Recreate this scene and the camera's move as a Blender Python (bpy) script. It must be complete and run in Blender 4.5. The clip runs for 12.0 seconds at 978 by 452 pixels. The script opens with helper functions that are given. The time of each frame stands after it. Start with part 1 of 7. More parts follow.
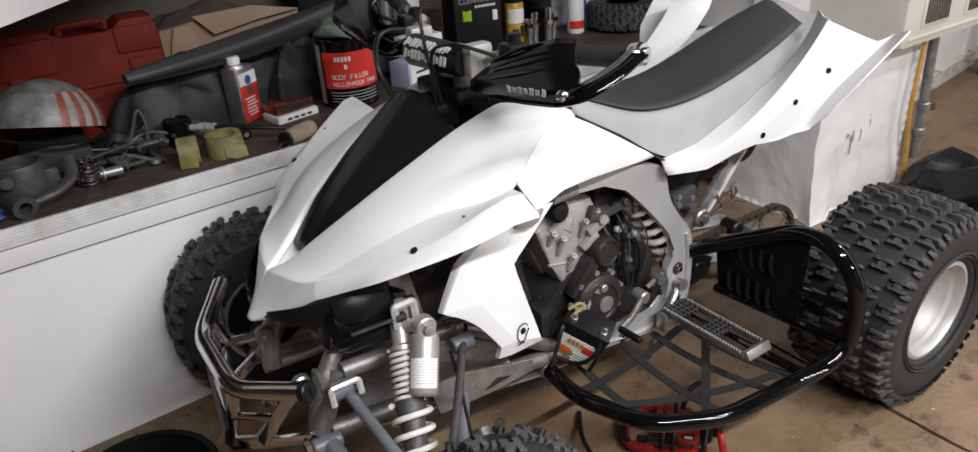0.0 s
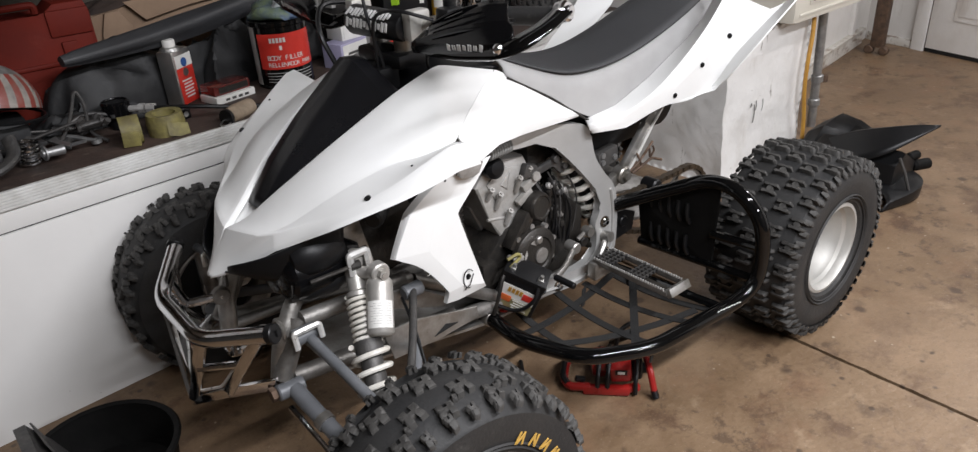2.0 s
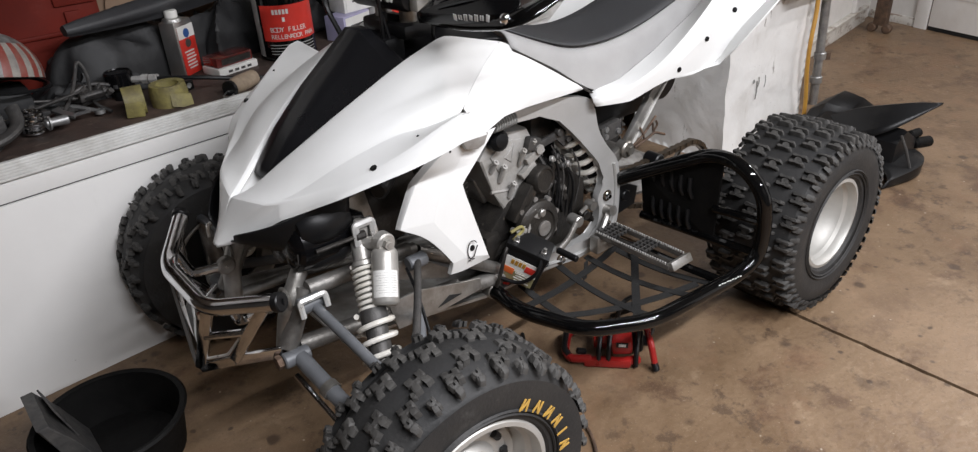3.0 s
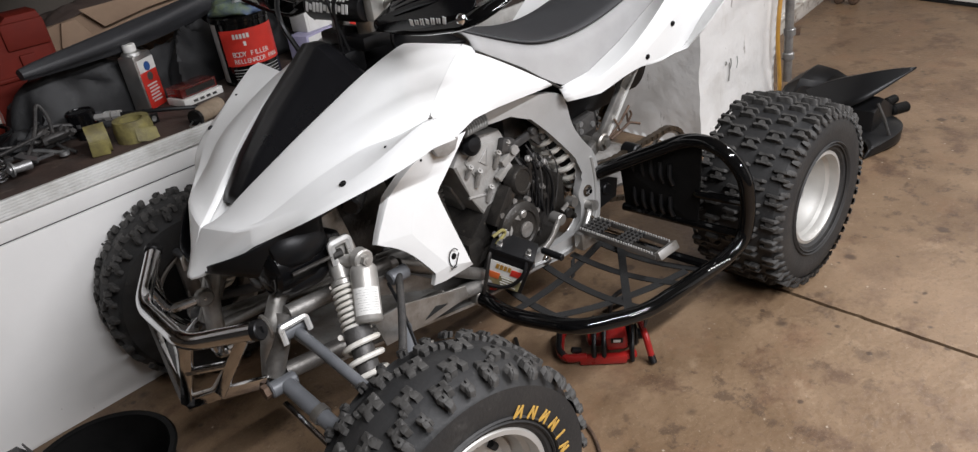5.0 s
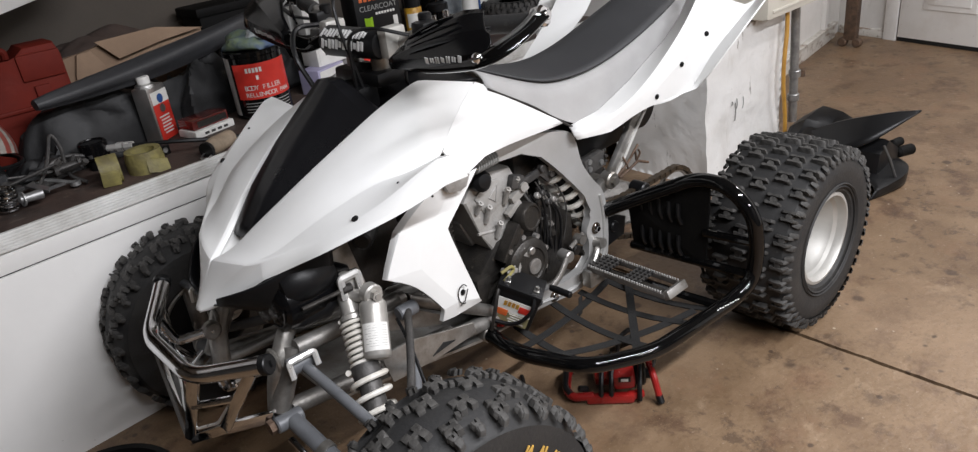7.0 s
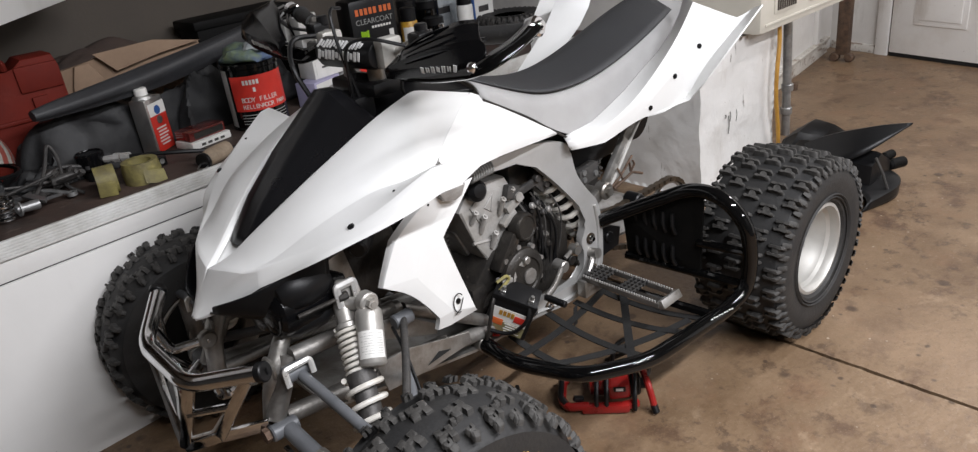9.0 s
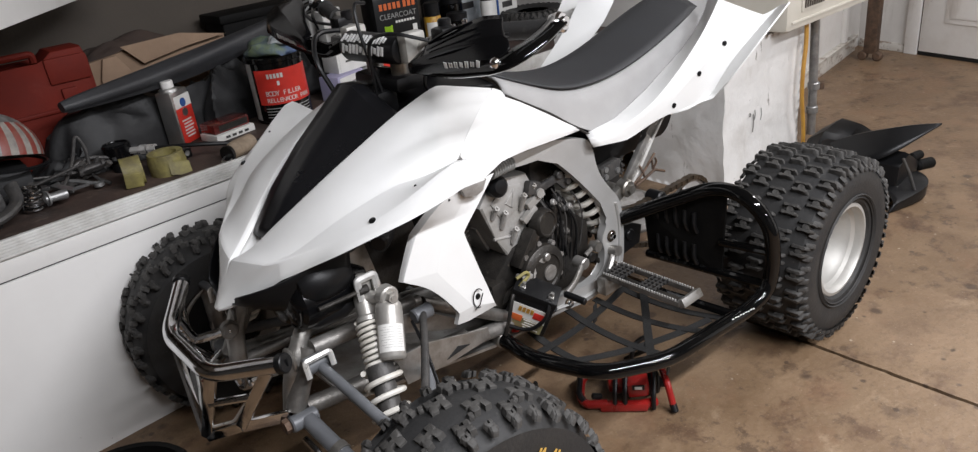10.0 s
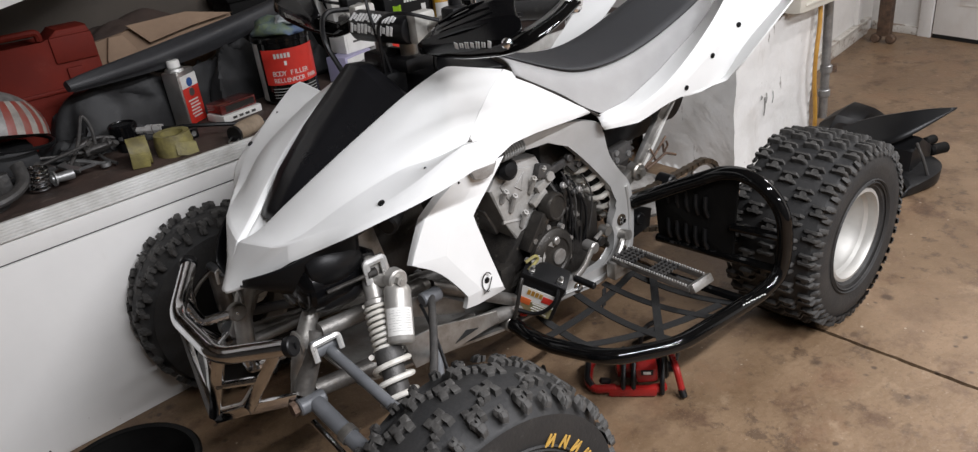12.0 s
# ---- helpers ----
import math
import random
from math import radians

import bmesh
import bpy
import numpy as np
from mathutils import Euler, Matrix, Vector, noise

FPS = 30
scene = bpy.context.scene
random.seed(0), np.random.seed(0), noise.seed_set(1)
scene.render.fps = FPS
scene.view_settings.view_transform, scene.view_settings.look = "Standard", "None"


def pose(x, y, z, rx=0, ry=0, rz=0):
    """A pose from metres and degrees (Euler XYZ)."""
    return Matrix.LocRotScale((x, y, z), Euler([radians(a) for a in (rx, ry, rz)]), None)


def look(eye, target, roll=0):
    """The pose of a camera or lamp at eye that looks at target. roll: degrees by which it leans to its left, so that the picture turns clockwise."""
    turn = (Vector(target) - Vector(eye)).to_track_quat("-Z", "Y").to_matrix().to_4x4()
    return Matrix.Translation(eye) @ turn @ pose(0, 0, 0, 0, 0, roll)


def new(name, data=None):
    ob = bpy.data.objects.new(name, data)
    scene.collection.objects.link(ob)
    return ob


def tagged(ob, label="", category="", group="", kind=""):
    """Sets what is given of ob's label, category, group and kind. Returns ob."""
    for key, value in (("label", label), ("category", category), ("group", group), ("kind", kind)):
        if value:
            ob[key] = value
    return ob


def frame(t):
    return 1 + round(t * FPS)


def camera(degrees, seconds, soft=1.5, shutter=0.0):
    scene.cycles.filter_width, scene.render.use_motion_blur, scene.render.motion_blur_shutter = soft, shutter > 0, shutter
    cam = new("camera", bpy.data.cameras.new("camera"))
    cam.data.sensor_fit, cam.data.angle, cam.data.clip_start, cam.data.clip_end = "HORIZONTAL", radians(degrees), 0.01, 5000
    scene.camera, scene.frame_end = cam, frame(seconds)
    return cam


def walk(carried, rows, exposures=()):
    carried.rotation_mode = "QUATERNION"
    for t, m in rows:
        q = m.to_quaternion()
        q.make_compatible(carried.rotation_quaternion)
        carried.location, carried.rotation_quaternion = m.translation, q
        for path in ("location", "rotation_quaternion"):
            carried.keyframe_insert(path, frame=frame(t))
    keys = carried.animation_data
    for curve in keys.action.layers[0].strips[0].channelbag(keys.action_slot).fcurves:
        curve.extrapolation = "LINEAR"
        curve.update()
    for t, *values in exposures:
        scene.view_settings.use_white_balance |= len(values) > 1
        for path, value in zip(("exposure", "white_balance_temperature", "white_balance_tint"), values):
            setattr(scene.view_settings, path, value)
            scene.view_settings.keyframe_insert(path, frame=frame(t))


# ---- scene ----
cam = camera(66.0, 12.0, soft=1.25, shutter=0.4)
PATH = [
    (0, (-1.014, -1.235, 1.293), (-0.054, 0.269, 0.389), -4.0),
    (0.5, (-0.993, -1.229, 1.288), (0.06, 0.198, 0.364), -4.9),
    (1, (-1.066, -1.277, 1.279), (0.134, 0.027, 0.352), -5.8),
    (1.5, (-1.119, -1.316, 1.273), (0.077, 0.013, 0.376), -3.1),
    (2, (-1.136, -1.335, 1.264), (-0.019, 0.049, 0.35), -3.7),
    (2.5, (-1.145, -1.338, 1.272), (-0.042, 0.037, 0.328), -4.4),
    (3, (-1.155, -1.337, 1.255), (-0.053, 0.026, 0.291), -3.3),
    (5, (-1.12, -1.334, 1.234), (0.005, 0.02, 0.285), -8.3),
    (5.5, (-1.115, -1.329, 1.241), (0.034, 0.035, 0.336), -8.2),
    (6, (-1.115, -1.324, 1.233), (0.028, 0.047, 0.33), -8.5),
    (6.5, (-1.117, -1.321, 1.236), (0.045, 0.057, 0.369), -8.2),
    (7, (-1.131, -1.321, 1.241), (0.027, 0.059, 0.372), -7.3),
    (9, (-1.141, -1.332, 1.233), (0.04, 0.05, 0.4), -7.1),
    (9.5, (-1.138, -1.331, 1.232), (0.006, 0.076, 0.388), -7.8),
    (10, (-1.142, -1.332, 1.233), (-0.004, 0.084, 0.396), -7.0),
    (10.5, (-1.136, -1.33, 1.231), (-0.016, 0.084, 0.368), -7.7),
    (11, (-1.13, -1.324, 1.229), (-0.02, 0.097, 0.364), -7.7),
    (11.5, (-1.132, -1.319, 1.223), (-0.018, 0.087, 0.34), -7.2),
    (12, (-1.138, -1.314, 1.229), (-0.028, 0.099, 0.351), -6.9),
]
walk(cam, [(t, look(eye, target, roll)) for t, eye, target, roll in PATH])

# ---- world and lamps ----
world = bpy.data.worlds.new("garage_night")
scene.world = world
world.use_nodes = True
world.node_tree.nodes["Background"].inputs[0].default_value = (0.55, 0.6, 0.7, 1)
world.node_tree.nodes["Background"].inputs[1].default_value = 0.006


def area_lamp(name, place, target, sx, sy, watts, colour):
    data = bpy.data.lights.new(name, "AREA")
    data.shape, data.size, data.size_y, data.energy, data.color = "RECTANGLE", sx, sy, watts, colour
    ob = new(name, data)
    ob.matrix_world = look(place, target)
    return ob


area_lamp("overhead_light", (-0.15, -2.10, 2.44), (-0.15, -2.10, 0), 2.4, 0.07, 156, (0.95, 0.955, 1.0))
# unseen second light, added as fill for the engine and bench front
area_lamp("overhead_light", (0.25, -3.6, 2.44), (0.25, -3.6, 0), 1.2, 0.10, 84, (0.95, 0.955, 1.0))
# unseen third light, added to brighten the door wall and far floor
area_lamp("overhead_light", (2.9, -1.1, 2.44), (2.9, -1.1, 0), 1.2, 0.16, 46, (0.97, 0.955, 0.98))


# ---- materials ----
def mat(name, c, rough=0.5, metal=0.0, c2=None, scale=7.0, bump=0.05, bscale=90.0, rvar=0.12, coat=0.0, split=0.5, detail=5.0, spec=0.5):
    """A surface whose colour wanders between c and c2, with fine grain and uneven gloss."""
    m = bpy.data.materials.new(name)
    m.use_nodes = True
    nt = m.node_tree
    b = nt.nodes["Principled BSDF"]
    c2 = c2 or tuple(v * 0.78 for v in c)
    co = nt.nodes.new("ShaderNodeTexCoord")
    n1 = nt.nodes.new("ShaderNodeTexNoise")
    n1.inputs["Scale"].default_value, n1.inputs["Detail"].default_value, n1.inputs["Roughness"].default_value = scale, detail, 0.62
    ramp = nt.nodes.new("ShaderNodeValToRGB")
    ramp.color_ramp.elements[0].position, ramp.color_ramp.elements[1].position = split - 0.16, split + 0.18
    ramp.color_ramp.elements[0].color, ramp.color_ramp.elements[1].color = (*c2, 1), (*c, 1)
    n2 = nt.nodes.new("ShaderNodeTexNoise")
    n2.inputs["Scale"].default_value, n2.inputs["Detail"].default_value = bscale, 4.0
    mr = nt.nodes.new("ShaderNodeMapRange")
    mr.inputs["To Min"].default_value, mr.inputs["To Max"].default_value = max(0.02, rough - rvar), min(1.0, rough + rvar)
    bp = nt.nodes.new("ShaderNodeBump")
    bp.inputs["Strength"].default_value, bp.inputs["Distance"].default_value = bump, 0.01
    L = nt.links.new
    L(co.outputs["Object"], n1.inputs["Vector"])
    L(co.outputs["Object"], n2.inputs["Vector"])
    L(n1.outputs["Fac"], ramp.inputs["Fac"])
    L(ramp.outputs["Color"], b.inputs["Base Color"])
    L(n1.outputs["Fac"], mr.inputs["Value"])
    L(mr.outputs["Result"], b.inputs["Roughness"])
    L(n2.outputs["Fac"], bp.inputs["Height"])
    L(bp.outputs["Normal"], b.inputs["Normal"])
    b.inputs["Metallic"].default_value, b.inputs["Coat Weight"].default_value = metal, coat
    b.inputs["Coat Roughness"].default_value, b.inputs["Specular IOR Level"].default_value = 0.12, spec
    return m


M = {
    "white_plastic": mat("white_plastic", (0.73, 0.73, 0.72), 0.34, c2=(0.69, 0.69, 0.675), scale=6, bump=0.02, bscale=40, rvar=0.10),
    "guard_black": mat("guard_black", (0.0022, 0.0022, 0.0026), 0.20, c2=(0.004, 0.004, 0.0045), scale=9, bump=0.03, bscale=50, spec=0.3),
    "panel_black": mat("panel_black", (0.004, 0.004, 0.005), 0.30, c2=(0.007, 0.007, 0.008), scale=7, bump=0.03, bscale=60, spec=0.38),
    "black_plastic": mat("black_plastic", (0.0045, 0.0045, 0.005), 0.38, c2=(0.0075, 0.0075, 0.008), scale=5, bump=0.03, bscale=220, spec=0.28),
    "gloss_black": mat("gloss_black", (0.002, 0.002, 0.0022), 0.055, c2=(0.003, 0.003, 0.003), bump=0.006, rvar=0.02, spec=0.4),
    "rubber": mat("rubber", (0.018, 0.018, 0.0185), 0.62, c2=(0.027, 0.026, 0.025), scale=9, bump=0.12, bscale=130, spec=0.35),
    "knob_rubber": mat("knob_rubber", (0.064, 0.061, 0.057), 0.66, c2=(0.026, 0.0245, 0.023), scale=34, bump=0.2, bscale=160, spec=0.4),
    "seat_dark": mat("seat_dark", (0.032, 0.033, 0.035), 0.62, c2=(0.026, 0.026, 0.028), scale=6, bump=0.12, bscale=420),
    "seat_grey": mat("seat_grey", (0.37, 0.365, 0.36), 0.55, c2=(0.29, 0.285, 0.28), scale=4, bump=0.08, bscale=420),
    "frame_alu": mat("frame_alu", (0.50, 0.50, 0.495), 0.40, 0.45, c2=(0.42, 0.415, 0.40), scale=6, bump=0.05, bscale=240),
    "chrome": mat("chrome", (0.80, 0.81, 0.83), 0.10, 1.0, c2=(0.60, 0.60, 0.61), scale=14, bump=0.02, rvar=0.07),
    "raw_alu": mat("raw_alu", (0.44, 0.43, 0.415), 0.40, 0.8, c2=(0.24, 0.225, 0.20), scale=16, bump=0.08, bscale=140),
    "cast_alu": mat("cast_alu", (0.38, 0.37, 0.355), 0.48, 0.55, c2=(0.17, 0.155, 0.14), scale=14, bump=0.18, bscale=180),
    "head_alu": mat("head_alu", (0.39, 0.38, 0.365), 0.55, 0.25, c2=(0.25, 0.235, 0.21), scale=18, bump=0.12, bscale=160, split=0.44),
    "satin_alu": mat("satin_alu", (0.66, 0.65, 0.63), 0.36, 0.45, c2=(0.54, 0.53, 0.50), scale=16, bump=0.05, bscale=200),
    "bright_steel": mat("bright_steel", (0.80, 0.80, 0.78), 0.30, 0.6, c2=(0.62, 0.60, 0.57), scale=30, bump=0.05),
    "case_dark": mat("case_dark", (0.020, 0.018, 0.0165), 0.46, 0.4, c2=(0.045, 0.040, 0.034), scale=15, bump=0.15, bscale=160, split=0.42),
    "rim_alu": mat("rim_alu", (0.52, 0.51, 0.485), 0.58, 0.65, c2=(0.43, 0.42, 0.395), scale=7, bump=0.03),
    # darker copy of raw_alu; shade under the hood is put into its colour
    "dirty_alu": mat("dirty_alu", (0.27, 0.26, 0.245), 0.46, 0.7, c2=(0.10, 0.09, 0.078), scale=13, bump=0.14, bscale=120, split=0.46),
    "lilac_card": mat("lilac_card", (0.40, 0.38, 0.52), 0.5, c2=(0.30, 0.28, 0.42), scale=12),
    "shock_grey": mat("shock_grey", (0.44, 0.425, 0.40), 0.42, 0.5, c2=(0.34, 0.325, 0.30), scale=16, bump=0.05, bscale=200),
    "grey_paint": mat("grey_paint", (0.145, 0.150, 0.160), 0.42, 0.1, c2=(0.10, 0.105, 0.112), scale=12, bump=0.05),
    "white_coil": mat("white_coil", (0.74, 0.72, 0.67), 0.38, c2=(0.55, 0.52, 0.46), scale=22, bump=0.05),
    "grey_coil": mat("grey_coil", (0.50, 0.49, 0.46), 0.4, 0.4, c2=(0.35, 0.34, 0.31), scale=20),
    "rust_steel": mat("rust_steel", (0.16, 0.10, 0.065), 0.65, 0.4, c2=(0.06, 0.04, 0.03), scale=25, bump=0.3, bscale=120),
    "chain_steel": mat("chain_steel", (0.12, 0.085, 0.055), 0.5, 0.7, c2=(0.05, 0.04, 0.03), scale=60, bump=0.2),
    "matt_black": mat("matt_black", (0.0045, 0.0044, 0.0043), 0.6, c2=(0.008, 0.0076, 0.0073), scale=11, bump=0.12, bscale=90, spec=0.10),
    "strap": mat("strap", (0.006, 0.006, 0.006), 0.75, c2=(0.012, 0.0115, 0.011), scale=14, bump=0.3, bscale=400),
    "red_paint": mat("red_paint", (0.27, 0.011, 0.009), 0.30, c2=(0.16, 0.008, 0.007), scale=12, bump=0.05),
    "red_plastic": mat("red_plastic", (0.165, 0.014, 0.006), 0.7, c2=(0.11, 0.010, 0.005), scale=6, bump=0.06, spec=0.25),
    "concrete": None, "bench_white": None,
    "wall_paint": mat("wall_paint", (0.72, 0.705, 0.68), 0.6, c2=(0.62, 0.60, 0.57), scale=3.5, bump=0.18, bscale=35),
    "block_paint": mat("block_paint", (0.72, 0.715, 0.70), 0.55, c2=(0.64, 0.63, 0.61), scale=5, bump=0.30, bscale=28),
    "dark_boards": mat("dark_boards", (0.06, 0.054, 0.048), 0.8, c2=(0.04, 0.036, 0.032), scale=4, bump=0.15),
    # shade on the back wall and in louvre slots is put into this brown
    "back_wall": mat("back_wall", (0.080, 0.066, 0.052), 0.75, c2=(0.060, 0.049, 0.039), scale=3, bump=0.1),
    "ceiling_paint": mat("ceiling_paint", (0.15, 0.145, 0.135), 0.8, scale=3, c2=(0.12, 0.115, 0.105)),
    "beige_plastic": mat("beige_plastic", (0.60, 0.57, 0.50), 0.5, c2=(0.54, 0.51, 0.44), scale=6, bump=0.04),
    "door_paint": mat("door_paint", (0.78, 0.77, 0.75), 0.5, c2=(0.66, 0.63, 0.59), scale=4, bump=0.06, split=0.38),
    "galv": mat("galv", (0.42, 0.42, 0.41), 0.45, 0.8, c2=(0.28, 0.28, 0.28), scale=30, bump=0.08),
    "yellow_cable": mat("yellow_cable", (0.50, 0.27, 0.045), 0.5, c2=(0.40, 0.2, 0.035), scale=30),
    "bench_top": mat("bench_top", (0.075, 0.048, 0.038), 0.6, c2=(0.035, 0.025, 0.021), scale=12, bump=0.12, bscale=90),
    "ribbed_trim": mat("ribbed_trim", (0.72, 0.72, 0.70), 0.45, 0.0, c2=(0.5, 0.49, 0.46), scale=14, bump=0.05),
    "yellow_ink": mat("yellow_ink", (0.55, 0.33, 0.06), 0.6, c2=(0.38, 0.23, 0.06), scale=60),
    "white_ink": mat("white_ink", (0.72, 0.72, 0.71), 0.5, c2=(0.55, 0.55, 0.54), scale=60),
    # near-black; solid slot and vent pieces wear it for the shade inside holes
    "dark_hole": mat("dark_hole", (0.008, 0.008, 0.008), 0.8),
    "paper_tan": mat("paper_tan", (0.30, 0.205, 0.135), 0.8, c2=(0.22, 0.145, 0.095), scale=8, bump=0.2, bscale=25),
    "cloth_dark": mat("cloth_dark", (0.013, 0.013, 0.014), 0.60, c2=(0.006, 0.006, 0.0065), scale=9, bump=0.15, bscale=40),
    "roll_black": mat("roll_black", (0.024, 0.024, 0.026), 0.5, c2=(0.034, 0.035, 0.038), scale=8, bump=0.1, bscale=50),
    "tin": mat("tin", (0.55, 0.55, 0.54), 0.32, 0.9, c2=(0.42, 0.41, 0.39), scale=12),
    "label_red": mat("label_red", (0.62, 0.035, 0.022), 0.40, c2=(0.52, 0.03, 0.02), scale=20),
    "label_white": mat("label_white", (0.70, 0.69, 0.66), 0.5, c2=(0.60, 0.59, 0.56), scale=20),
    "pack_red": mat("pack_red", (0.16, 0.018, 0.014), 0.12, c2=(0.05, 0.012, 0.01), scale=26, bump=0.05, coat=0.6),
    "blanket_brown": mat("blanket_brown", (0.055, 0.036, 0.028), 0.85, c2=(0.03, 0.02, 0.016), scale=9, bump=0.3, bscale=50),
    "label_blue": mat("label_blue", (0.03, 0.09, 0.28), 0.45),
    "label_green": mat("label_green", (0.35, 0.62, 0.02), 0.5),
    "label_orange": mat("label_orange", (0.62, 0.13, 0.03), 0.5),
    "helmet_red": mat("helmet_red", (0.22, 0.035, 0.026), 0.4, c2=(0.20, 0.075, 0.058), scale=30),
    "helmet_white": mat("helmet_white", (0.34, 0.315, 0.28), 0.5, c2=(0.17, 0.155, 0.14), scale=30),
    "helmet_silver": mat("helmet_silver", (0.24, 0.235, 0.225), 0.5, 0.2, c2=(0.07, 0.066, 0.062), scale=22, split=0.46),
    "label_olive": mat("label_olive", (0.22, 0.20, 0.10), 0.5, c2=(0.16, 0.14, 0.07), scale=30),
    "label_yellow": mat("label_yellow", (0.62, 0.38, 0.03), 0.45, c2=(0.30, 0.14, 0.02), scale=40, split=0.55),
    "tape_yellow": mat("tape_yellow", (0.27, 0.235, 0.075), 0.6, c2=(0.13, 0.11, 0.05), scale=20, bump=0.2),
    "rag_blue": mat("rag_blue", (0.045, 0.075, 0.21), 0.7, c2=(0.13, 0.17, 0.09), scale=16, bump=0.4, bscale=80),
    "bag_grey": mat("bag_grey", (0.50, 0.52, 0.53), 0.22, c2=(0.28, 0.31, 0.32), scale=22, bump=0.4, bscale=50),
    "leather": mat("leather", (0.42, 0.33, 0.24), 0.6, c2=(0.2, 0.15, 0.10), scale=14, bump=0.2),
    "graphite": mat("graphite", (0.045, 0.044, 0.044), 0.55, 0.4, c2=(0.085, 0.08, 0.075), scale=25, bump=0.2),
    "rubber_grey": mat("rubber_grey", (0.30, 0.30, 0.29), 0.6, c2=(0.2, 0.2, 0.19), scale=14),
}


def stained(m, layers):
    """Adds dirt and wear to a surface: (scale, from, to, colour, strength, stretch) for each kind of stain."""
    nt = m.node_tree
    b, L = nt.nodes["Principled BSDF"], nt.links.new
    co = nt.nodes.new("ShaderNodeTexCoord")
    base = b.inputs["Base Color"].links[0].from_socket
    for scale, lo, hi, colour, strength, stretch in layers:
        mp = nt.nodes.new("ShaderNodeMapping")
        mp.inputs["Scale"].default_value = stretch
        mp.inputs["Location"].default_value = (scale * .37, scale * .71, scale * .13)
        n = nt.nodes.new("ShaderNodeTexNoise")
        n.inputs["Scale"].default_value, n.inputs["Detail"].default_value, n.inputs["Roughness"].default_value = scale, 7, 0.68
        mr = nt.nodes.new("ShaderNodeMapRange")
        mr.inputs["From Min"].default_value, mr.inputs["From Max"].default_value, mr.inputs["To Max"].default_value = lo, hi, strength
        mx = nt.nodes.new("ShaderNodeMixRGB")
        mx.inputs[2].default_value = (*colour, 1)
        L(co.outputs["Object"], mp.inputs["Vector"])
        L(mp.outputs["Vector"], n.inputs["Vector"])
        L(n.outputs["Fac"], mr.inputs["Value"])
        L(mr.outputs["Result"], mx.inputs[0])
        L(base, mx.inputs[1])
        base = mx.outputs[0]
    L(base, b.inputs["Base Color"])
    return m


EVEN, RUNS = (1, 1, 1), (1, 1, .22)
# worn tan slab: broad stains, blotches, pale spatter and fine grit
M["concrete"] = stained(mat("concrete", (0.205, 0.136, 0.080), 0.50, c2=(0.127, 0.078, 0.042), scale=3.4, bump=0.22, bscale=55, rvar=0.14, detail=8),
                        ((7, .53, .62, (.085, .047, .027), .85, EVEN), (15, .56, .63, (.058, .035, .022), .65, EVEN), (34, .62, .68, (.05, .03, .02), .6, EVEN), (60, .63, .69, (.36, .29, .23), .5, EVEN), (1.3, .50, .66, (.265, .18, .112), .6, EVEN), (2.2, .50, .62, (.138, .086, .050), .7, EVEN), (4.5, .54, .66, (.182, .104, .058), .6, EVEN), (9, .60, .70, (.305, .22, .142), .5, EVEN), (140, .57, .65, (.10, .064, .040), .6, EVEN), (220, .59, .67, (.32, .24, .165), .6, EVEN)))
def spotted(m, scale, size, share, colour, strength):
    """Scattered round drip spots; share: the part of the cells that hold one."""
    nt = m.node_tree
    b, L = nt.nodes["Principled BSDF"], nt.links.new
    base = b.inputs["Base Color"].links[0].from_socket
    co, warp, mix = nt.nodes.new("ShaderNodeTexCoord"), nt.nodes.new("ShaderNodeTexNoise"), nt.nodes.new("ShaderNodeMixRGB")
    warp.inputs["Scale"].default_value, mix.inputs[0].default_value = 30, 0.012
    vo = nt.nodes.new("ShaderNodeTexVoronoi")
    vo.inputs["Scale"].default_value = scale
    near, pick, both = nt.nodes.new("ShaderNodeMapRange"), nt.nodes.new("ShaderNodeMath"), nt.nodes.new("ShaderNodeMath")
    near.inputs["From Min"].default_value, near.inputs["From Max"].default_value, near.inputs["To Min"].default_value, near.inputs["To Max"].default_value = size * .55, size, strength, 0.0
    pick.operation, pick.inputs[1].default_value, both.operation = "LESS_THAN", share, "MULTIPLY"
    mx = nt.nodes.new("ShaderNodeMixRGB")
    mx.inputs[2].default_value = (*colour, 1)
    L(co.outputs["Object"], warp.inputs["Vector"])
    L(co.outputs["Object"], mix.inputs[1])
    L(warp.outputs["Color"], mix.inputs[2])
    L(mix.outputs[0], vo.inputs["Vector"])
    L(vo.outputs["Distance"], near.inputs["Value"])
    L(vo.outputs["Color"], pick.inputs[0])
    L(near.outputs["Result"], both.inputs[0])
    L(pick.outputs[0], both.inputs[1])
    L(both.outputs[0], mx.inputs[0])
    L(base, mx.inputs[1])
    L(mx.outputs[0], b.inputs["Base Color"])
    return m


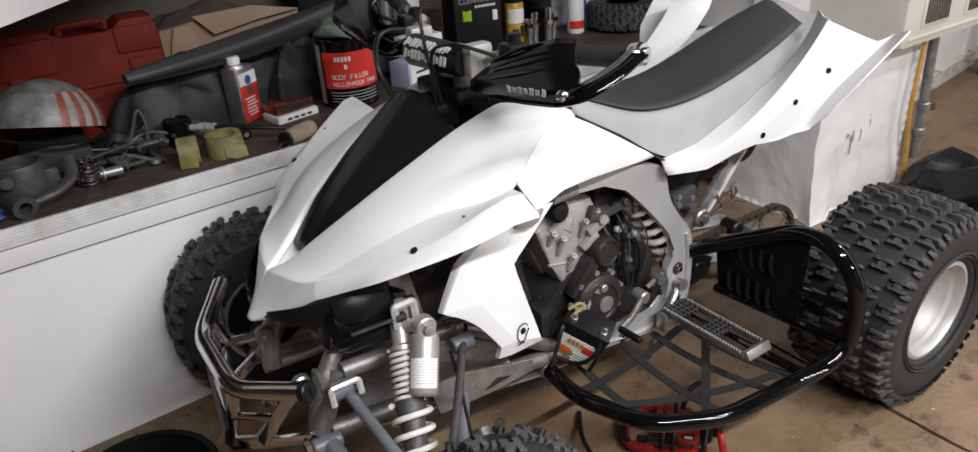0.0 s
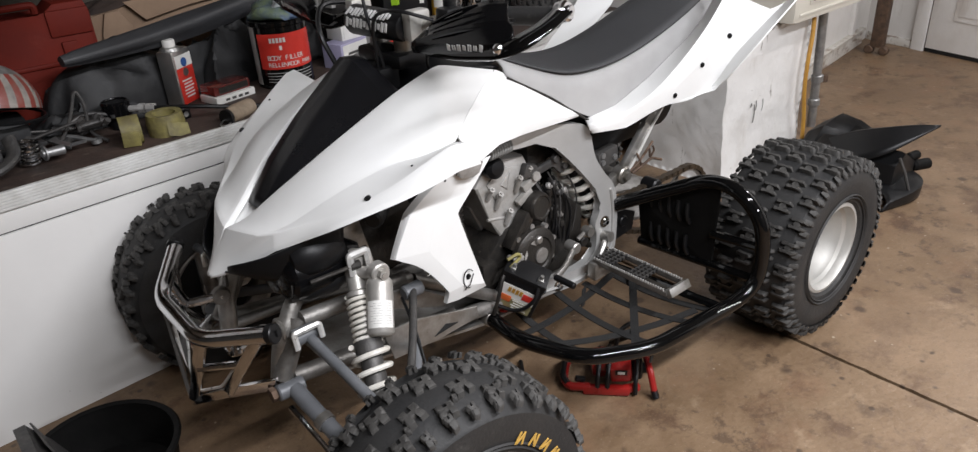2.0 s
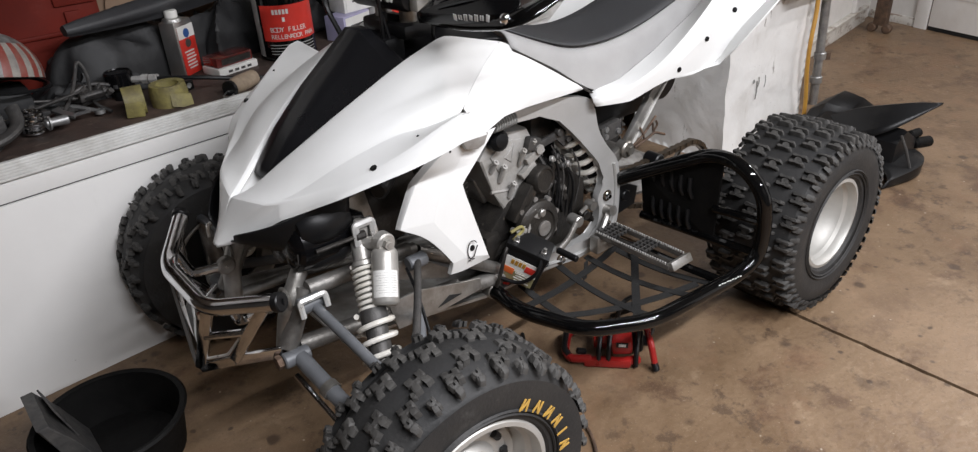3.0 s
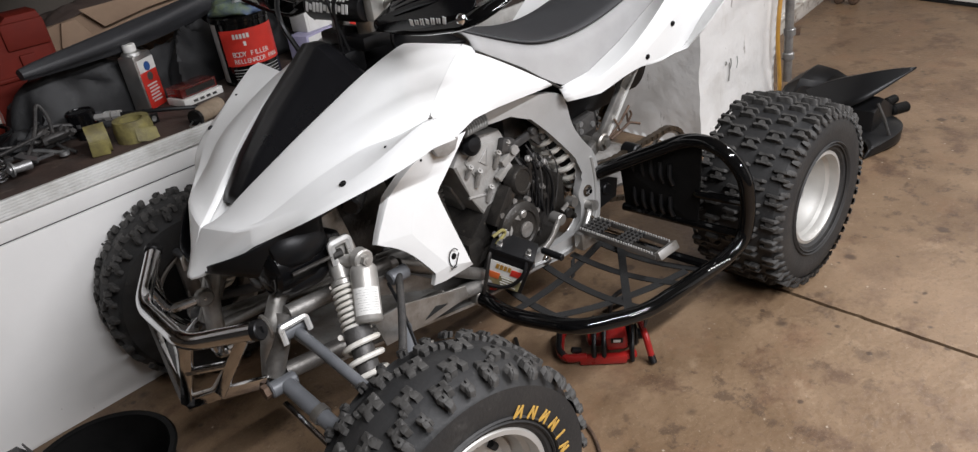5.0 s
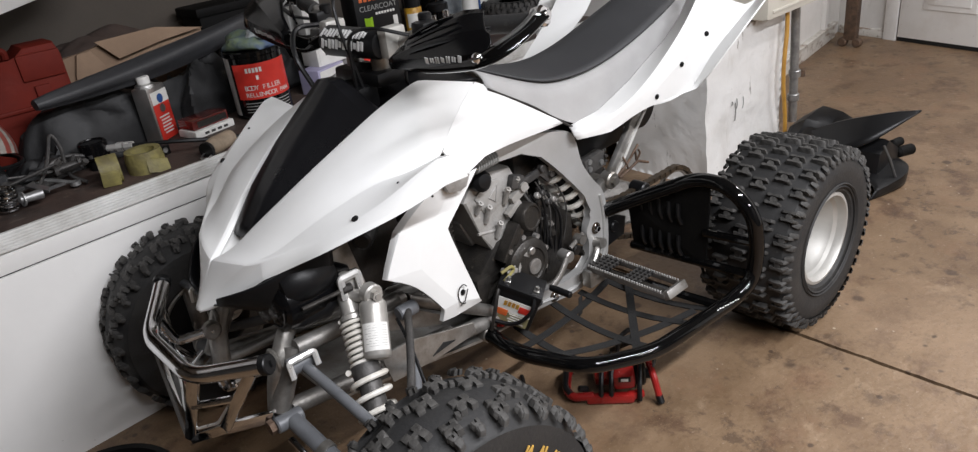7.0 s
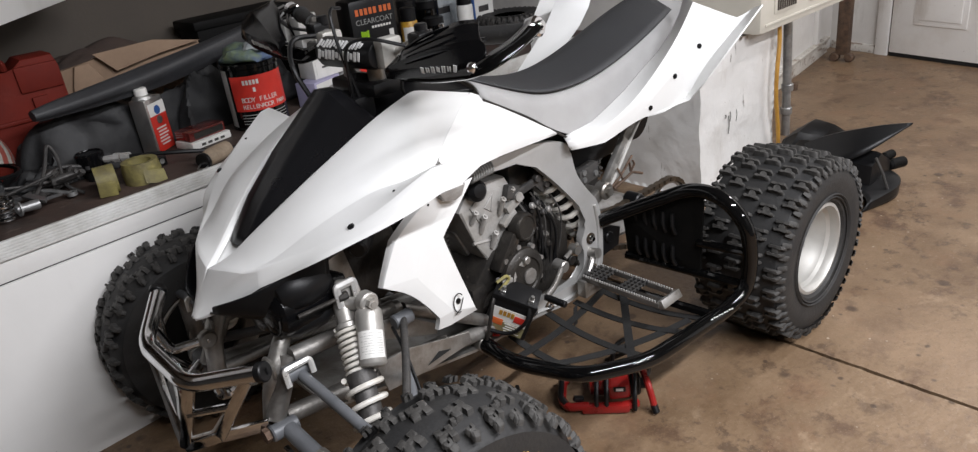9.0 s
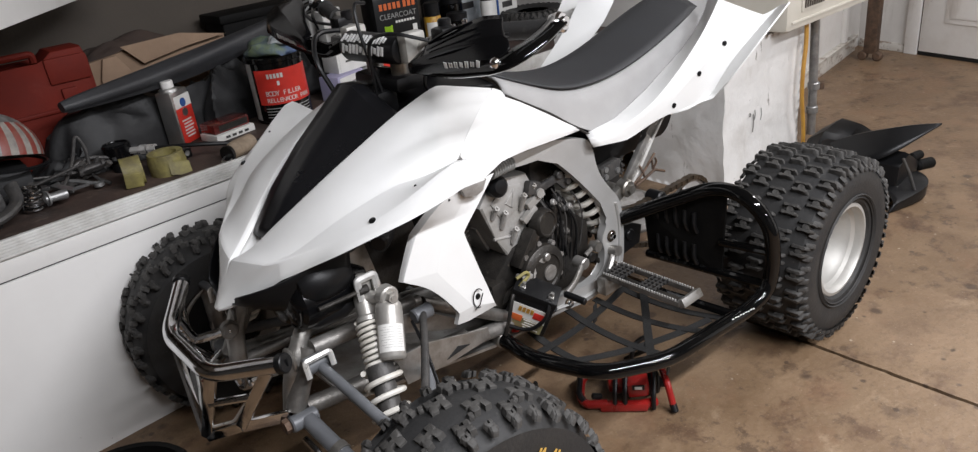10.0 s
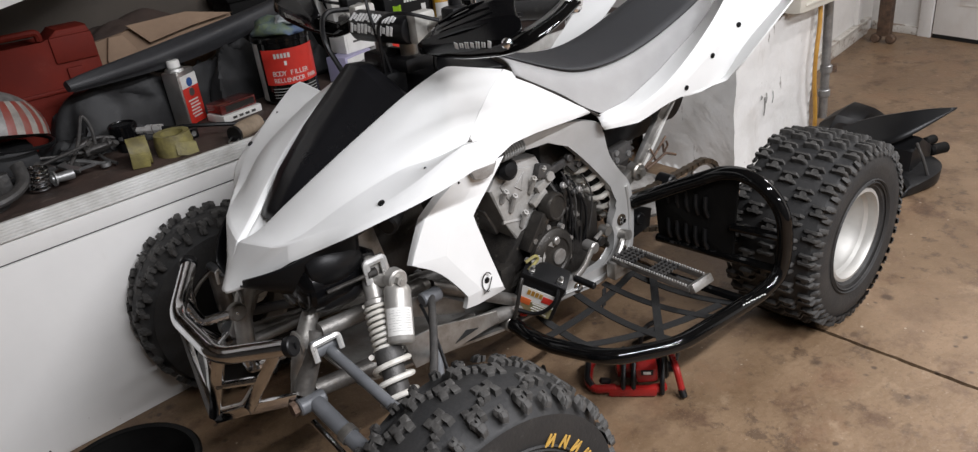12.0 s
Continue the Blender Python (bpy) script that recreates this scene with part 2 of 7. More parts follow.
spotted(M["concrete"], 8, .17, .42, (.052, .032, .021), .8)
spotted(M["concrete"], 17, .16, .34, (.046, .029, .020), .75)
spotted(M["concrete"], 26, .10, .28, (.42, .36, .28), .7)
M["bench_white"] = stained(mat("bench_white", (0.78, 0.77, 0.75), 0.42, c2=(0.72, 0.71, 0.69), scale=2.6, bump=0.02, bscale=30, rvar=0.06),
                           ((3.2, .58, .75, (.62, .60, .56), .6, RUNS), (38, .70, .74, (.20, .16, .12), .7, EVEN), (14, .69, .75, (.45, .40, .34), .5, RUNS)))
stained(M["block_paint"], ((6, .60, .72, (.42, .39, .34), .55, RUNS), (22, .665, .70, (.16, .14, .12), .8, RUNS), (50, .68, .72, (.22, .19, .16), .7, EVEN), (2.4, .52, .70, (.55, .53, .49), .6, EVEN)))
stained(M["wall_paint"], ((5, .60, .72, (.36, .33, .28), .5, RUNS), (26, .68, .72, (.16, .13, .10), .7, EVEN)))
stained(M["door_paint"], ((3, .55, .72, (.36, .30, .24), .6, RUNS), (24, .66, .72, (.20, .15, .11), .7, EVEN)))
M["scuffed_board"] = stained(mat("scuffed_board", (0.68, 0.66, 0.62), 0.6, c2=(0.50, 0.47, 0.42), scale=5, bump=0.15, bscale=40), ((9, .52, .62, (.20, .13, .085), .75, (1, 1, 3)), (30, .58, .66, (.12, .08, .05), .7, EVEN)))
stained(M["white_plastic"], ((70, .73, .76, (.30, .28, .25), .6, EVEN), (9, .62, .78, (.70, .69, .66), .6, EVEN)))
stained(M["bench_top"], ((18, .58, .68, (.16, .12, .095), .5, EVEN), (60, .64, .70, (.24, .19, .15), .6, EVEN)))
stained(M["cloth_dark"], ((11, .60, .74, (.042, .041, .040), .5, EVEN),))
stained(M["head_alu"], ((20, .64, .72, (.14, .115, .09), .6, EVEN), (7, .60, .74, (.36, .33, .29), .5, EVEN)))
stained(M["case_dark"], ((30, .64, .72, (.14, .12, .095), .45, EVEN), (12, .62, .72, (.065, .042, .026), .6, EVEN)))
stained(M["raw_alu"], ((26, .60, .70, (.12, .095, .07), .5, EVEN),))
stained(M["rubber"], ((16, .58, .72, (.060, .058, .055), .5, EVEN), (55, .62, .72, (.075, .072, .068), .5, EVEN)))
stained(M["knob_rubber"], ((30, .58, .70, (.085, .082, .078), .5, EVEN),))
stained(M["red_plastic"], ((14, .60, .74, (.17, .035, .024), .4, EVEN),))
stained(M["roll_black"], ((9, .58, .74, (.055, .055, .056), .5, EVEN),))


# ---- mesh tools ----
def obj(name, bm, material, smooth=35):
    me = bpy.data.meshes.new(name)
    bmesh.ops.recalc_face_normals(bm, faces=bm.faces)
    bm.to_mesh(me)
    bm.free()
    for p in me.polygons:
        p.use_smooth = True
    me.set_sharp_from_angle(angle=radians(smooth))
    for m in material if isinstance(material, (list, tuple)) else [material]:
        me.materials.append(M[m] if isinstance(m, str) else m)
    return new(name, me)


def part(name, bm, material, parent, label="", smooth=35):
    ob = obj(name, bm, material, smooth)
    ob.parent = parent
    return tagged(ob, label)


def thing(name, label, category, m=None, group="", kind=""):
    ob = new(name)
    ob.empty_display_size = 0.05
    if m is not None:
        ob.matrix_world = m
    return tagged(ob, label, category, group, kind)


def lump(name, bm, material, label, category, m=None, group="", kind="", smooth=35):
    ob = obj(name, bm, material, smooth)
    if m is not None:
        ob.matrix_world = m
    return tagged(ob, label, category, group, kind)


def box(bm, c, s, m=None, bevel=0.0, mi=0):
    r = bmesh.ops.create_cube(bm, size=1.0)
    vs = r["verts"]
    bmesh.ops.scale(bm, vec=s, verts=vs)
    if bevel:
        es = list({e for v in vs for e in v.link_edges})
        nv = bmesh.ops.bevel(bm, geom=es, offset=min(bevel, min(s) * 0.45), segments=2, profile=0.6, affect="EDGES")
        vs = list({v for f in nv["faces"] for v in f.verts} | {v for v in vs if v.is_valid})
    if m is not None:
        bmesh.ops.transform(bm, matrix=m, verts=vs)
    bmesh.ops.translate(bm, vec=c, verts=vs)
    for f in {f for v in vs for f in v.link_faces}:
        f.material_index = mi
    return vs


def frame_of(d):
    d = Vector(d).normalized()
    a = Vector((0, 0, 1)) if abs(d.z) < 0.9 else Vector((1, 0, 0))
    u = d.cross(a).normalized()
    return u, d.cross(u).normalized(), d


def revolve(bm, profile, origin=(0, 0, 0), axis=(0, 0, 1), n=24, cap=True, mi=0):
    """Turns (radius, height) pairs round an axis."""
    u, v, d = frame_of(axis)
    o = Vector(origin)
    rings = []
    for r, h in profile:
        rings.append([bm.verts.new(o + d * h + (u * math.cos(2 * math.pi * k / n) + v * math.sin(2 * math.pi * k / n)) * max(r, 1e-4)) for k in range(n)])
    fs = []
    for a, b in zip(rings, rings[1:]):
        for k in range(n):
            fs.append(bm.faces.new((a[k], a[(k + 1) % n], b[(k + 1) % n], b[k])))
    if cap:
        fs += [bm.faces.new(rings[0]), bm.faces.new(rings[-1])]
    for f in fs:
        f.material_index = mi
    return [w for ring in rings for w in ring]


def cyl(bm, p0, p1, r0, r1=None, n=14, mi=0, rim=0.0):
    p0, p1 = Vector(p0), Vector(p1)
    h, r1 = (p1 - p0).length, r0 if r1 is None else r1
    prof = [(r0, 0), (r1, h)] if not rim else [(r0 - rim, 0), (r0, rim), (r1, h - rim), (r1 - rim, h)]
    return revolve(bm, prof, p0, p1 - p0, n, True, mi)


def bend(pts, r=0.03, k=5):
    """Rounds the corners of a polyline."""
    P = [Vector(p) for p in pts]
    out = [P[0]]
    for a, b, c in zip(P, P[1:], P[2:]):
        s = min(r, (b - a).length * 0.48, (c - b).length * 0.48)
        i, o = b + (a - b).normalized() * s, b + (c - b).normalized() * s
        for j in range(k + 1):
            t = j / k
            out.append(i.lerp(b, t).lerp(b.lerp(o, t), t))
    return out + [P[-1]]


def tube(bm, pts, r, n=10, closed=False, mi=0, flat=1.0, squash=None):
    """A round bar along a line of points; r may be a list."""
    P = [Vector(p) for p in pts]
    m = len(P)
    rings, u = [], None
    for i, p in enumerate(P):
        a, b = P[(i - 1) % m] if closed or i else P[0], P[(i + 1) % m] if closed or i < m - 1 else P[-1]
        d = (b - a).normalized()
        if u is None:
            u = frame_of(d)[0]
        u = (u - d * u.dot(d)).normalized()
        v = d.cross(u)
        rr = r[i] if isinstance(r, (list, tuple)) else r
        rings.append([bm.verts.new(p + (u * math.cos(2 * math.pi * k / n) + v * flat * math.sin(2 * math.pi * k / n)) * rr) for k in range(n)])
    fs = []
    for a, b in zip(rings, rings[1:] + (rings[:1] if closed else [])):
        for k in range(n):
            fs.append(bm.faces.new((a[k], a[(k + 1) % n], b[(k + 1) % n], b[k])))
    if not closed:
        fs += [bm.faces.new(rings[0]), bm.faces.new(rings[-1])]
    for f in fs:
        f.material_index = mi


def coil(bm, p0, p1, R, r, turns, n=8, steps=16):
    p0, p1 = Vector(p0), Vector(p1)
    u, v, d = frame_of(p1 - p0)
    h, N = (p1 - p0).length, int(turns * steps)
    tube(bm, [p0 + d * (h * i / N) + (u * math.cos(2 * math.pi * i / steps) + v * math.sin(2 * math.pi * i / steps)) * R for i in range(N + 1)], r, n)


def prism(bm, poly, y0, y1, bevel=0.0, to=None, mi=0):
    """Extrudes a polygon of (x, z) from y0 to y1."""
    a = [bm.verts.new((x, y0, z)) for x, z in poly]
    b = [bm.verts.new((x, y1, z)) for x, z in poly]
    n = len(poly)
    fs = [bm.faces.new(a), bm.faces.new(b[::-1])] + [bm.faces.new((a[i], b[i], b[(i + 1) % n], a[(i + 1) % n])) for i in range(n)]
    for f in fs:
        f.material_index = mi
    vs = a + b
    if bevel:
        es = list({e for f in fs[:2] for e in f.edges})
        r = bmesh.ops.bevel(bm, geom=es, offset=bevel, segments=2, profile=0.6, affect="EDGES")
        vs = list({v for f in r["faces"] for v in f.verts} | {v for v in vs if v.is_valid})
    if to is not None:
        bmesh.ops.transform(bm, matrix=to, verts=vs)
    return vs


def sheet(name, rows, material, parent, thick=0.004, crease=(), crease_u=(), levels=2, label="", flip=False, edge=0.6, simple=False, pin=0.0):
    """A moulded panel through rows of points, rounded between them; crease: columns (crease_u: rows) kept as sharp folds."""
    bm = bmesh.new()
    lay, vlay = bm.edges.layers.float.new("crease_edge"), bm.verts.layers.float.new("crease_vert")
    V = [[bm.verts.new((p[0], -p[1] if flip else p[1], p[2])) for p in row] for row in rows]
    for i in range(len(V) - 1):
        for j in range(len(V[0]) - 1):
            q = (V[i][j], V[i + 1][j], V[i + 1][j + 1], V[i][j + 1])
            bm.faces.new(q[::-1] if flip else q)
    for c, w in crease:
        for i in range(len(V) - 1):
            e = bm.edges.get((V[i][c], V[i + 1][c]))
            e[lay] = w
            e.smooth = w < 0.6
    for c, w in crease_u:
        for j in range(len(V[0]) - 1):
            e = bm.edges.get((V[c][j], V[c][j + 1]))
            e[lay] = w
            e.smooth = w < 0.6
    for e in bm.edges:
        if e.is_boundary:
            e[lay] = max(e[lay], edge)
            for w in e.verts:
                w[vlay] = pin
    me = bpy.data.meshes.new(name)
    bm.to_mesh(me)
    bm.free()
    for p in me.polygons:
        p.use_smooth = True
    me.materials.append(M[material])
    ob = new(name, me)
    ob.parent = parent
    s = ob.modifiers.new("round", "SUBSURF")
    s.levels = s.render_levels = levels
    s.subdivision_type = "SIMPLE" if simple else "CATMULL_CLARK"
    t = ob.modifiers.new("thick", "SOLIDIFY")
    t.thickness, t.offset = thick, -1.0
    return tagged(ob, label)


def bolt(bm, p, d, r=0.008, h=0.006):
    p, d = Vector(p), Vector(d).normalized()
    cyl(bm, p, p + d * h * 0.5, r, n=12)
    cyl(bm, p + d * h * 0.5, p + d * h, r * 0.62, n=6)


def words(name, text, size, m, material, parent, depth=0.0006, align="CENTER"):
    cu = bpy.data.curves.new(name, "FONT")
    cu.body, cu.size, cu.extrude, cu.align_x, cu.align_y = text, size, depth, align, "CENTER"
    tmp = bpy.data.objects.new(name, cu)
    scene.collection.objects.link(tmp)
    me = bpy.data.meshes.new_from_object(tmp.evaluated_get(bpy.context.evaluated_depsgraph_get()))
    bpy.data.objects.remove(tmp)
    me.materials.clear()
    me.materials.append(M[material])
    ob = new(name, me)
    ob.parent, ob.matrix_local = parent, m
    return ob


# ---- the room ----
def flat_wall(name, p, q, z0, z1, thick, material, label):
    """An upright wall whose face runs from p to q; its thickness lies to the left of that line."""
    p, q = Vector((*p, 0)), Vector((*q, 0))
    bm = bmesh.new()
    box(bm, ((q - p).length / 2, thick / 2, (z0 + z1) / 2), ((q - p).length, thick, z1 - z0))
    return lump(name, bm, material, label, "wall", Matrix.Translation(p) @ pose(0, 0, 0, 0, 0, math.degrees(math.atan2(q.y - p.y, q.x - p.x))), kind="structure")


JOINT_X = 0.545  # where the saw joint of the slab crosses
bm = bmesh.new()
for side, far in ((-1, -3.4), (1, 4.6)):
    # each half of the slab has a chipped, wandering edge along the joint
    edge = []
    for k in range(321):
        y = -4.4 + 6.4 * k / 320
        w = 0.0060 + 0.0035 * noise.noise(Vector((side * 3, y * 25, 0))) + 0.002 * noise.noise(Vector((side * 5, y * 80, 1)))
        edge.append((JOINT_X + 0.02 * noise.noise(Vector((0, y * 1.2, 7))) * 0.4 + side * w, y))
    top = [bm.verts.new((x, y, 0)) for x, y in edge]
    low = [bm.verts.new((x, y, -0.03)) for x, y in edge]
    out = [bm.verts.new((far, y, 0)) for x, y in edge]
    for k in range(320):
        bm.faces.new((top[k], out[k], out[k + 1], top[k + 1]))
        bm.faces.new((top[k], top[k + 1], low[k + 1], low[k]))
floor = lump("floor", bm, "concrete", "worn tan concrete slab with stains and a saw joint", "floor", kind="structure", m=pose(0, 0, 0, 0, 0, 0))
bm = bmesh.new()
box(bm, (0.6, -1.2, -0.075), (8.2, 6.6, 0.09))
lump("slab_joint", bm, "dark_hole", "near-black bed under the joint of the slab", "floor", kind="structure")

flat_wall("wall_back", (-3.3, 1.42), (4.2, 1.42), -0.1, 2.5, 0.12, "back_wall", "plastered wall behind the workbench, its shade held in a dark brown")
# unseen walls, added and kept dark so they bounce little light
flat_wall("wall_west", (-3.3, -4.2), (-3.3, 1.42), -0.1, 2.5, 0.12, "dark_boards", "unseen garage wall, dark to limit bounced light")
flat_wall("wall_south", (4.4, -4.2), (-3.3, -4.2), -0.1, 2.5, 0.12, "dark_boards", "unseen garage wall, dark to limit bounced light")
# unseen ceiling, added dark to hold down bounced light
bm = bmesh.new()
box(bm, (0.5, -1.3, 2.55), (8.2, 6.2, 0.1))
lump("ceiling", bm, "ceiling_paint", "unseen garage ceiling, dark to limit bounced light", "ceiling", kind="structure")

# the side wall beyond the pillar and the wall with the door
SIDE_A, SIDE_B, CORNER_D = Vector((1.85, 0.50)), Vector((3.75, 0.80)), Vector((3.30, -0.95))
flat_wall("wall_side", SIDE_A, SIDE_B, -0.1, 2.5, 0.1, "wall_paint", "pale painted garage side wall")
flat_wall("wall_door", SIDE_B, (2.55, -4.2), -0.1, 2.5, 0.1, "wall_paint", "pale painted wall around a white door")
bm = bmesh.new()
box(bm, (0.06, 0.51, 1.55), (0.12, 1.02, 1.94))
lump("wall_return", bm, "wall_paint", "short pale wall at the end of the workbench", "wall", pose(1.30, 0.42, 0), kind="structure")
flat_wall("wall_upper", (1.30, 0.42), (1.85, 0.50), 0.58, 2.5, 0.1, "wall_paint", "pale wall above the low block pillar")


def rough_block(bm, x0, x1, y0, y1, z0, z1, amp=0.004):
    """A painted masonry lump with slightly uneven faces."""
    nx, ny, nz = 12, 10, 14
    def grid(f, a, b):
        V = [[bm.verts.new(f(i / a, j / b)) for j in range(b + 1)] for i in range(a + 1)]
        for i in range(a):
            for j in range(b):
                bm.faces.new((V[i][j], V[i + 1][j], V[i + 1][j + 1], V[i][j + 1]))
    lx, ly, lz = x1 - x0, y1 - y0, z1 - z0
    grid(lambda s, t: (x0 + lx * s, y0, z0 + lz * t), nx * 2, nz * 2)
    grid(lambda s, t: (x0, y0 + ly * s, z0 + lz * t), ny * 2, nz * 2)
    grid(lambda s, t: (x1, y0 + ly * s, z0 + lz * t), ny, nz)
    grid(lambda s, t: (x0 + lx * s, y1, z0 + lz * t), nx, nz)
    grid(lambda s, t: (x0 + lx * s, y0 + ly * t, z1), nx, ny)
    grid(lambda s, t: (x0 + lx * s, y0 + ly * t, z0), nx, ny)
    bmesh.ops.remove_doubles(bm, verts=bm.verts, dist=0.0005)
    for v in bm.verts:
        n = noise.noise_vector(v.co * 9.0) * amp + noise.noise_vector(v.co * 31.0) * amp * 0.5
        low = max(0.0, 1 - (v.co.z - z0) / 0.22)
        v.co += n
        if v.co.y < y0 + 0.02 and v.co.x < x0 + 0.10:
            v.co.y -= 0.03 * low * low
            v.co.x -= 0.02 * low * low


pillar = thing("pillar", "low white-painted block pillar with chipped rough paint", "pillar", kind="structure")
bm = bmesh.new()
rough_block(bm, 1.24, 1.80, 0.17, 0.60, 0.0, 0.575, 0.006)
part("painted_blocks", bm, "block_paint", pillar, smooth=60)

for x, z0, z1, r in ((1.436, .215, .288, .0022), (1.446, .262, .302, .0018), (1.412, .284, .298, .0026), (1.492, .250, .298, .0013)):
    bm = bmesh.new()
    tube(bm, bend([(x, .1655, z1), (x + .003, .1640, (z0 + z1) / 2), (x - .002, .1650, z0)], .02), r, 7)
    part("dirt_run", bm, "rubber_grey", pillar, "thin dark dirt run")
# cable, conduit and beige housing over the pillar
bm = bmesh.new()
tube(bm, bend([(1.752, 0.135, 0.58), (1.75, 0.13, 0.50), (1.728, 0.125, 0.40), (1.738, 0.13, 0.29), (1.785, 0.135, 0.12), (1.79, 0.135, 0.005), (1.95, 0.12, 0.010), (2.15, 0.2, 0.010)], 0.06), 0.0085, 10)
lump("extension_cable", bm, "yellow_cable", "thick orange-yellow cable hanging beside the white pillar", "cable")
conduit = thing("conduit", "grey galvanised steel conduit standing on the floor", "conduit")
bm = bmesh.new()
tube(bm, [(2.085, 0.25, 0.0), (2.07, 0.25, 0.3), (2.05, 0.25, 0.60)], 0.019, 12)
part("pipe", bm, "galv", conduit)
for z in (0.10, 0.21):
    bm = bmesh.new()
    cyl(bm, (2.08, 0.25, z), (2.078, 0.25, z + 0.035), 0.026, n=12, rim=0.004)
    part("coupling", bm, "galv", conduit)
bm = bmesh.new()
cyl(bm, (2.12, 0.24, 0.205), (2.12, 0.24, 0.235), 0.018, n=10)
part("clamp_screw", bm, "rust_steel", conduit)

housing = thing("beige_housing", "beige plastic appliance housing with louvre slots resting over the pillar", "housing")
bm = bmesh.new()
box(bm, (1.95, 0.295, 0.80), (0.86, 0.41, 0.44), bevel=0.03)
part("shell", bm, "beige_plastic", housing)
bm = bmesh.new()
box(bm, (1.95, 0.089, 0.615), (0.80, 0.006, 0.01), bevel=0.002)
part("seam", bm, "beige_plastic", housing)
for gx in (1.62, 1.90):
    bm = bmesh.new()
    box(bm, (gx + 0.08, 0.089, 0.70), (0.17, 0.008, 0.11), bevel=0.004)
    lv = part("louvre_frame", bm, "beige_plastic", housing)
    # raised strips coloured for the shade inside louvre slots
    for k in range(9):
        bm = bmesh.new()
        box(bm, (gx + 0.015 + k * 0.017, 0.083, 0.70), (0.007, 0.006, 0.085), bevel=0.002)
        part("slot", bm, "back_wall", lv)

# base board of the side wall, rusty post in the corner, white door
def along(p, q, s, z=0.0):
    return Vector((p.x + (q.x - p.x) * s, p.y + (q.y - p.y) * s, z))


def board_on(name, p, q, s0, s1, z0, z1, depth, material, label="", parent=None, kind="structure", cat="trim"):
    a, b = along(p, q, s0), along(p, q, s1)
    d = b - a
    bm = bmesh.new()
    box(bm, (d.length / 2, -depth / 2, (z0 + z1) / 2), (d.length, depth, z1 - z0), bevel=0.003)
    m = Matrix.Translation(a) @ pose(0, 0, 0, 0, 0, math.degrees(math.atan2(d.y, d.x)))
    if parent:
        ob = part(name, bm, material, parent)
        ob.matrix_local = parent.matrix_world.inverted() @ m
        return ob
    return lump(name, bm, material, label, cat, m, kind=kind)


board_on("baseboard", SIDE_A, SIDE_B, 0.02, 0.93, 0.0, 0.085, 0.02, "scuffed_board", "scuffed pale base board along the side wall")
board_on("trim", SIDE_A, SIDE_B, 0.02, 0.93, 0.085, 0.10, 0.035, "scuffed_board", "narrow pale ledge over the base board")
board_on("trim", SIDE_A, SIDE_B, 0.80, 0.83, 0.10, 2.4, 0.025, "wall_paint", "pale upright trim board on the side wall")
DOOR_B = Vector((2.55, -4.2))
door = thing("door", "white panelled garage side door, closed, with a dark gap under it", "door", kind="structure")
sd = lambda metres: metres / (DOOR_B - SIDE_B).length
board_on("leaf", SIDE_B, DOOR_B, sd(0.42), sd(1.40), 0.025, 2.03, 0.02, "door_paint", parent=door)
for k, (a, b) in enumerate(((0.56, 0.86), (0.97, 1.27))):
    for z0, z1 in ((0.20, 0.75), (0.95, 1.85)):
        board_on("panel", SIDE_B, DOOR_B, sd(a), sd(b), z0, z1, 0.028, "door_paint", parent=door)
        board_on("panel", SIDE_B, DOOR_B, sd(a + 0.03), sd(b - 0.03), z0 + 0.03, z1 - 0.03, 0.034, "door_paint", parent=door)
board_on("door_jamb", SIDE_B, DOOR_B, sd(0.33), sd(0.41), 0.0, 2.08, 0.024, "door_paint", parent=door)
board_on("hinge_gap", SIDE_B, DOOR_B, sd(0.41), sd(0.42), 0.0, 2.05, 0.012, "rust_steel", parent=door)
board_on("threshold_gap", SIDE_B, DOOR_B, sd(0.41), sd(1.42), 0.0, 0.024, 0.012, "dark_hole", parent=door)
board_on("baseboard", SIDE_B, DOOR_B, sd(0.02), sd(0.32), 0.0, 0.05, 0.012, "scuffed_board", "scuffed pale base board beside the door")

post = thing("steel_post", "rusty brown steel upright on a round footed base", "post")
bm = bmesh.new()
box(bm, (3.44, 0.585, 1.26), (0.055, 0.07, 2.44), bevel=0.006)
part("upright", bm, "rust_steel", post)
for dy in (-0.035, 0.05):
    bm = bmesh.new()
    cyl(bm, (3.41, 0.575 + dy, 0.026), (3.45, 0.575 + dy, 0.026), 0.027, n=16, rim=0.006)
    part("foot_roller", bm, "rust_steel", post)

# ---- workbench ----
BENCH = pose(-1.13, 0.565, 0, 0, 0, 3.4)
BH = 0.620
bench = thing("workbench", "long white-fronted workbench with a brown top and ribbed metal edge", "workbench", BENCH)
bm = bmesh.new()
box(bm, (1.1300, 0.012, 0.260), (2.580, 0.024, 0.520), bevel=0.002)
part("front_panel", bm, "bench_white", bench)
bm = bmesh.new()
box(bm, (1.1300, 0.012, 0.552), (2.580, 0.024, 0.054), bevel=0.002)
part("apron", bm, "bench_white", bench)
bm = bmesh.new()
box(bm, (1.1300, 0.020, 0.5225), (2.580, 0.024, 0.010))
part("groove", bm, "dark_hole", bench)
bm = bmesh.new()
box(bm, (1.1300, 0.4, BH - 0.016), (2.600, 0.78, 0.026), bevel=0.003)
part("top", bm, "bench_top", bench)
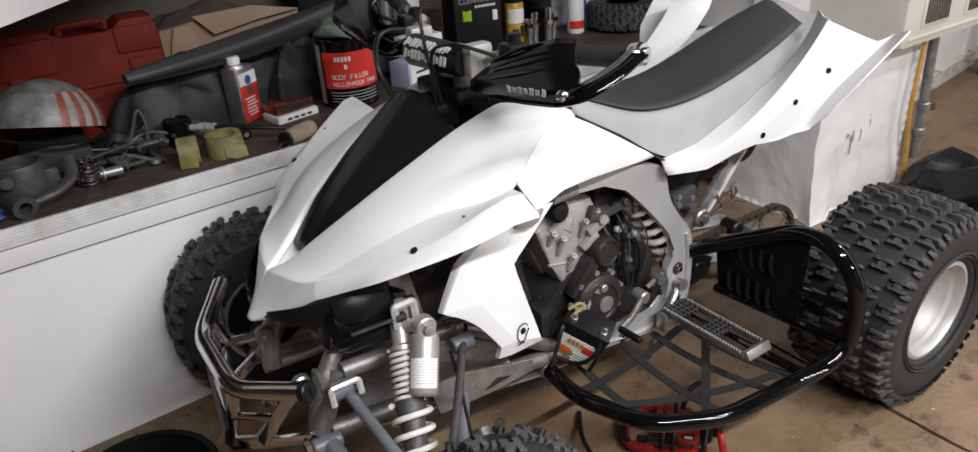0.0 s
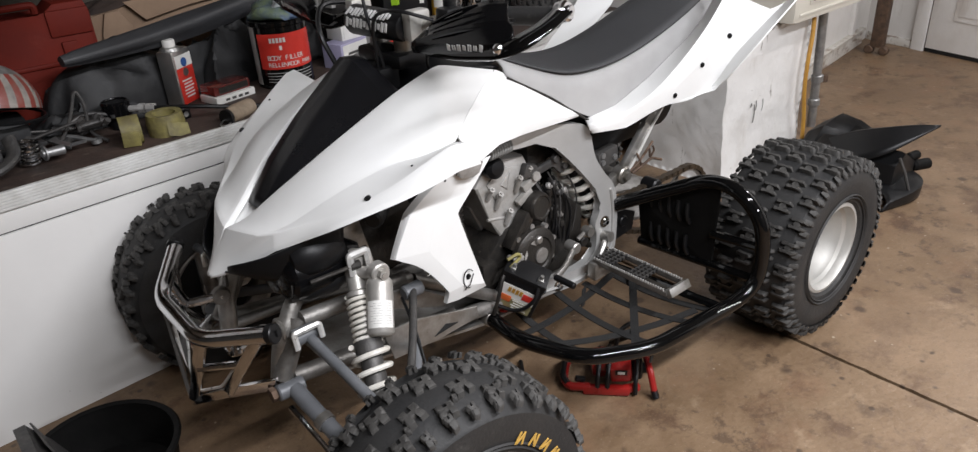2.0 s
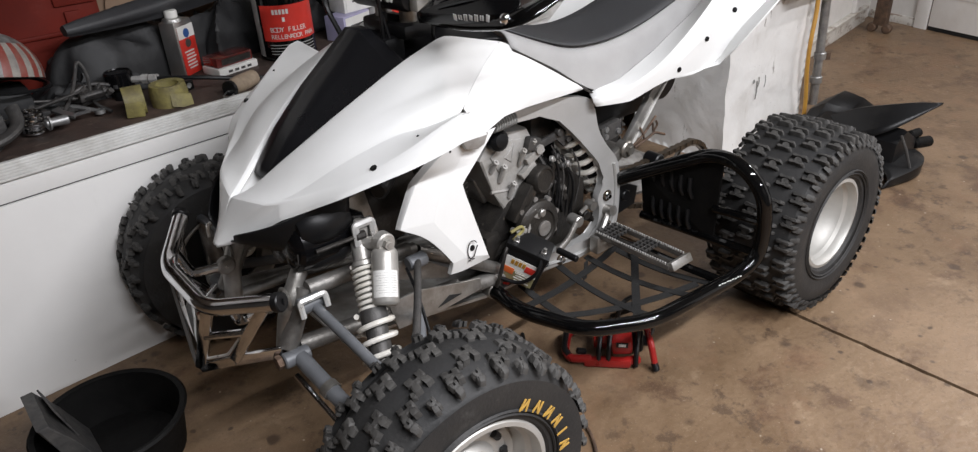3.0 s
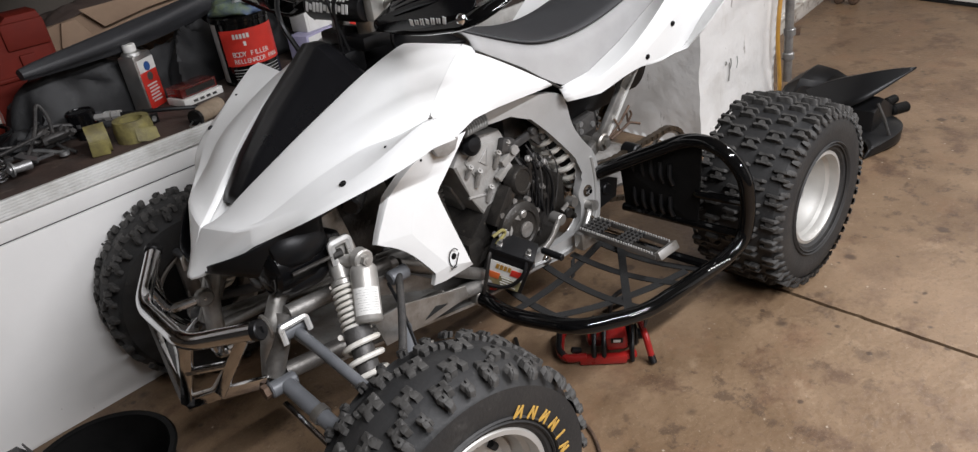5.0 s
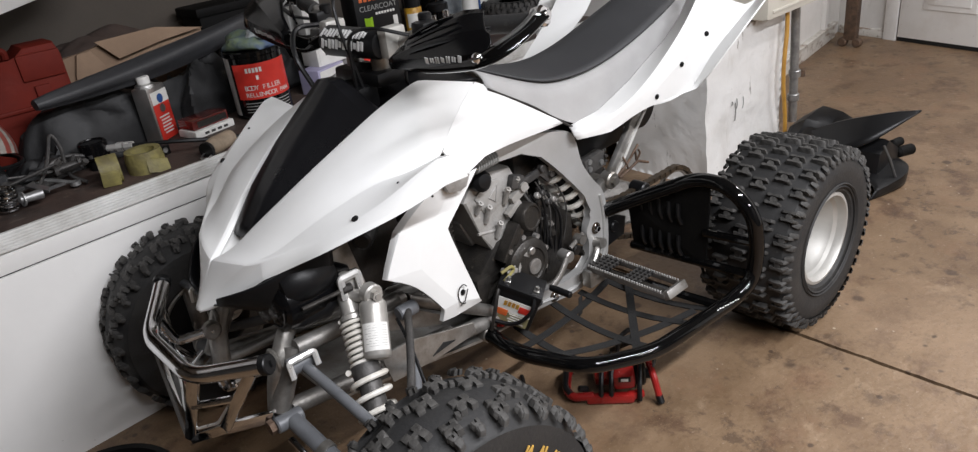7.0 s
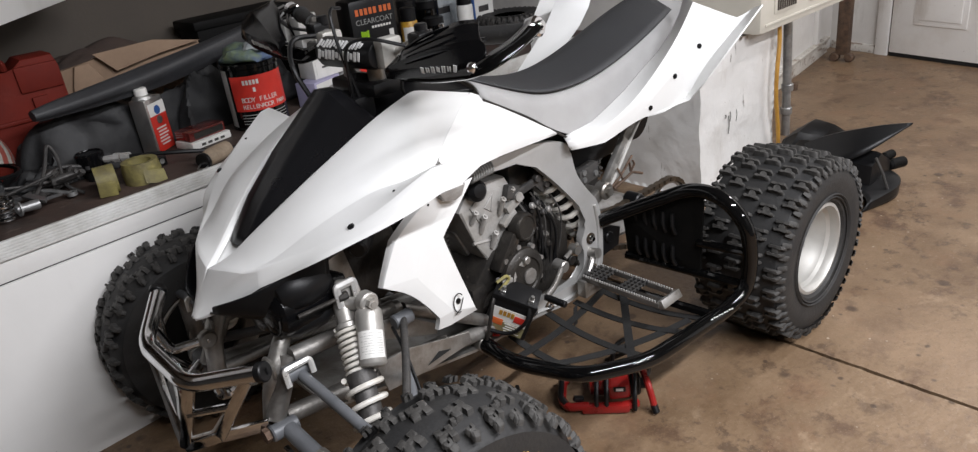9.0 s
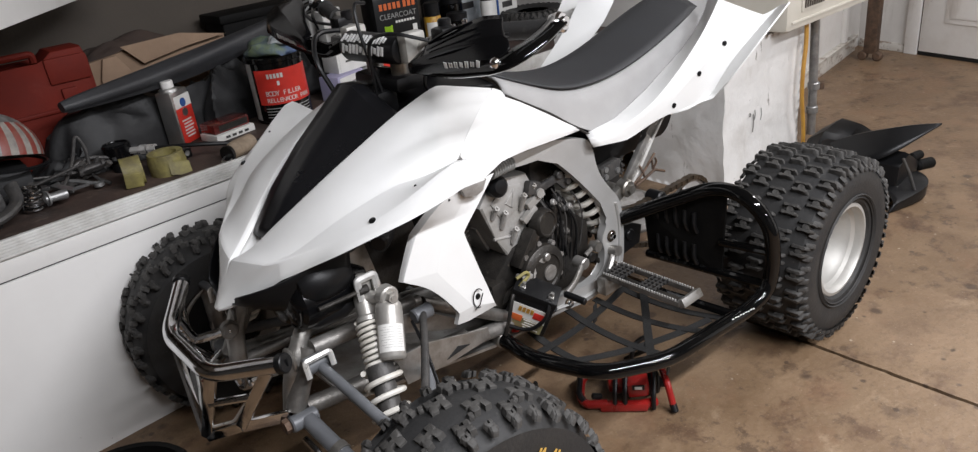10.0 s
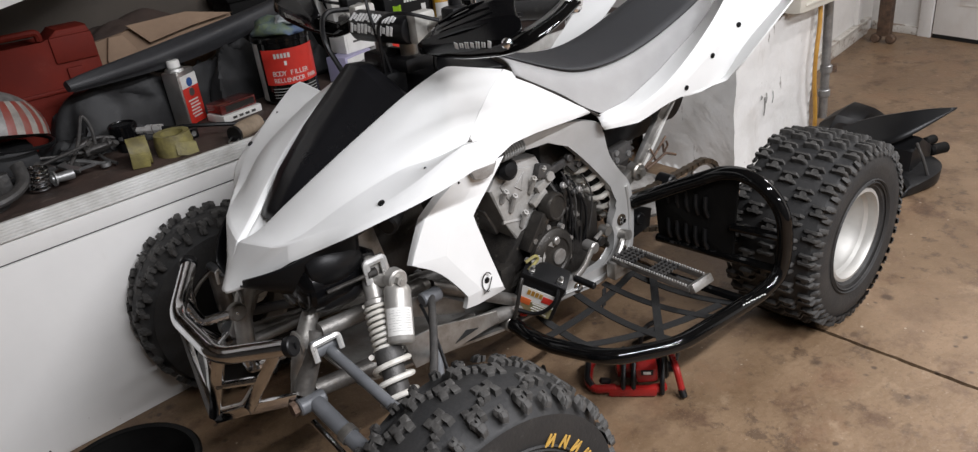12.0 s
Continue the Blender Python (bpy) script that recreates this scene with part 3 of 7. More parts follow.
bm = bmesh.new()
for k in range(6):
    box(bm, (1.1300, -0.004, 0.5815 + k * 0.0072), (2.600, 0.012, 0.0068), bevel=0.0009)
part("ribbed_edge", bm, "ribbed_trim", bench)
bm = bmesh.new()
box(bm, (-0.148, 0.40, 0.29), (0.024, 0.74, 0.58), bevel=0.002)
part("side_panel", bm, "bench_white", bench)
bm = bmesh.new()
box(bm, (1.130, 0.03, 0.02), (2.550, 0.02, 0.04))
part("plinth", bm, "bench_white", bench)

# unseen cupboard, added over the bench to shade the back wall
cup = thing("wall_cupboard", "white cupboard added over the workbench to shade the wall, one open door in view", "cupboard")
bm = bmesh.new()
box(bm, (-0.72, 1.20, 1.74), (3.9, 0.40, 0.82), pose(0, 0, 0, 0, 0, 3.4), bevel=0.004)
part("unseen_carcass", bm, "bench_white", cup)
for k in range(4):
    bm = bmesh.new()
    box(bm, (-2.15 + k * 0.95, 0.995 - 0.085 + k * 0.0565, 1.74), (0.94, 0.02, 0.81), pose(0, 0, 0, 0, 0, 3.4), bevel=0.004)
    part("door", bm, "bench_white", cup)

# open cupboard door that swings out over the near end of the bench
bm = bmesh.new()
box(bm, (-.275, 0, 1.40), (1.23, .02, .70), bevel=.004)
ob = part("open_door", bm, "bench_white", cup, "white door standing open")
ob.matrix_world = pose(-.662, .94, 0, 0, 0, 58)


# ---- the quad bike: it faces -x, its near side is -y ----
quad = thing("quad_bike", "white sport quad bike with a grey seat and black nerf bars", "quad bike")

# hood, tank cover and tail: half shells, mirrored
# rails along which the bodywork is lofted, upright, placed to fit the camera's view
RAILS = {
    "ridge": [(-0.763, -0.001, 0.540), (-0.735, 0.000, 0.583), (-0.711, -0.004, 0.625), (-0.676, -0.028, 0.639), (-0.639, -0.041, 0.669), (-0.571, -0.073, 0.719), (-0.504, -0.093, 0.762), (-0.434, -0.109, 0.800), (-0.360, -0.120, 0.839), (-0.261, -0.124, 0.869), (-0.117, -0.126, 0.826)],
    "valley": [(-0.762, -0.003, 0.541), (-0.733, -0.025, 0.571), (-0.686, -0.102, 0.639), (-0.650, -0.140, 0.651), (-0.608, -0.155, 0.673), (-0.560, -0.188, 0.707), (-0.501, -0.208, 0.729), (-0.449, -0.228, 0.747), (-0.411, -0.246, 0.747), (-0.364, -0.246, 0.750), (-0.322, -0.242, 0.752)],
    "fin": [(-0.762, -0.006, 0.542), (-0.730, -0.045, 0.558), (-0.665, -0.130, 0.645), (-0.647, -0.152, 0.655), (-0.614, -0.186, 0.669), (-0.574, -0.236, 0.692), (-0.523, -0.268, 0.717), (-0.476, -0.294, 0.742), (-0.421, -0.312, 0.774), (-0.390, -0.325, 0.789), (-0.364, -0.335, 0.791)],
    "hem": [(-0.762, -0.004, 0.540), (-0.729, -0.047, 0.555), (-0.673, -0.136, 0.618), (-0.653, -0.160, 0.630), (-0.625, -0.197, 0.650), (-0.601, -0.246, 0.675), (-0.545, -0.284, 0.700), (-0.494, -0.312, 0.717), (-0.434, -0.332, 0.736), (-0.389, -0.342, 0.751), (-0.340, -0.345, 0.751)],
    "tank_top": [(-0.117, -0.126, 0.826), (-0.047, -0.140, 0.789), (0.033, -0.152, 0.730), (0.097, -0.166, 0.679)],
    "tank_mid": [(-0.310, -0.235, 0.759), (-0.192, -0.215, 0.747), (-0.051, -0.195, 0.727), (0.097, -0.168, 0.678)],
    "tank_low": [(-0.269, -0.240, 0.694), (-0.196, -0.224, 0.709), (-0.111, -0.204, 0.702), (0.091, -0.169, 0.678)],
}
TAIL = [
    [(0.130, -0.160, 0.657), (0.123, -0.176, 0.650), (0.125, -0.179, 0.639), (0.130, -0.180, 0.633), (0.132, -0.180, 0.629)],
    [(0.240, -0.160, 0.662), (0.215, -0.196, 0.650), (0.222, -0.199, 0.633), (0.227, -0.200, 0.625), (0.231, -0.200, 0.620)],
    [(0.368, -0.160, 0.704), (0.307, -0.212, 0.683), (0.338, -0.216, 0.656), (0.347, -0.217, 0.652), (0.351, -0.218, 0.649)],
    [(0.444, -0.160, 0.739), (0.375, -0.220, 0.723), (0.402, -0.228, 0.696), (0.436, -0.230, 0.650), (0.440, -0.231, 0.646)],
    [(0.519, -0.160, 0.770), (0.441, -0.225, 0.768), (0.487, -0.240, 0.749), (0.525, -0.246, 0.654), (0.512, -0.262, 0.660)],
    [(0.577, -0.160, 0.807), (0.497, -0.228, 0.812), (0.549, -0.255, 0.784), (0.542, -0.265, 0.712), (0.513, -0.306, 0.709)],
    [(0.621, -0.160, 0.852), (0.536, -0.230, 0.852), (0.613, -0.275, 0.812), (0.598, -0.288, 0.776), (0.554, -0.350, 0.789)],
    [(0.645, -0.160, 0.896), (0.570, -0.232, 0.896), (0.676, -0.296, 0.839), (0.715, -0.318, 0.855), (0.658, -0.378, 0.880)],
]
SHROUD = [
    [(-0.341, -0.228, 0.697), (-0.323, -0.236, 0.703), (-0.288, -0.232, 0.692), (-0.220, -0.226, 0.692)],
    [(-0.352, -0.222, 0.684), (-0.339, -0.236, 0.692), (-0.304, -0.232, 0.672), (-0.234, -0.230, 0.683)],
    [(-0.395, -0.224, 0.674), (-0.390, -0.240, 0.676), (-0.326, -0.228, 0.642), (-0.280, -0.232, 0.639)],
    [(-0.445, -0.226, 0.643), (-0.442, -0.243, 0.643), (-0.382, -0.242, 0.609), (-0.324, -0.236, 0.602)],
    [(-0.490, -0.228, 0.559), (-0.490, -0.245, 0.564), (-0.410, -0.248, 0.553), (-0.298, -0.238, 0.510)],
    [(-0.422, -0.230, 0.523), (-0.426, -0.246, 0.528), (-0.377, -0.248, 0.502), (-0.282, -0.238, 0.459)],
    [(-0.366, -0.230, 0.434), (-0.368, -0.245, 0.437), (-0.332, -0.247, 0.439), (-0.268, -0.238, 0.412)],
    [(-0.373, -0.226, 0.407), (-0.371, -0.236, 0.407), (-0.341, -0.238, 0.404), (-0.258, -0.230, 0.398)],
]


def leaning(p):
    """Shears a point by its side offset, so both flanks fit the camera's view."""
    return (p[0] + .018 * p[1], p[1], p[2] + .0196 * p[1])


def between(p, q, f, out=0.0):
    """A point part way from one rail to the other, pushed outward by the panel's swell."""
    p, q = Vector(p), Vector(q)
    d = q - p
    n = Vector((-.25, -abs(d.z) - .02, abs(d.y) + .01)).normalized()
    return tuple(p.lerp(q, f) + n * out * 4 * f * (1 - f))


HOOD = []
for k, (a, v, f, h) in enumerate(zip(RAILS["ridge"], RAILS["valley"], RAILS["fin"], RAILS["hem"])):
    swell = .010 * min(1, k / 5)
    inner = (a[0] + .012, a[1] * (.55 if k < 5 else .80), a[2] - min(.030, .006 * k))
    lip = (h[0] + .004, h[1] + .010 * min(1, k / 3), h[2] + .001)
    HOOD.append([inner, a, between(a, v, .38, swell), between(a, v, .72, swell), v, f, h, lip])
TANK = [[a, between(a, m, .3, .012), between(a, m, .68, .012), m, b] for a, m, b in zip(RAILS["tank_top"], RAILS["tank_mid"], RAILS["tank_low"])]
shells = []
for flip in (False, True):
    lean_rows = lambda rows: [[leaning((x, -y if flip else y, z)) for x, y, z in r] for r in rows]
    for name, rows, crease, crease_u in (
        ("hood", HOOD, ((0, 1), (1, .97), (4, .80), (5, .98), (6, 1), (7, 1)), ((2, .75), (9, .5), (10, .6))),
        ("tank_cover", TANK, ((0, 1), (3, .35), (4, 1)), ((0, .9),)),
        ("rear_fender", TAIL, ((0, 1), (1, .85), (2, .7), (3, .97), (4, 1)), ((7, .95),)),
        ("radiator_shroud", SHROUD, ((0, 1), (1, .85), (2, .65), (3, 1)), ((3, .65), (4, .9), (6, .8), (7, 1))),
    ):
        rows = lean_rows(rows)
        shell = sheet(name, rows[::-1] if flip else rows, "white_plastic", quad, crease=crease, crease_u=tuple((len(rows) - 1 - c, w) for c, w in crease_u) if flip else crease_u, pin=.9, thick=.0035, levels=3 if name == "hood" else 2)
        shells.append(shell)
    # joints where the mouldings meet
    rise = .0014
    for line in ([HOOD[10][k] for k in (1, 2, 3, 4)], [r[2] for r in TAIL[2:]]):
        bm = bmesh.new()
        tube(bm, bend([leaning((x, -y if flip else y, z)) for x, y, z in [(x - rise, y - rise, z + rise) for x, y, z in line]], .02), .0010, 6)
        part("seam", bm, "rubber_grey", quad)

# black centre panel of the hood
HUMP = ((-.690, .016, .628, .012, .630), (-.644, .047, .655, .028, .648), (-.583, .069, .699, .030, .722), (-.511, .094, .748, .030, .790), (-.450, .112, .788, .030, .838), (-.396, .122, .822, .026, .884), (-.368, .126, .832, .022, .882))
sheet("hood_centre_panel", [[(x + .014, w - .008, z - .010), (x, t, h), (x - .004, 0, h + .003), (x, -t, h), (x + .014, .004 - w, z - .004)] for x, w, z, t, h in HUMP[1:]], "panel_black", quad, label="satin black centre panel", crease=((0, 1), (1, .55), (3, .55), (4, 1)), crease_u=((4, 0.95),), pin=1.0, simple=True)
# white basin of the nose, between the two ridges
NOSE = []
for k in range(1, 6):
    x, y, z = RAILS["ridge"][k]
    NOSE.append([leaning(p) for p in ((x + .010, -y * .8 + .001, z - .004), (x + .022, 0, z - .004 - .006 * (k > 1) * min(k, 4)), (x + .010, y * .8 - .001, z - .004))])
sheet("nose_basin", NOSE, "white_plastic", quad)

bm = bmesh.new()
tube(bm, [Vector((-.322 + .014 * math.cos(a), -.2485, .446 + .022 * math.sin(a))) for a in [k * math.pi / 9 for k in range(2, 15)]], 0.0012, 6)
tube(bm, [(-.335, -.249, .424), (-.320, -.2485, .430), (-.308, -.247, .452)], 0.0012, 6)
part("graphic", bm, "black_plastic", quad, "thin black printed graphic")
bm = bmesh.new()
prism(bm, [(-.330, .694), (-.264, .694), (-.276, .673), (-.293, .668), (-.321, .675)], -.2505, -.236, bevel=.002)
part("vent_plate", bm, "cast_alu", quad)

# bolts of the bodywork, seated on the mouldings
dg = bpy.context.evaluated_depsgraph_get()
for p, d in (((-.538, -.258, .710), (-.2, -.75, .6)), ((-.450, -.276, .748), (-.2, -.6, .8)), ((.381, -.234, .667), (-.25, -.9, .35)), ((.463, -.263, .734), (-.25, -.9, .35)), ((.543, -.290, .797), (-.25, -.9, .35)), ((-.320, -.240, .448), (0, -1, 0)), ((-.352, -.228, .676), (0, -1, .1))):
    for side in (-1, 1):
        at, way = Vector((p[0], -side * p[1], p[2])), Vector((d[0], -side * d[1], d[2])).normalized()
        small = p in ((-.450, -.276, .748), (-.352, -.228, .676))
        for shell in shells:
            hit, q, n, _ = shell.evaluated_get(dg).ray_cast(at + way * .08, -way, distance=.14)
            if hit:
                n = n if n.dot(way) > 0 else -n
                bm = bmesh.new()
                bolt(bm, q + n * .0002, n, .0026 if small else .0066, .002 if small else .004)
                part("bolt", bm, "black_plastic", quad)
                break

# seat: grey sides with a dark gripper top
SEAT = []
for x, zt, zd, zb, wt, wd, wb in ((-.098, .862, .845, .809, .075, .110, .142), (.017, .812, .793, .739, .085, .125, .158), (.10, .795, .764, .678, .09, .130, .163), (.175, .787, .757, .642, .092, .132, .162),
                               (.26, .793, .758, .642, .095, .135, .162), (.36, .815, .776, .672, .098, .138, .162), (.46, .846, .803, .706, .098, .138, .162), (.56, .876, .830, .772, .092, .130, .160), (.66, .897, .848, .838, .075, .105, .158), (.72, .888, .862, .858, .05, .075, .145)):
    wt, fall = (wt * .42, .012) if x > .08 else (wt * .7, .009)
    SEAT.append([(x, -wb, zb), (x, -(wd + wb) / 2 - .004, (zd + zb) / 2 + .006), (x, -wd, zd), (x, -wt, zt - fall), (x, 0, zt), (x, wt, zt - fall), (x, wd * .56, zd - .012), (x, wd * .8, (zd + zb) / 2), (x, wd, zb)])
sheet("seat_base", SEAT, "seat_grey", quad, thick=0.006, crease=((0, 1), (8, 1)), label="pale grey vinyl seat sides")
sheet("seat_top", [[(x, y * 1.002, z + 0.0035) for x, y, z in row[2:7]] for row in SEAT[:-1]], "seat_dark", quad, thick=0.004, label="dark charcoal gripper vinyl seat top")
bm = bmesh.new()
tube(bm, bend([(-.098, -.143, .806), (.017, -.159, .736), (.10, -.164, .675), (.15, -.166, .642), (.20, -.166, .634)], 0.03), 0.0028, 8)
part("seat_piping", bm, "case_dark", quad)

# aluminium frame side beams
BEAM = [(-.125, .690), (-.02, .680), (.100, .652), (.147, .634), (.164, .549), (.200, .495), (.243, .446), (.256, .380), (.252, .270), (.232, .225), (.120, .200), (-.020, .222), (-.140, .240),
        (-.140, .278), (-.030, .266), (.100, .250), (.160, .262), (.172, .290), (.176, .325), (.166, .352), (.190, .395), (.186, .440), (.082, .560), (.000, .638), (-.100, .644), (-.125, .652)]


def rounded(poly, times=2):
    """Cuts the corners of a closed outline."""
    for _ in range(times):
        poly = [(p[0] + (q[0] - p[0]) * f, p[1] + (q[1] - p[1]) * f) for p, q in zip(poly, poly[1:] + poly[:1]) for f in (.22, .78)]
    return poly


for s in (-1, 1):
    bm = bmesh.new()
    prism(bm, rounded(BEAM), s * 0.136, s * 0.158, bevel=0.005)
    part("frame_beam", bm, "frame_alu", quad, "satin cast aluminium frame beam")
for s in (-1, 1):
    bm = bmesh.new()
    tube(bm, bend([(.225, s * .156, .44), (.236, s * .156, .38), (.232, s * .156, .275), (.20, s * .156, .235), (.10, s * .156, .218), (-.10, s * .156, .25)], .04), .009, 8, flat=.5)
    part("beam_rib", bm, "frame_alu", quad)
for x, z in ((.203, .353), (.205, .262), (.03, .232), (-.03, .246)):
    bm = bmesh.new()
    cyl(bm, (x, -.156, z), (x, -.161, z), .0155, n=18)
    ring = part("bolt_ring", bm, "chain_steel", quad)
    bm = bmesh.new()
    cyl(bm, (x, -.157, z), (x, -.1635, z), .0105, n=16, rim=.001)
    cyl(bm, (x, -.16, z), (x, -.170, z), .007, n=6)
    part("frame_bolt", bm, "chrome", quad)
for x0, z0, x1, z1, r in ((-.70, .345, -.14, .255, .018), (-.66, .46, -.40, .435, .017), (-.40, .435, -.13, .26, .015), (-.72, .350, -.66, .46, .02)):
    for s in (-1, 1):
        bm = bmesh.new()
        tube(bm, [(x0, s * .15, z0), (x1, s * .14, z1)], r, 12)
        part("frame_tube", bm, "dirty_alu", quad)
for s in (-1, 1):
    bm = bmesh.new()
    prism(bm, [(-.508, .370), (-.425, .366), (-.327, .337), (-.262, .322), (-.258, .290), (-.36, .288), (-.450, .292), (-.490, .295)], s * .184, s * .190, bevel=0.002)
    plate = part("lower_frame_plate", bm, "raw_alu", quad, "bare stainless frame plate with a slot")
    # shade of a slot, painted as a dark piece standing proud of the plate
    bm = bmesh.new()
    prism(bm, [(-.385, .300), (-.318, .306), (-.352, .318)], s * .1895, s * .1912)
    part("slot", bm, "dark_hole", plate)
    bm = bmesh.new()
    prism(bm, [(-.541, .458), (-.491, .450), (-.415, .433), (-.334, .372), (-.333, .345), (-.423, .383), (-.526, .425)], s * .164, s * .170, bevel=0.002)
    part("upper_frame_plate", bm, "dirty_alu", quad)
bm = bmesh.new()
prism(bm, [(-.60, .290), (-.2, .215), (.2, .19), (.2, .196), (-.2, .222), (-.60, .297)], -.14, .14)
part("skid_plate", bm, "raw_alu", quad)
# sub-frame: flat forged rails with a ribbed edge, and their cast lower ends
for s in (-1, 1):
    rail = [(.302, s * .128, .452), (.352, s * .130, .508), (.400, s * .128, .560), (.50, s * .122, .652)]
    bm = bmesh.new()
    for p, q in zip(rail, rail[1:]):
        p, q = Vector(p), Vector(q)
        box(bm, (p + q) / 2, ((q - p).length + .006, .016, .032), Matrix.Rotation(-math.atan2(q.z - p.z, q.x - p.x), 4, "Y"), bevel=.004)
    part("subframe_rail", bm, "raw_alu", quad)
    bm = bmesh.new()
    tube(bm, [(x + .012, y + s * .009, z - .008) for x, y, z in rail], .0042, 8)
    part("rail_edge", bm, "satin_alu", quad)
    bm = bmesh.new()
    cyl(bm, (.300, s * .112, .448), (.300, s * .146, .448), .024, n=18, rim=.004)
    cyl(bm, (.300, s * .144, .448), (.300, s * .156, .448), .012, n=6)
    box(bm, (.270, s * .124, .436), (.07, .022, .034), Matrix.Rotation(-.4, 4, "Y"), bevel=.006)
    part("rail_casting", bm, "raw_alu", quad)
    bm = bmesh.new()
    tube(bm, [(.16, s * .12, .60), (.60, s * .11, .70)], .012, 10)
    part("subframe_tube", bm, "raw_alu", quad)
# rusty brake lines and clips along the near rail
for pts, r in (([(.322, -.140, .452), (.345, -.148, .470), (.372, -.146, .486), (.412, -.142, .512)], .0035), ([(.330, -.142, .446), (.372, -.150, .462), (.405, -.146, .468), (.455, -.142, .446)], .004),
               ([(.372, -.146, .486), (.380, -.152, .505), (.396, -.146, .498), (.403, -.142, .470)], .003), ([(.402, -.144, .470), (.412, -.15, .490), (.404, -.15, .502)], .003), ([(.345, -.144, .498), (.352, -.15, .478), (.36, -.148, .462)], .003)):
    bm = bmesh.new()
    tube(bm, bend(pts, .012), r, 7)
    part("brake_line", bm, "rust_steel", quad)
bm = bmesh.new()
revolve(bm, [(.0, 0), (.060, .004), (.068, .016), (.068, .10), (.055, .12)], (.53, -.085, .575), (-.15, 1, .1), 28)
part("silencer_cap", bm, "black_plastic", quad, "dull black round silencer end")
bm = bmesh.new()
box(bm, (.255, -.10, .508), (.075, .05, .045), Matrix.Rotation(-.12, 4, "Y"), bevel=.005)
part("linkage_box", bm, "graphite", quad)
for x, z in ((.232, .520), (.232, .500), (.278, .505)):
    bm = bmesh.new()
    cyl(bm, (x, -.122, z), (x, -.129, z), .0075, n=12)
    part("linkage_pin", bm, "galv", quad)
bm = bmesh.new()
box(bm, (.32, 0, .57), (.20, .20, .11), bevel=.02)
part("airbox", bm, "black_plastic", quad)
bm = bmesh.new()
revolve(bm, [(.03, 0), (.075, .02), (.085, .06), (.085, .36), (.07, .40)], (.38, .15, .58), (1, 0, .12), 20)
part("silencer", bm, "case_dark", quad)


# ---- wheels ----
def tyre_mesh(R, W, bead, crown, knobs, seed):
    """A tyre about the y axis, outer side at -y, with its tread blocks; crown: how far the shoulders drop."""
    bm = bmesh.new()
    h = W / 2
    prof = [(bead, -h * .80), (bead + .012, -h * .93), (bead + (R - bead) * .45, -h * 1.0), (bead + (R - bead) * .70, -h * .985), (R - crown - .012, -h * .93), (R - crown, -h * .84), (R - crown * .45, -h * .5), (R - crown * .25, 0),
            (R - crown * .45, h * .5), (R - crown, h * .84), (R - crown - .012, h * .93), (bead + (R - bead) * .70, h * .985), (bead + (R - bead) * .45, h), (bead + .012, h * .93), (bead, h * .80)]
    revolve(bm, [(r, y) for r, y in prof], (0, 0, 0), (0, 1, 0), 72, cap=False)
    for rr, y in ((bead + .030, -h * .985), (bead + .022, -h * .97)):
        revolve(bm, [(rr - .003, y), (rr, y - .003), (rr + .003, y)], (0, 0, 0), (0, 1, 0), 72, cap=False)

    def rad(y):
        t = abs(y) / h
        return R - crown * (.25 + .2 * (t / .5) ** 2 if t < .5 else .45 + .55 * (t - .5) / .34)

    blocks = []

    def block(ang, y, lx, ly, ht, shape, tilt=0.0, lean=0.0):
        blocks.append((ang, y, rad(y), lx, ly, ht, shape, tilt, lean))

    if knobs == "rear":
        N = 25
        for i in range(N):
            a = 2 * math.pi * i / N
            for j, y in enumerate((-.40, -.205, 0, .205, .40)):
                block(a + (j % 2) * math.pi / N, y * W, .032, .040, .013, "twin")
            for sd in (-1, 1):
                block(a + math.pi / N * .55, sd * W * .480, .013, .014, .0015, "pad", .15, .9)
                block(a + math.pi / N * 1.45, sd * W * .480, .013, .014, .0015, "pad", -.15, .9)
    else:
        N = 17
        for i in range(N):
            a = 2 * math.pi * i / N
            h = math.pi / N
            for sd in (-1, 1):
                block(a + (h if sd > 0 else 0), sd * .115 * W, .036, .033, .0058, "aitch", .10 * sd)
                block(a + (0 if sd > 0 else h), sd * .280 * W, .030, .028, .0052, "aitch", -.15 * sd)
                block(a + (h * 1.5 if sd > 0 else h * .5), sd * .200 * W, .009, .011, .0040, "pad", .3)
                for q in (.2, 1.2):
                    block(a + h * (q + (.5 if sd > 0 else 0)), sd * W * .395, .015, .017, .0034, "aitch", .2 * sd, .5)
                block(a + h * (.7 if sd > 0 else 1.2), sd * W * .445, .012, .010, .0020, "pad", .2 * sd, .8)
                block(a + h * (1.7 if sd > 0 else 2.2), sd * W * .445, .010, .008, .0018, "pad", -.2 * sd, .8)
    return bm, blocks


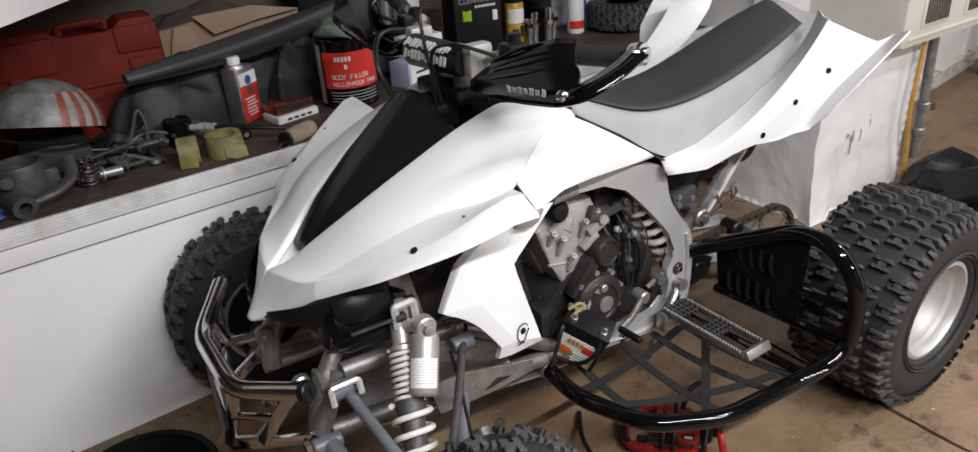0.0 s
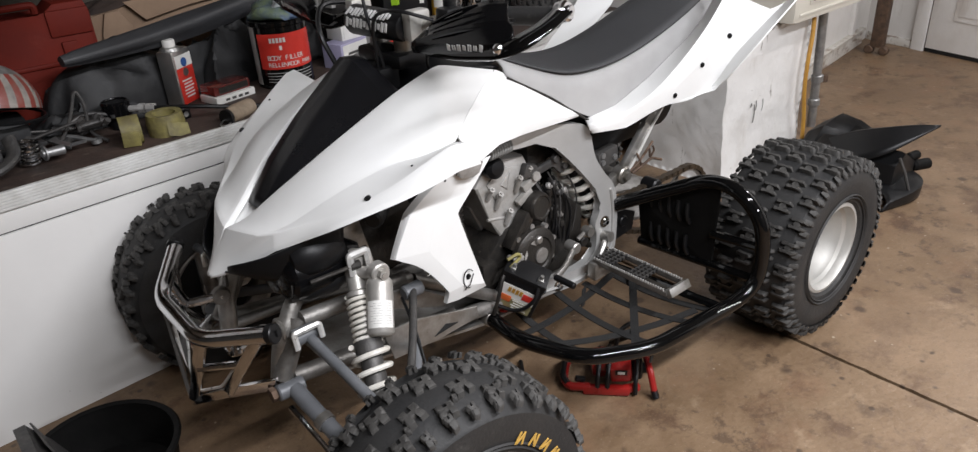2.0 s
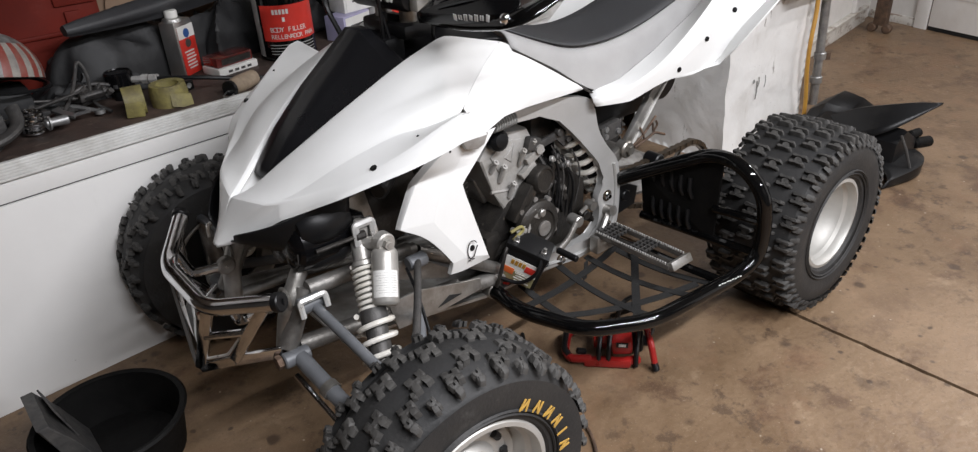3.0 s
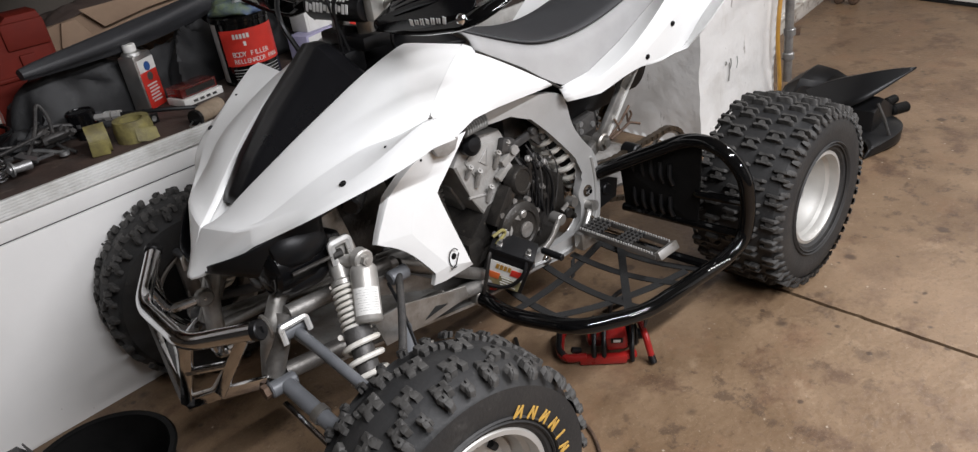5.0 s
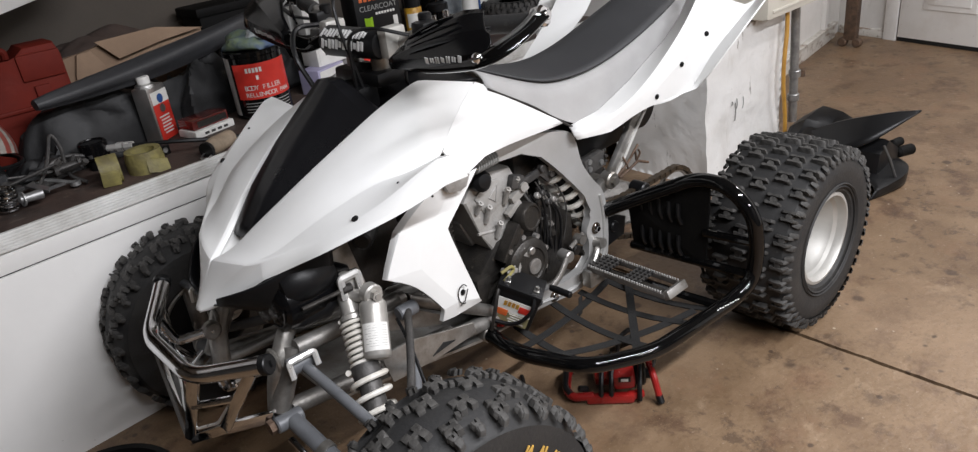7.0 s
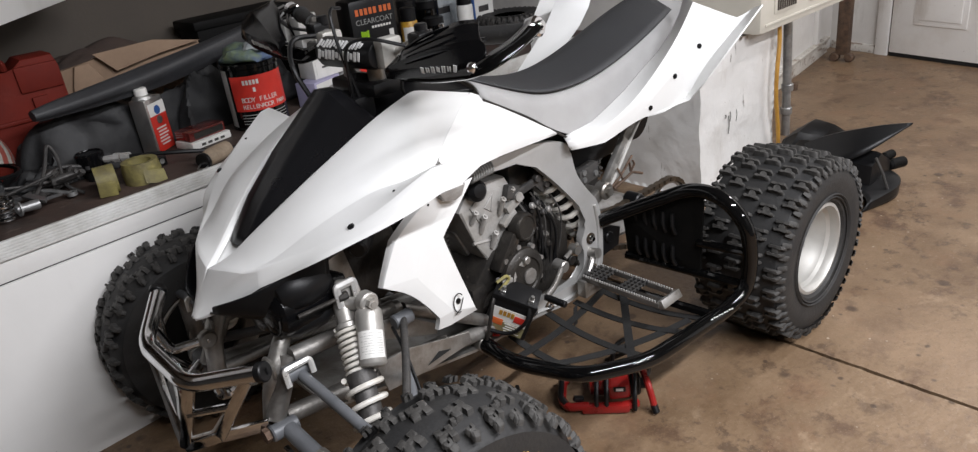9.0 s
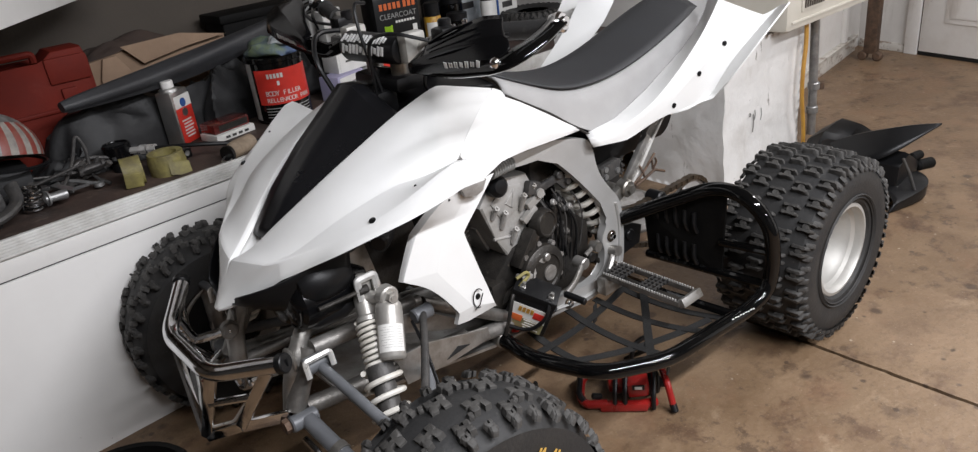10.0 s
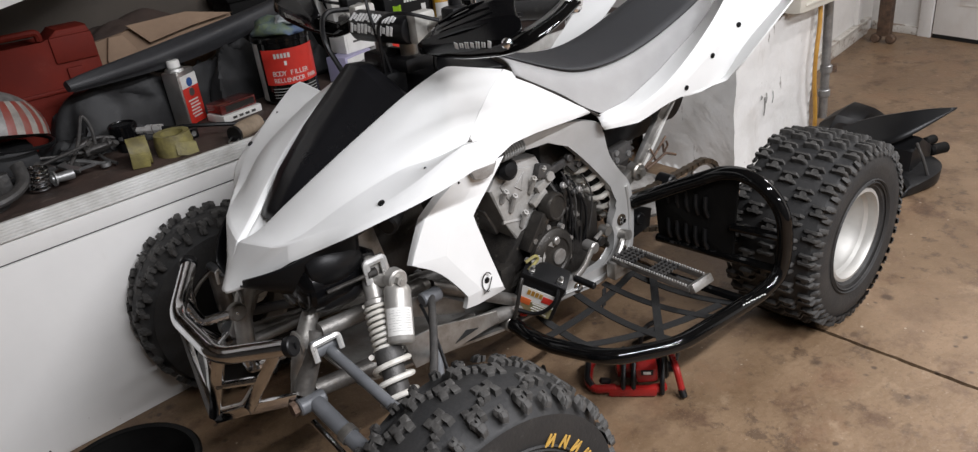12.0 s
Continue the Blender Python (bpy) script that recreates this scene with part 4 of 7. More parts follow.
def block_shape(bm, R, ang, y, base, lx, ly, ht, shape, tilt, lean):
    """One tread block: lx round the tyre, ly across it."""
    outlines = []
    if shape == "twin":
        # two waisted bars across the tyre with a round stud between them
        bar = [(-.15, -.40), (-.06, -.5), (.10, -.5), (.15, -.38), (.10, -.12), (.10, .12), (.15, .38), (.10, .5), (-.06, .5), (-.15, .40), (-.10, .12), (-.10, -.12)]
        outlines = [[(px - .31, py) for px, py in bar], [(.31 - px, -py) for px, py in bar], [(.30 * math.cos(k * math.pi / 5), .22 * math.sin(k * math.pi / 5)) for k in range(10)]]
    elif shape == "aitch":
        outlines = [[(-.5, -.5), (-.14, -.5), (-.14, -.16), (.14, -.16), (.14, -.5), (.5, -.5), (.5, -.1), (.38, 0), (.5, .1), (.5, .5), (.14, .5), (.14, .16), (-.14, .16), (-.14, .5), (-.5, .5), (-.5, .1), (-.38, 0), (-.5, -.1)]]
    else:
        outlines = [[(-.5, -.4), (-.4, -.5), (.4, -.5), (.5, -.4), (.5, .4), (.4, .5), (-.4, .5), (-.5, .4)]]
    ct, st = math.cos(tilt), math.sin(tilt)
    for k, pts in enumerate(outlines):
        top = ht * (.82 if k == 2 else 1.0)
        mx, my = sum(p[0] for p in pts) / len(pts), sum(p[1] for p in pts) / len(pts)
        rings = []
        for f, dr in ((1.10, -.008), (1.0, top * .72), (.84, top)):
            ring = []
            for px, py in pts:
                qx, qy = (mx + (px - mx) * f) * lx, (my + (py - my) * f) * ly
                qx, qy = qx * ct - qy * st, qx * st + qy * ct
                r = base + dr - (lean * (qy if y > 0 else -qy) if lean else 0)
                t = ang + qx / R
                ring.append(bm.verts.new((r * math.cos(t), y + qy, r * math.sin(t))))
            rings.append(ring)
        n = len(pts)
        for f in [bm.faces.new(rings[2])] + [bm.faces.new((lo[i], lo[(i + 1) % n], hi[(i + 1) % n], hi[i])) for lo, hi in zip(rings, rings[1:]) for i in range(n)]:
            f.material_index = 1


def rim_mesh(bead, W, dish):
    """A rolled alloy rim about the y axis, outer lip at -y; dish: depth of its disc behind the lip."""
    bm = bmesh.new()
    h = W / 2 * .80
    revolve(bm, [(bead + .004, -h - .010), (bead + .010, -h - .004), (bead + .008, -h + .004), (bead - .004, -h + .002)], (0, 0, 0), (0, 1, 0), 64, cap=False)
    prof = [(bead + .004, -h - .010), (bead - .004, -h - .011), (bead - .008, -h - .004), (bead - .009, -h + .012), (bead - .017, -h + .020), (bead - .020, -h + .036), (bead - .026, -h + .046), (bead - .030, -h + dish), (bead - .042, -h + dish + .008), (.062, -h + dish + .004), (.052, -h + dish - .012), (.030, -h + dish - .014), (.0, -h + dish - .014)]
    revolve(bm, prof, (0, 0, 0), (0, 1, 0), 64, cap=False)
    revolve(bm, [(bead - .030, -h + dish), (bead - .026, h - .03), (bead - .004, h), (bead + .010, h + .006)], (0, 0, 0), (0, 1, 0), 64, cap=False)
    return bm, -h + dish


def make_wheel(m, R, W, bead, crown, knobs, dish, seed, label):
    w = new("wheel")
    w.parent = quad
    w.matrix_local = m
    tagged(w, label)
    bm, blocks = tyre_mesh(R, W, bead, crown, knobs, seed)
    part("tyre", bm, "rubber", w, "black knobbly off-road tyre", smooth=32)
    # blocks of one row share their mesh and are turned about the axle
    rnd, made = random.Random(seed), {}
    for ang, *key in blocks:
        key = tuple(key)
        if key not in made:
            bm = bmesh.new()
            block_shape(bm, R, 0.0, *key)
            first = part("tread_block", bm, ["rubber", "knob_rubber"], w, smooth=48)
            made[key] = first.data
        else:
            first = new("tread_block", made[key])
            first.parent = w
        first.matrix_local = Matrix.Rotation(-ang + rnd.uniform(-.006, .006), 4, "Y")
    bm, yd = rim_mesh(bead, W, dish)
    part("rim", bm, "rim_alu", w, "silver rolled aluminium rim", smooth=28)
    bm = bmesh.new()
    for k in range(4):
        a = k * math.pi / 2 + .4
        c = Vector((.038 * math.cos(a), yd - .014, .038 * math.sin(a)))
        cyl(bm, c, c + Vector((0, -.014, 0)), .009, n=6)
    cyl(bm, (0, yd - .012, 0), (0, yd - .05, 0), .022, .018, n=20, rim=.003)
    part("hub", bm, "chrome", w)
    if knobs == "front":
        # dark pieces on the disc stand in for the shade of vent holes
        for k in range(10):
            a = k * math.pi / 5
            c = Vector((.080 * math.cos(a), yd + .002, .080 * math.sin(a)))
            d = Vector((-math.sin(a), 0, math.cos(a))) * .008
            bm = bmesh.new()
            tube(bm, [c - d, c + d], .0075, 10)
            part("vent_hole", bm, "dark_hole", w)
        # printed yellow marks of the maker on the sidewall, as plain bars
        for k in range(6):
            for dx, tilt, tall in ((-.0058, .14, .024), (.0, -.5 if k % 2 else .5, .0215), (.0058, -.14, .024)) if k != 4 else ((0, 0, .024),):
                a = math.radians(60 - k * 11.5)
                r = bead + (R - bead) * .33
                bm = bmesh.new()
                box(bm, (dx, 0, 0), (.0046, .0014, tall), Matrix.Rotation(tilt, 4, "Y"), bevel=.0005)
                q = part("mark", bm, "yellow_ink", w)
                q.matrix_local = Matrix.Translation((r * math.cos(a), -W / 2 - .0008, r * math.sin(a))) @ Matrix.Rotation(math.pi / 2 - a, 4, "Y")
    return w


STEER = -4.0
make_wheel(pose(.635, -.460, .254), .248, .250, .121, .016, "rear", .085, 3, "wide rear wheel with a block-tread tyre")
make_wheel(pose(.635, .460, .248, 0, 0, 180), .238, .250, .118, .016, "rear", .085, 4, "wide rear wheel with a block-tread tyre")
make_wheel(pose(-.612, -.537, .256, 0, 0, STEER), .251, .185, .129, .040, "front", .040, 5, "front wheel turned to its side, yellow marks on the tyre")
make_wheel(pose(-.604, .510, .258, 0, 0, 180 + STEER), .253, .185, .129, .040, "front", .055, 6, "front wheel turned to its side")
bm = bmesh.new()
cyl(bm, (.635, -.40, .248), (.635, .40, .248), .022, n=16)
part("rear_axle", bm, "raw_alu", quad)


# ---- front end: bumper, arms, shocks ----
def qpart(name, build, material, label="", parent=None):
    bm = bmesh.new()
    build(bm)
    return part(name, bm, material, parent or quad, label)


bumper = new("bumper")
bumper.parent = quad
tagged(bumper, "polished aluminium front bumper")
qpart("top_bar", lambda b: tube(b, bend([(-.752, .232, .512), (-.838, .102, .478), (-.838, -.102, .478), (-.752, -.232, .514)], .04, 7), .0165, 14), "chrome", parent=bumper)


def flat_bar(b, p, q, wide, thick, face):
    """A flat bar from p to q whose broad side looks along face."""
    p, q = Vector(p), Vector(q)
    x = (q - p).normalized()
    y = (Vector(face) - x * Vector(face).dot(x)).normalized()
    m = Matrix((x, y, x.cross(y))).transposed().to_4x4()
    box(b, (p + q) / 2, ((q - p).length, thick, wide), m, bevel=thick * .3)


for s in (-1, 1):
    qpart("end_cap", lambda b: (cyl(b, (-.755, s * .228, .513), (-.7465, s * .241, .5165), .0185, n=20, rim=.002), box(b, (-.7455, s * .2425, .517), (.003, .003, .014), bevel=.0006)), "black_plastic", parent=bumper)
    top, toe, mid, end, foot = (-.836, s * .092, .464), (-.854, s * .005, .290), (-.812, s * .102, .343), (-.770, s * .206, .496), (-.735, s * .158, .352)
    face = (-.75, s * .60, .10)
    qpart("front_bar", lambda b: flat_bar(b, top, toe, .024, .010, face), "chrome", parent=bumper)
    qpart("side_bar", lambda b: flat_bar(b, end, mid, .022, .010, face), "chrome", parent=bumper)
    qpart("lower_bar", lambda b: (flat_bar(b, toe, mid, .020, .010, face), flat_bar(b, mid, foot, .026, .010, (-.4, s * .8, -.1))), "chrome", parent=bumper)
    qpart("cross_strut", lambda b: tube(b, [(-.842, s * .058, .392), (-.790, s * .150, .424)], .0075, 10), "chrome", parent=bumper)
    qpart("inner_lip", lambda b: tube(b, bend([(-.836, s * .066, .452), (-.846, s * .028, .322), (-.818, s * .086, .350), (-.786, s * .160, .446)], .010), .0030, 6), "bright_steel", parent=bumper)
    qpart("top_brace", lambda b: tube(b, bend([(-.806, s * .150, .492), (-.790, s * .120, .432), (-.72, s * .10, .432)], .014), .010, 10), "chrome", parent=bumper)
    qpart("brace_foot", lambda b: (cyl(b, (-.722, s * .092, .432), (-.722, s * .112, .432), .020, n=16, rim=.004), cyl(b, (-.728, s * .11, .432), (-.728, s * .118, .432), .009, n=6)), "raw_alu", parent=bumper)


def mesh_panel(b):
    """Woven wire between the front bar and the far side bar."""
    p0, p1, q0, q1 = Vector((-.836, .082, .450)), Vector((-.852, .012, .305)), Vector((-.784, .180, .470)), Vector((-.815, .098, .348))
    for k in range(19):
        f = k / 18
        tube(b, [p0.lerp(p1, f), q0.lerp(q1, f)], .0011, 4)
    for k in range(13):
        f = k / 12
        tube(b, [p0.lerp(q0, f), p1.lerp(q1, f)], .0011, 4)


qpart("mesh_insert", mesh_panel, "graphite", "black wire mesh", bumper)

for s in (-1, 1):
    qpart("frame_horn", lambda b: tube(b, bend([(-.715, s * .125, .335), (-.700, s * .135, .42), (-.660, s * .125, .490), (-.60, s * .10, .515)], .05), [.020] * 7 + [.017] * 7, 12), "raw_alu")
    qpart("front_cross_tube", lambda b: tube(b, [(-.70, s * .13, .445), (-.42, s * .15, .452)], .014, 12), "dirty_alu")
    qpart("lower_rail", lambda b: tube(b, [(-.73, s * .13, .335), (-.30, s * .15, .305)], .014, 12), "dirty_alu")
    qpart("weld_bead", lambda b: tube(b, [Vector((-.700, s * .135, .448)) + Vector((0, .0215 * math.cos(a), .0215 * math.sin(a))) for a in [k * math.pi / 8 for k in range(16)]], .004, 6, closed=True), "raw_alu")
    # upper and lower arms
    arm = new("control_arm")
    arm.parent = quad
    tagged(arm, "grey painted tubular suspension arm")
    qpart("front_leg", lambda b: tube(b, [(-.672, s * .195, .452), (-.655, s * .455, .392)], .0105, 12), "grey_paint", parent=arm)
    qpart("rear_leg", lambda b: tube(b, bend([(-.425, s * .190, .445), (-.505, s * .30, .425), (-.63, s * .455, .392)], .06), .008, 12), "graphite", parent=arm)
    qpart("bushing", lambda b: cyl(b, (-.700, s * .192, .455), (-.652, s * .192, .455), .017, n=16, rim=.003), "grey_paint", parent=arm)
    qpart("bushing", lambda b: cyl(b, (-.450, s * .190, .440), (-.405, s * .190, .440), .016, n=16, rim=.003), "grey_paint", parent=arm)
    arm = new("control_arm")
    arm.parent = quad
    tagged(arm, "grey painted tubular suspension arm")
    qpart("front_leg", lambda b: tube(b, [(-.712, s * .180, .338), (-.700, s * .30, .300), (-.655, s * .470, .225)], [.0165, .016, .014], 12), "grey_paint", parent=arm)
    qpart("rear_leg", lambda b: tube(b, [(-.43, s * .180, .310), (-.62, s * .460, .225)], .013, 12), "grey_paint", parent=arm)
    qpart("bushing", lambda b: cyl(b, (-.745, s * .172, .340), (-.690, s * .172, .337), .0165, n=16, rim=.003), "grey_paint", parent=arm)
    qpart("clamp_band", lambda b: cyl(b, (-.704, s * .262, .3115), (-.702, s * .278, .3065), .0195, n=16), "raw_alu", parent=arm)
    qpart("tie_rod", lambda b: tube(b, [(-.735, s * .20, .318), (-.715, s * .46, .235)], .0065, 10), "chrome")
    qpart("clevis", lambda b: tube(b, bend([(-.705, s * .220, .448), (-.705, s * .214, .480), (-.653, s * .214, .480), (-.653, s * .220, .452)], .006), .0038, 6, flat=1.6), "bright_steel", "bright steel clevis bracket")
    qpart("rusty_bolt", lambda b: cyl(b, (-.756, s * .165, .338), (-.745, s * .165, .338), .015, n=6), "rust_steel")
    # spindle
    qpart("spindle", lambda b: (cyl(b, (-.64, s * .455, .20), (-.64, s * .45, .41), .022, n=12, rim=.004), cyl(b, (-.64, s * .44, .268), (-.638, s * .56, .268), .024, n=12)), "cast_alu")
    qpart("brake_disc", lambda b: cyl(b, (-.64, s * .478, .268), (-.64, s * .482, .268), .085, n=32), "chain_steel")
    qpart("brake_caliper", lambda b: box(b, (-.56, s * .475, .30), (.05, .05, .09), bevel=.01), "case_dark")
    # black disc put in for the unlit hollow inside the wheel
    qpart("dark_wheel_disc", lambda b: revolve(b, [(.02, 0), (.118, .004), (.120, .012), (.02, .016)], (-.64, s * .455, .264), (0, s, 0), 32), "matt_black")
    # shock absorber
    sh = new("shock_absorber")
    sh.parent = quad
    tagged(sh, "silver front shock absorber with white spring and reservoir")
    T, B = Vector((-.538, s * .160, .553)), Vector((-.620, s * .345, .318))
    at = lambda f: T.lerp(B, f)
    d = (B - T).normalized()
    qpart("upper_body", lambda b: revolve(b, [(.014, .005), (.0165, .012), (.0185, .03), (.0185, .068), (.024, .072), (.024, .080), (.017, .082), (.017, .15)], T, d, 20), "shock_grey", parent=sh)
    qpart("lower_body", lambda b: revolve(b, [(.020, 0), (.027, .004), (.027, .03), (.022, .034), (.022, .13), (.030, .133), (.030, .145)], at(.52), d, 20), "graphite", parent=sh)
    qpart("upper_spring", lambda b: coil(b, at(.25), at(.55), .0245, .0040, 8.6), "white_coil", parent=sh)
    qpart("lower_spring", lambda b: coil(b, at(.56), at(.95), .0335, .0056, 4.1), "white_coil", "white coil spring", parent=sh)
    qpart("spring_collar", lambda b: cyl(b, at(.53), at(.57), .024, n=20, rim=.003), "raw_alu", parent=sh)
    R0, R1 = Vector((-.524, s * .232, .527)), Vector((-.567, s * .286, .446))
    e = (R1 - R0).normalized()
    L = (R1 - R0).length
    qpart("reservoir", lambda b: revolve(b, [(.010, -.008), (.018, -.004), (.0245, .004), (.026, .012), (.026, L * .97), (.024, L), (.020, L + .003), (0, L + .003)], R0, e, 28), "shock_grey", parent=sh)
    qpart("hose_neck", lambda b: tube(b, [T.lerp(B, .10), R0 + Vector((0, 0, .012))], .013, 12), "shock_grey", parent=sh)
    qpart("reservoir_eye", lambda b: (cyl(b, R0 + Vector((0, s * .012, .016)), R0 + Vector((0, -s * .012 + s * -.0, .016)), .0205, n=20, rim=.003), cyl(b, R0 + Vector((0, s * .010, .016)), R0 + Vector((0, s * .024, .018)), .011, n=6), cyl(b, R0 + Vector((0, s * .022, .018)), R0 + Vector((0, s * .026, .018)), .006, n=10)), "shock_grey", parent=sh)

    def wrap(b, h0, h1, a0, a1, r=.0264):
        u, v, w = frame_of(e)
        V = [[b.verts.new(R0 + w * h + (u * math.cos(a) + v * math.sin(a)) * r) for a in [a0 + (a1 - a0) * k / 10 for k in range(11)]] for h in (h0, h1)]
        for k in range(10):
            b.faces.new((V[0][k], V[0][k + 1], V[1][k + 1], V[1][k]))

    u, v, w = frame_of(e)
    toward = Vector((-.55, -1.05, .75))
    mid = math.atan2(toward.dot(v), toward.dot(u))
    if s < 0:
        lab = qpart("label", lambda b: wrap(b, L * .42, L * .90, mid - 1.05, mid + 1.05), "label_white", "white printed warning label", sh)
        for k in range(9):
            for n_, (a0, a1) in enumerate(((-.85, -.45 + .1 * (k % 3)), (-.30 + .1 * (k % 2), .1 + .15 * (k % 3)), (.32, .55 + .25 * (k % 2)))):
                qpart("print_line", lambda b: wrap(b, L * (.470 + .044 * k), L * (.4755 + .044 * k), mid + a0, mid + a1, .0265), "rubber_grey", parent=sh)
    qpart("top_clevis", lambda b: tube(b, bend([T + Vector((-.020, s * .034, -.020)), T + Vector((-.021, s * .032, .022)), T + Vector((.017, s * .032, .022)), T + Vector((.019, s * .034, -.014))], .006), .0048, 6, flat=1.7), "bright_steel", parent=sh)
    qpart("barrel", lambda b: box(b, T + Vector((0, s * .012, .002)), (.026, .03, .036), pose(0, 0, 0, 0, 10, 0), bevel=.008), "shock_grey", parent=sh)
    qpart("top_bolt", lambda b: (cyl(b, T + Vector((-.034, 0, .005)), T + Vector((.034, 0, .005)), .008, n=8), cyl(b, T + Vector((-.042, 0, .005)), T + Vector((-.030, 0, .005)), .013, n=6)), "case_dark", parent=sh)
    qpart("shock_tower", lambda b: prism(b, [(-.60, .555), (-.575, .66), (-.49, .70), (-.44, .60), (-.44, .45), (-.47, .44), (-.50, .56)], s * .128, s * .142, bevel=.004), "raw_alu")
    qpart("brake_hose", lambda b: tube(b, bend([(-.46, s * .2, .44), (-.49, s * .28, .43), (-.52, s * .36, .37), (-.56, s * .47, .31)], .05), .0035, 8), "black_plastic")
    qpart("hose_fitting", lambda b: (cyl(b, (-.505, s * .37, .40), (-.515, s * .40, .35), .011, n=10), cyl(b, (-.50, s * .40, .352), (-.50, s * .425, .352), .008, n=8)), "raw_alu")

# black inner cowl and headlamps under the hood
sheet("inner_cowl", [
    [(-.715, -.040, .570), (-.718, 0, .548), (-.715, .040, .570)],
    [(-.678, -.138, .612), (-.690, 0, .500), (-.678, .138, .612)],
    [(-.598, -.212, .655), (-.60, 0, .485), (-.598, .212, .655)],
    [(-.520, -.222, .682), (-.50, 0, .500), (-.520, .222, .682)],
], "black_plastic", quad, thick=.006)
BOWL = ((-.742, .060, .578, .562, .552), (-.705, .125, .602, .552, .536), (-.660, .165, .624, .532, .508), (-.605, .186, .648, .530, .500), (-.560, .190, .660, .560, .515))
sheet("headlight_bowl", [[(x, -w, zt), (x, -w * .97, (zt + zm) / 2), (x, -w * .82, zm), (x, -w * .35, zb), (x, w * .35, zb), (x, w * .82, zm), (x, w * .97, (zt + zm) / 2), (x, w, zt)] for x, w, zt, zm, zb in BOWL], "black_plastic", quad, thick=.004, label="black plastic headlight bowl")
for s in (-1, 1):
    lamp = new("headlight")
    lamp.parent = quad
    tagged(lamp, "black round headlight housing")
    qpart("shell", lambda b: revolve(b, [(.030, .165), (.050, .13), (.058, .08), (.058, .03), (.055, .014), (.048, .008), (.046, .010), (.042, .006), (.024, .001), (.0, .0)], (-.678, s * .128, .553), (.97, -s * .04, -.03), 32, cap=False), "guard_black", parent=lamp)
    qpart("lower_shell", lambda b: revolve(b, [(.0, -.01), (.04, .0), (.060, .03), (.066, .07), (.055, .12), (.03, .15), (0, .155)], (-.675, s * .085, .545), (.95, 0, -.10), 28, cap=False), "guard_black", parent=lamp)
    qpart("lens_ring", lambda b: tube(b, [Vector((-.674, s * .128 + .046 * math.cos(a), .553 + .046 * math.sin(a))) for a in [math.pi + k * math.pi / 9 for k in range(6)]], .0012, 6), "graphite", parent=lamp)
    qpart("duct", lambda b: (revolve(b, [(.0, -.012), (.026, -.008), (.040, .010), (.044, .04), (.040, .075), (.030, .096), (.01, .102)], (-.652, s * .150, .588), (1, s * .02, .06), 28), revolve(b, [(.0, -.01), (.020, -.004), (.030, .02), (.031, .08), (.020, .105)], (-.660, s * .146, .524), (1, 0, -.02), 24)), "black_plastic", parent=lamp)
    qpart("adjuster_rod", lambda b: (tube(b, [(-.645, s * .192, .555), (-.545, s * .192, .552)], .0042, 8), cyl(b, (-.560, s * .192, .5525), (-.540, s * .192, .552), .009, n=8)), "case_dark", parent=lamp)
    qpart("air_duct", lambda b: revolve(b, [(.014, -.002), (.019, .002), (.020, .012), (.020, .05), (.016, .06)], (-.505, s * .205, .636), (.8, -s * .7, .05), 20), "black_plastic")
    qpart("mesh_block", lambda b: box(b, (-.43, s * .12, .56), (.12, .05, .16), pose(0, 0, 0, 0, -12, 0), bevel=.01), "case_dark")

# ---- engine ----
engine = new("engine")
engine.parent = quad
tagged(engine, "dirty single-cylinder engine, grey head and dark covers")
TILT_E = pose(-.105, 0, .515, 0, -24, 0)


def eng(name, build, material, label="", local=False):
    p = qpart(name, build, material, label, engine)
    if local:
        p.matrix_local = TILT_E
    return p


eng("crankcase", lambda b: prism(b, [(-.16, .285), (-.12, .245), (.10, .240), (.165, .29), (.165, .40), (.10, .455), (.02, .455), (-.10, .43), (-.165, .37)], -.115, .115, bevel=.012), "case_dark")
eng("cylinder", lambda b: box(b, (0, .02, -.06), (.120, .14, .10), bevel=.01), "cast_alu", local=True)
eng("cylinder_head", lambda b: (prism(b, [(-.182, .560), (-.135, .614), (-.030, .598), (-.005, .548), (-.034, .479), (-.066, .435), (-.100, .385), (-.142, .465)], -.110, .10, bevel=.008), prism(b, [(-.150, .560), (-.110, .590), (-.050, .578), (-.070, .520), (-.118, .500)], -.114, -.10, bevel=.004)), "head_alu", "pale grey cast cylinder head")
for x, z, h in ((-.062, .520, .030), (-.125, .497, .032), (-.097, .447, .030), (-.03, .545, .02), (-.150, .53, .018)):
    eng("head_stud", lambda b: (cyl(b, (x, -.112, z - .006), (x + .004, -.126, z + h), .0062, n=12, rim=.001), cyl(b, (x + .003, -.124, z + h), (x + .004, -.130, z + h + .006), .0075, n=6), cyl(b, (x + .004, -.129, z + h + .006), (x + .005, -.131, z + h + .009), .0035, n=6)), "head_alu")
eng("head_rib", lambda b: tube(b, [(-.079, -.1145, .575), (-.089, -.1145, .532), (-.108, -.1145, .548)], .0024, 6, closed=True), "head_alu")
eng("head_rib", lambda b: tube(b, [(-.150, -.109, .470), (-.075, -.109, .455)], .004, 8), "head_alu")
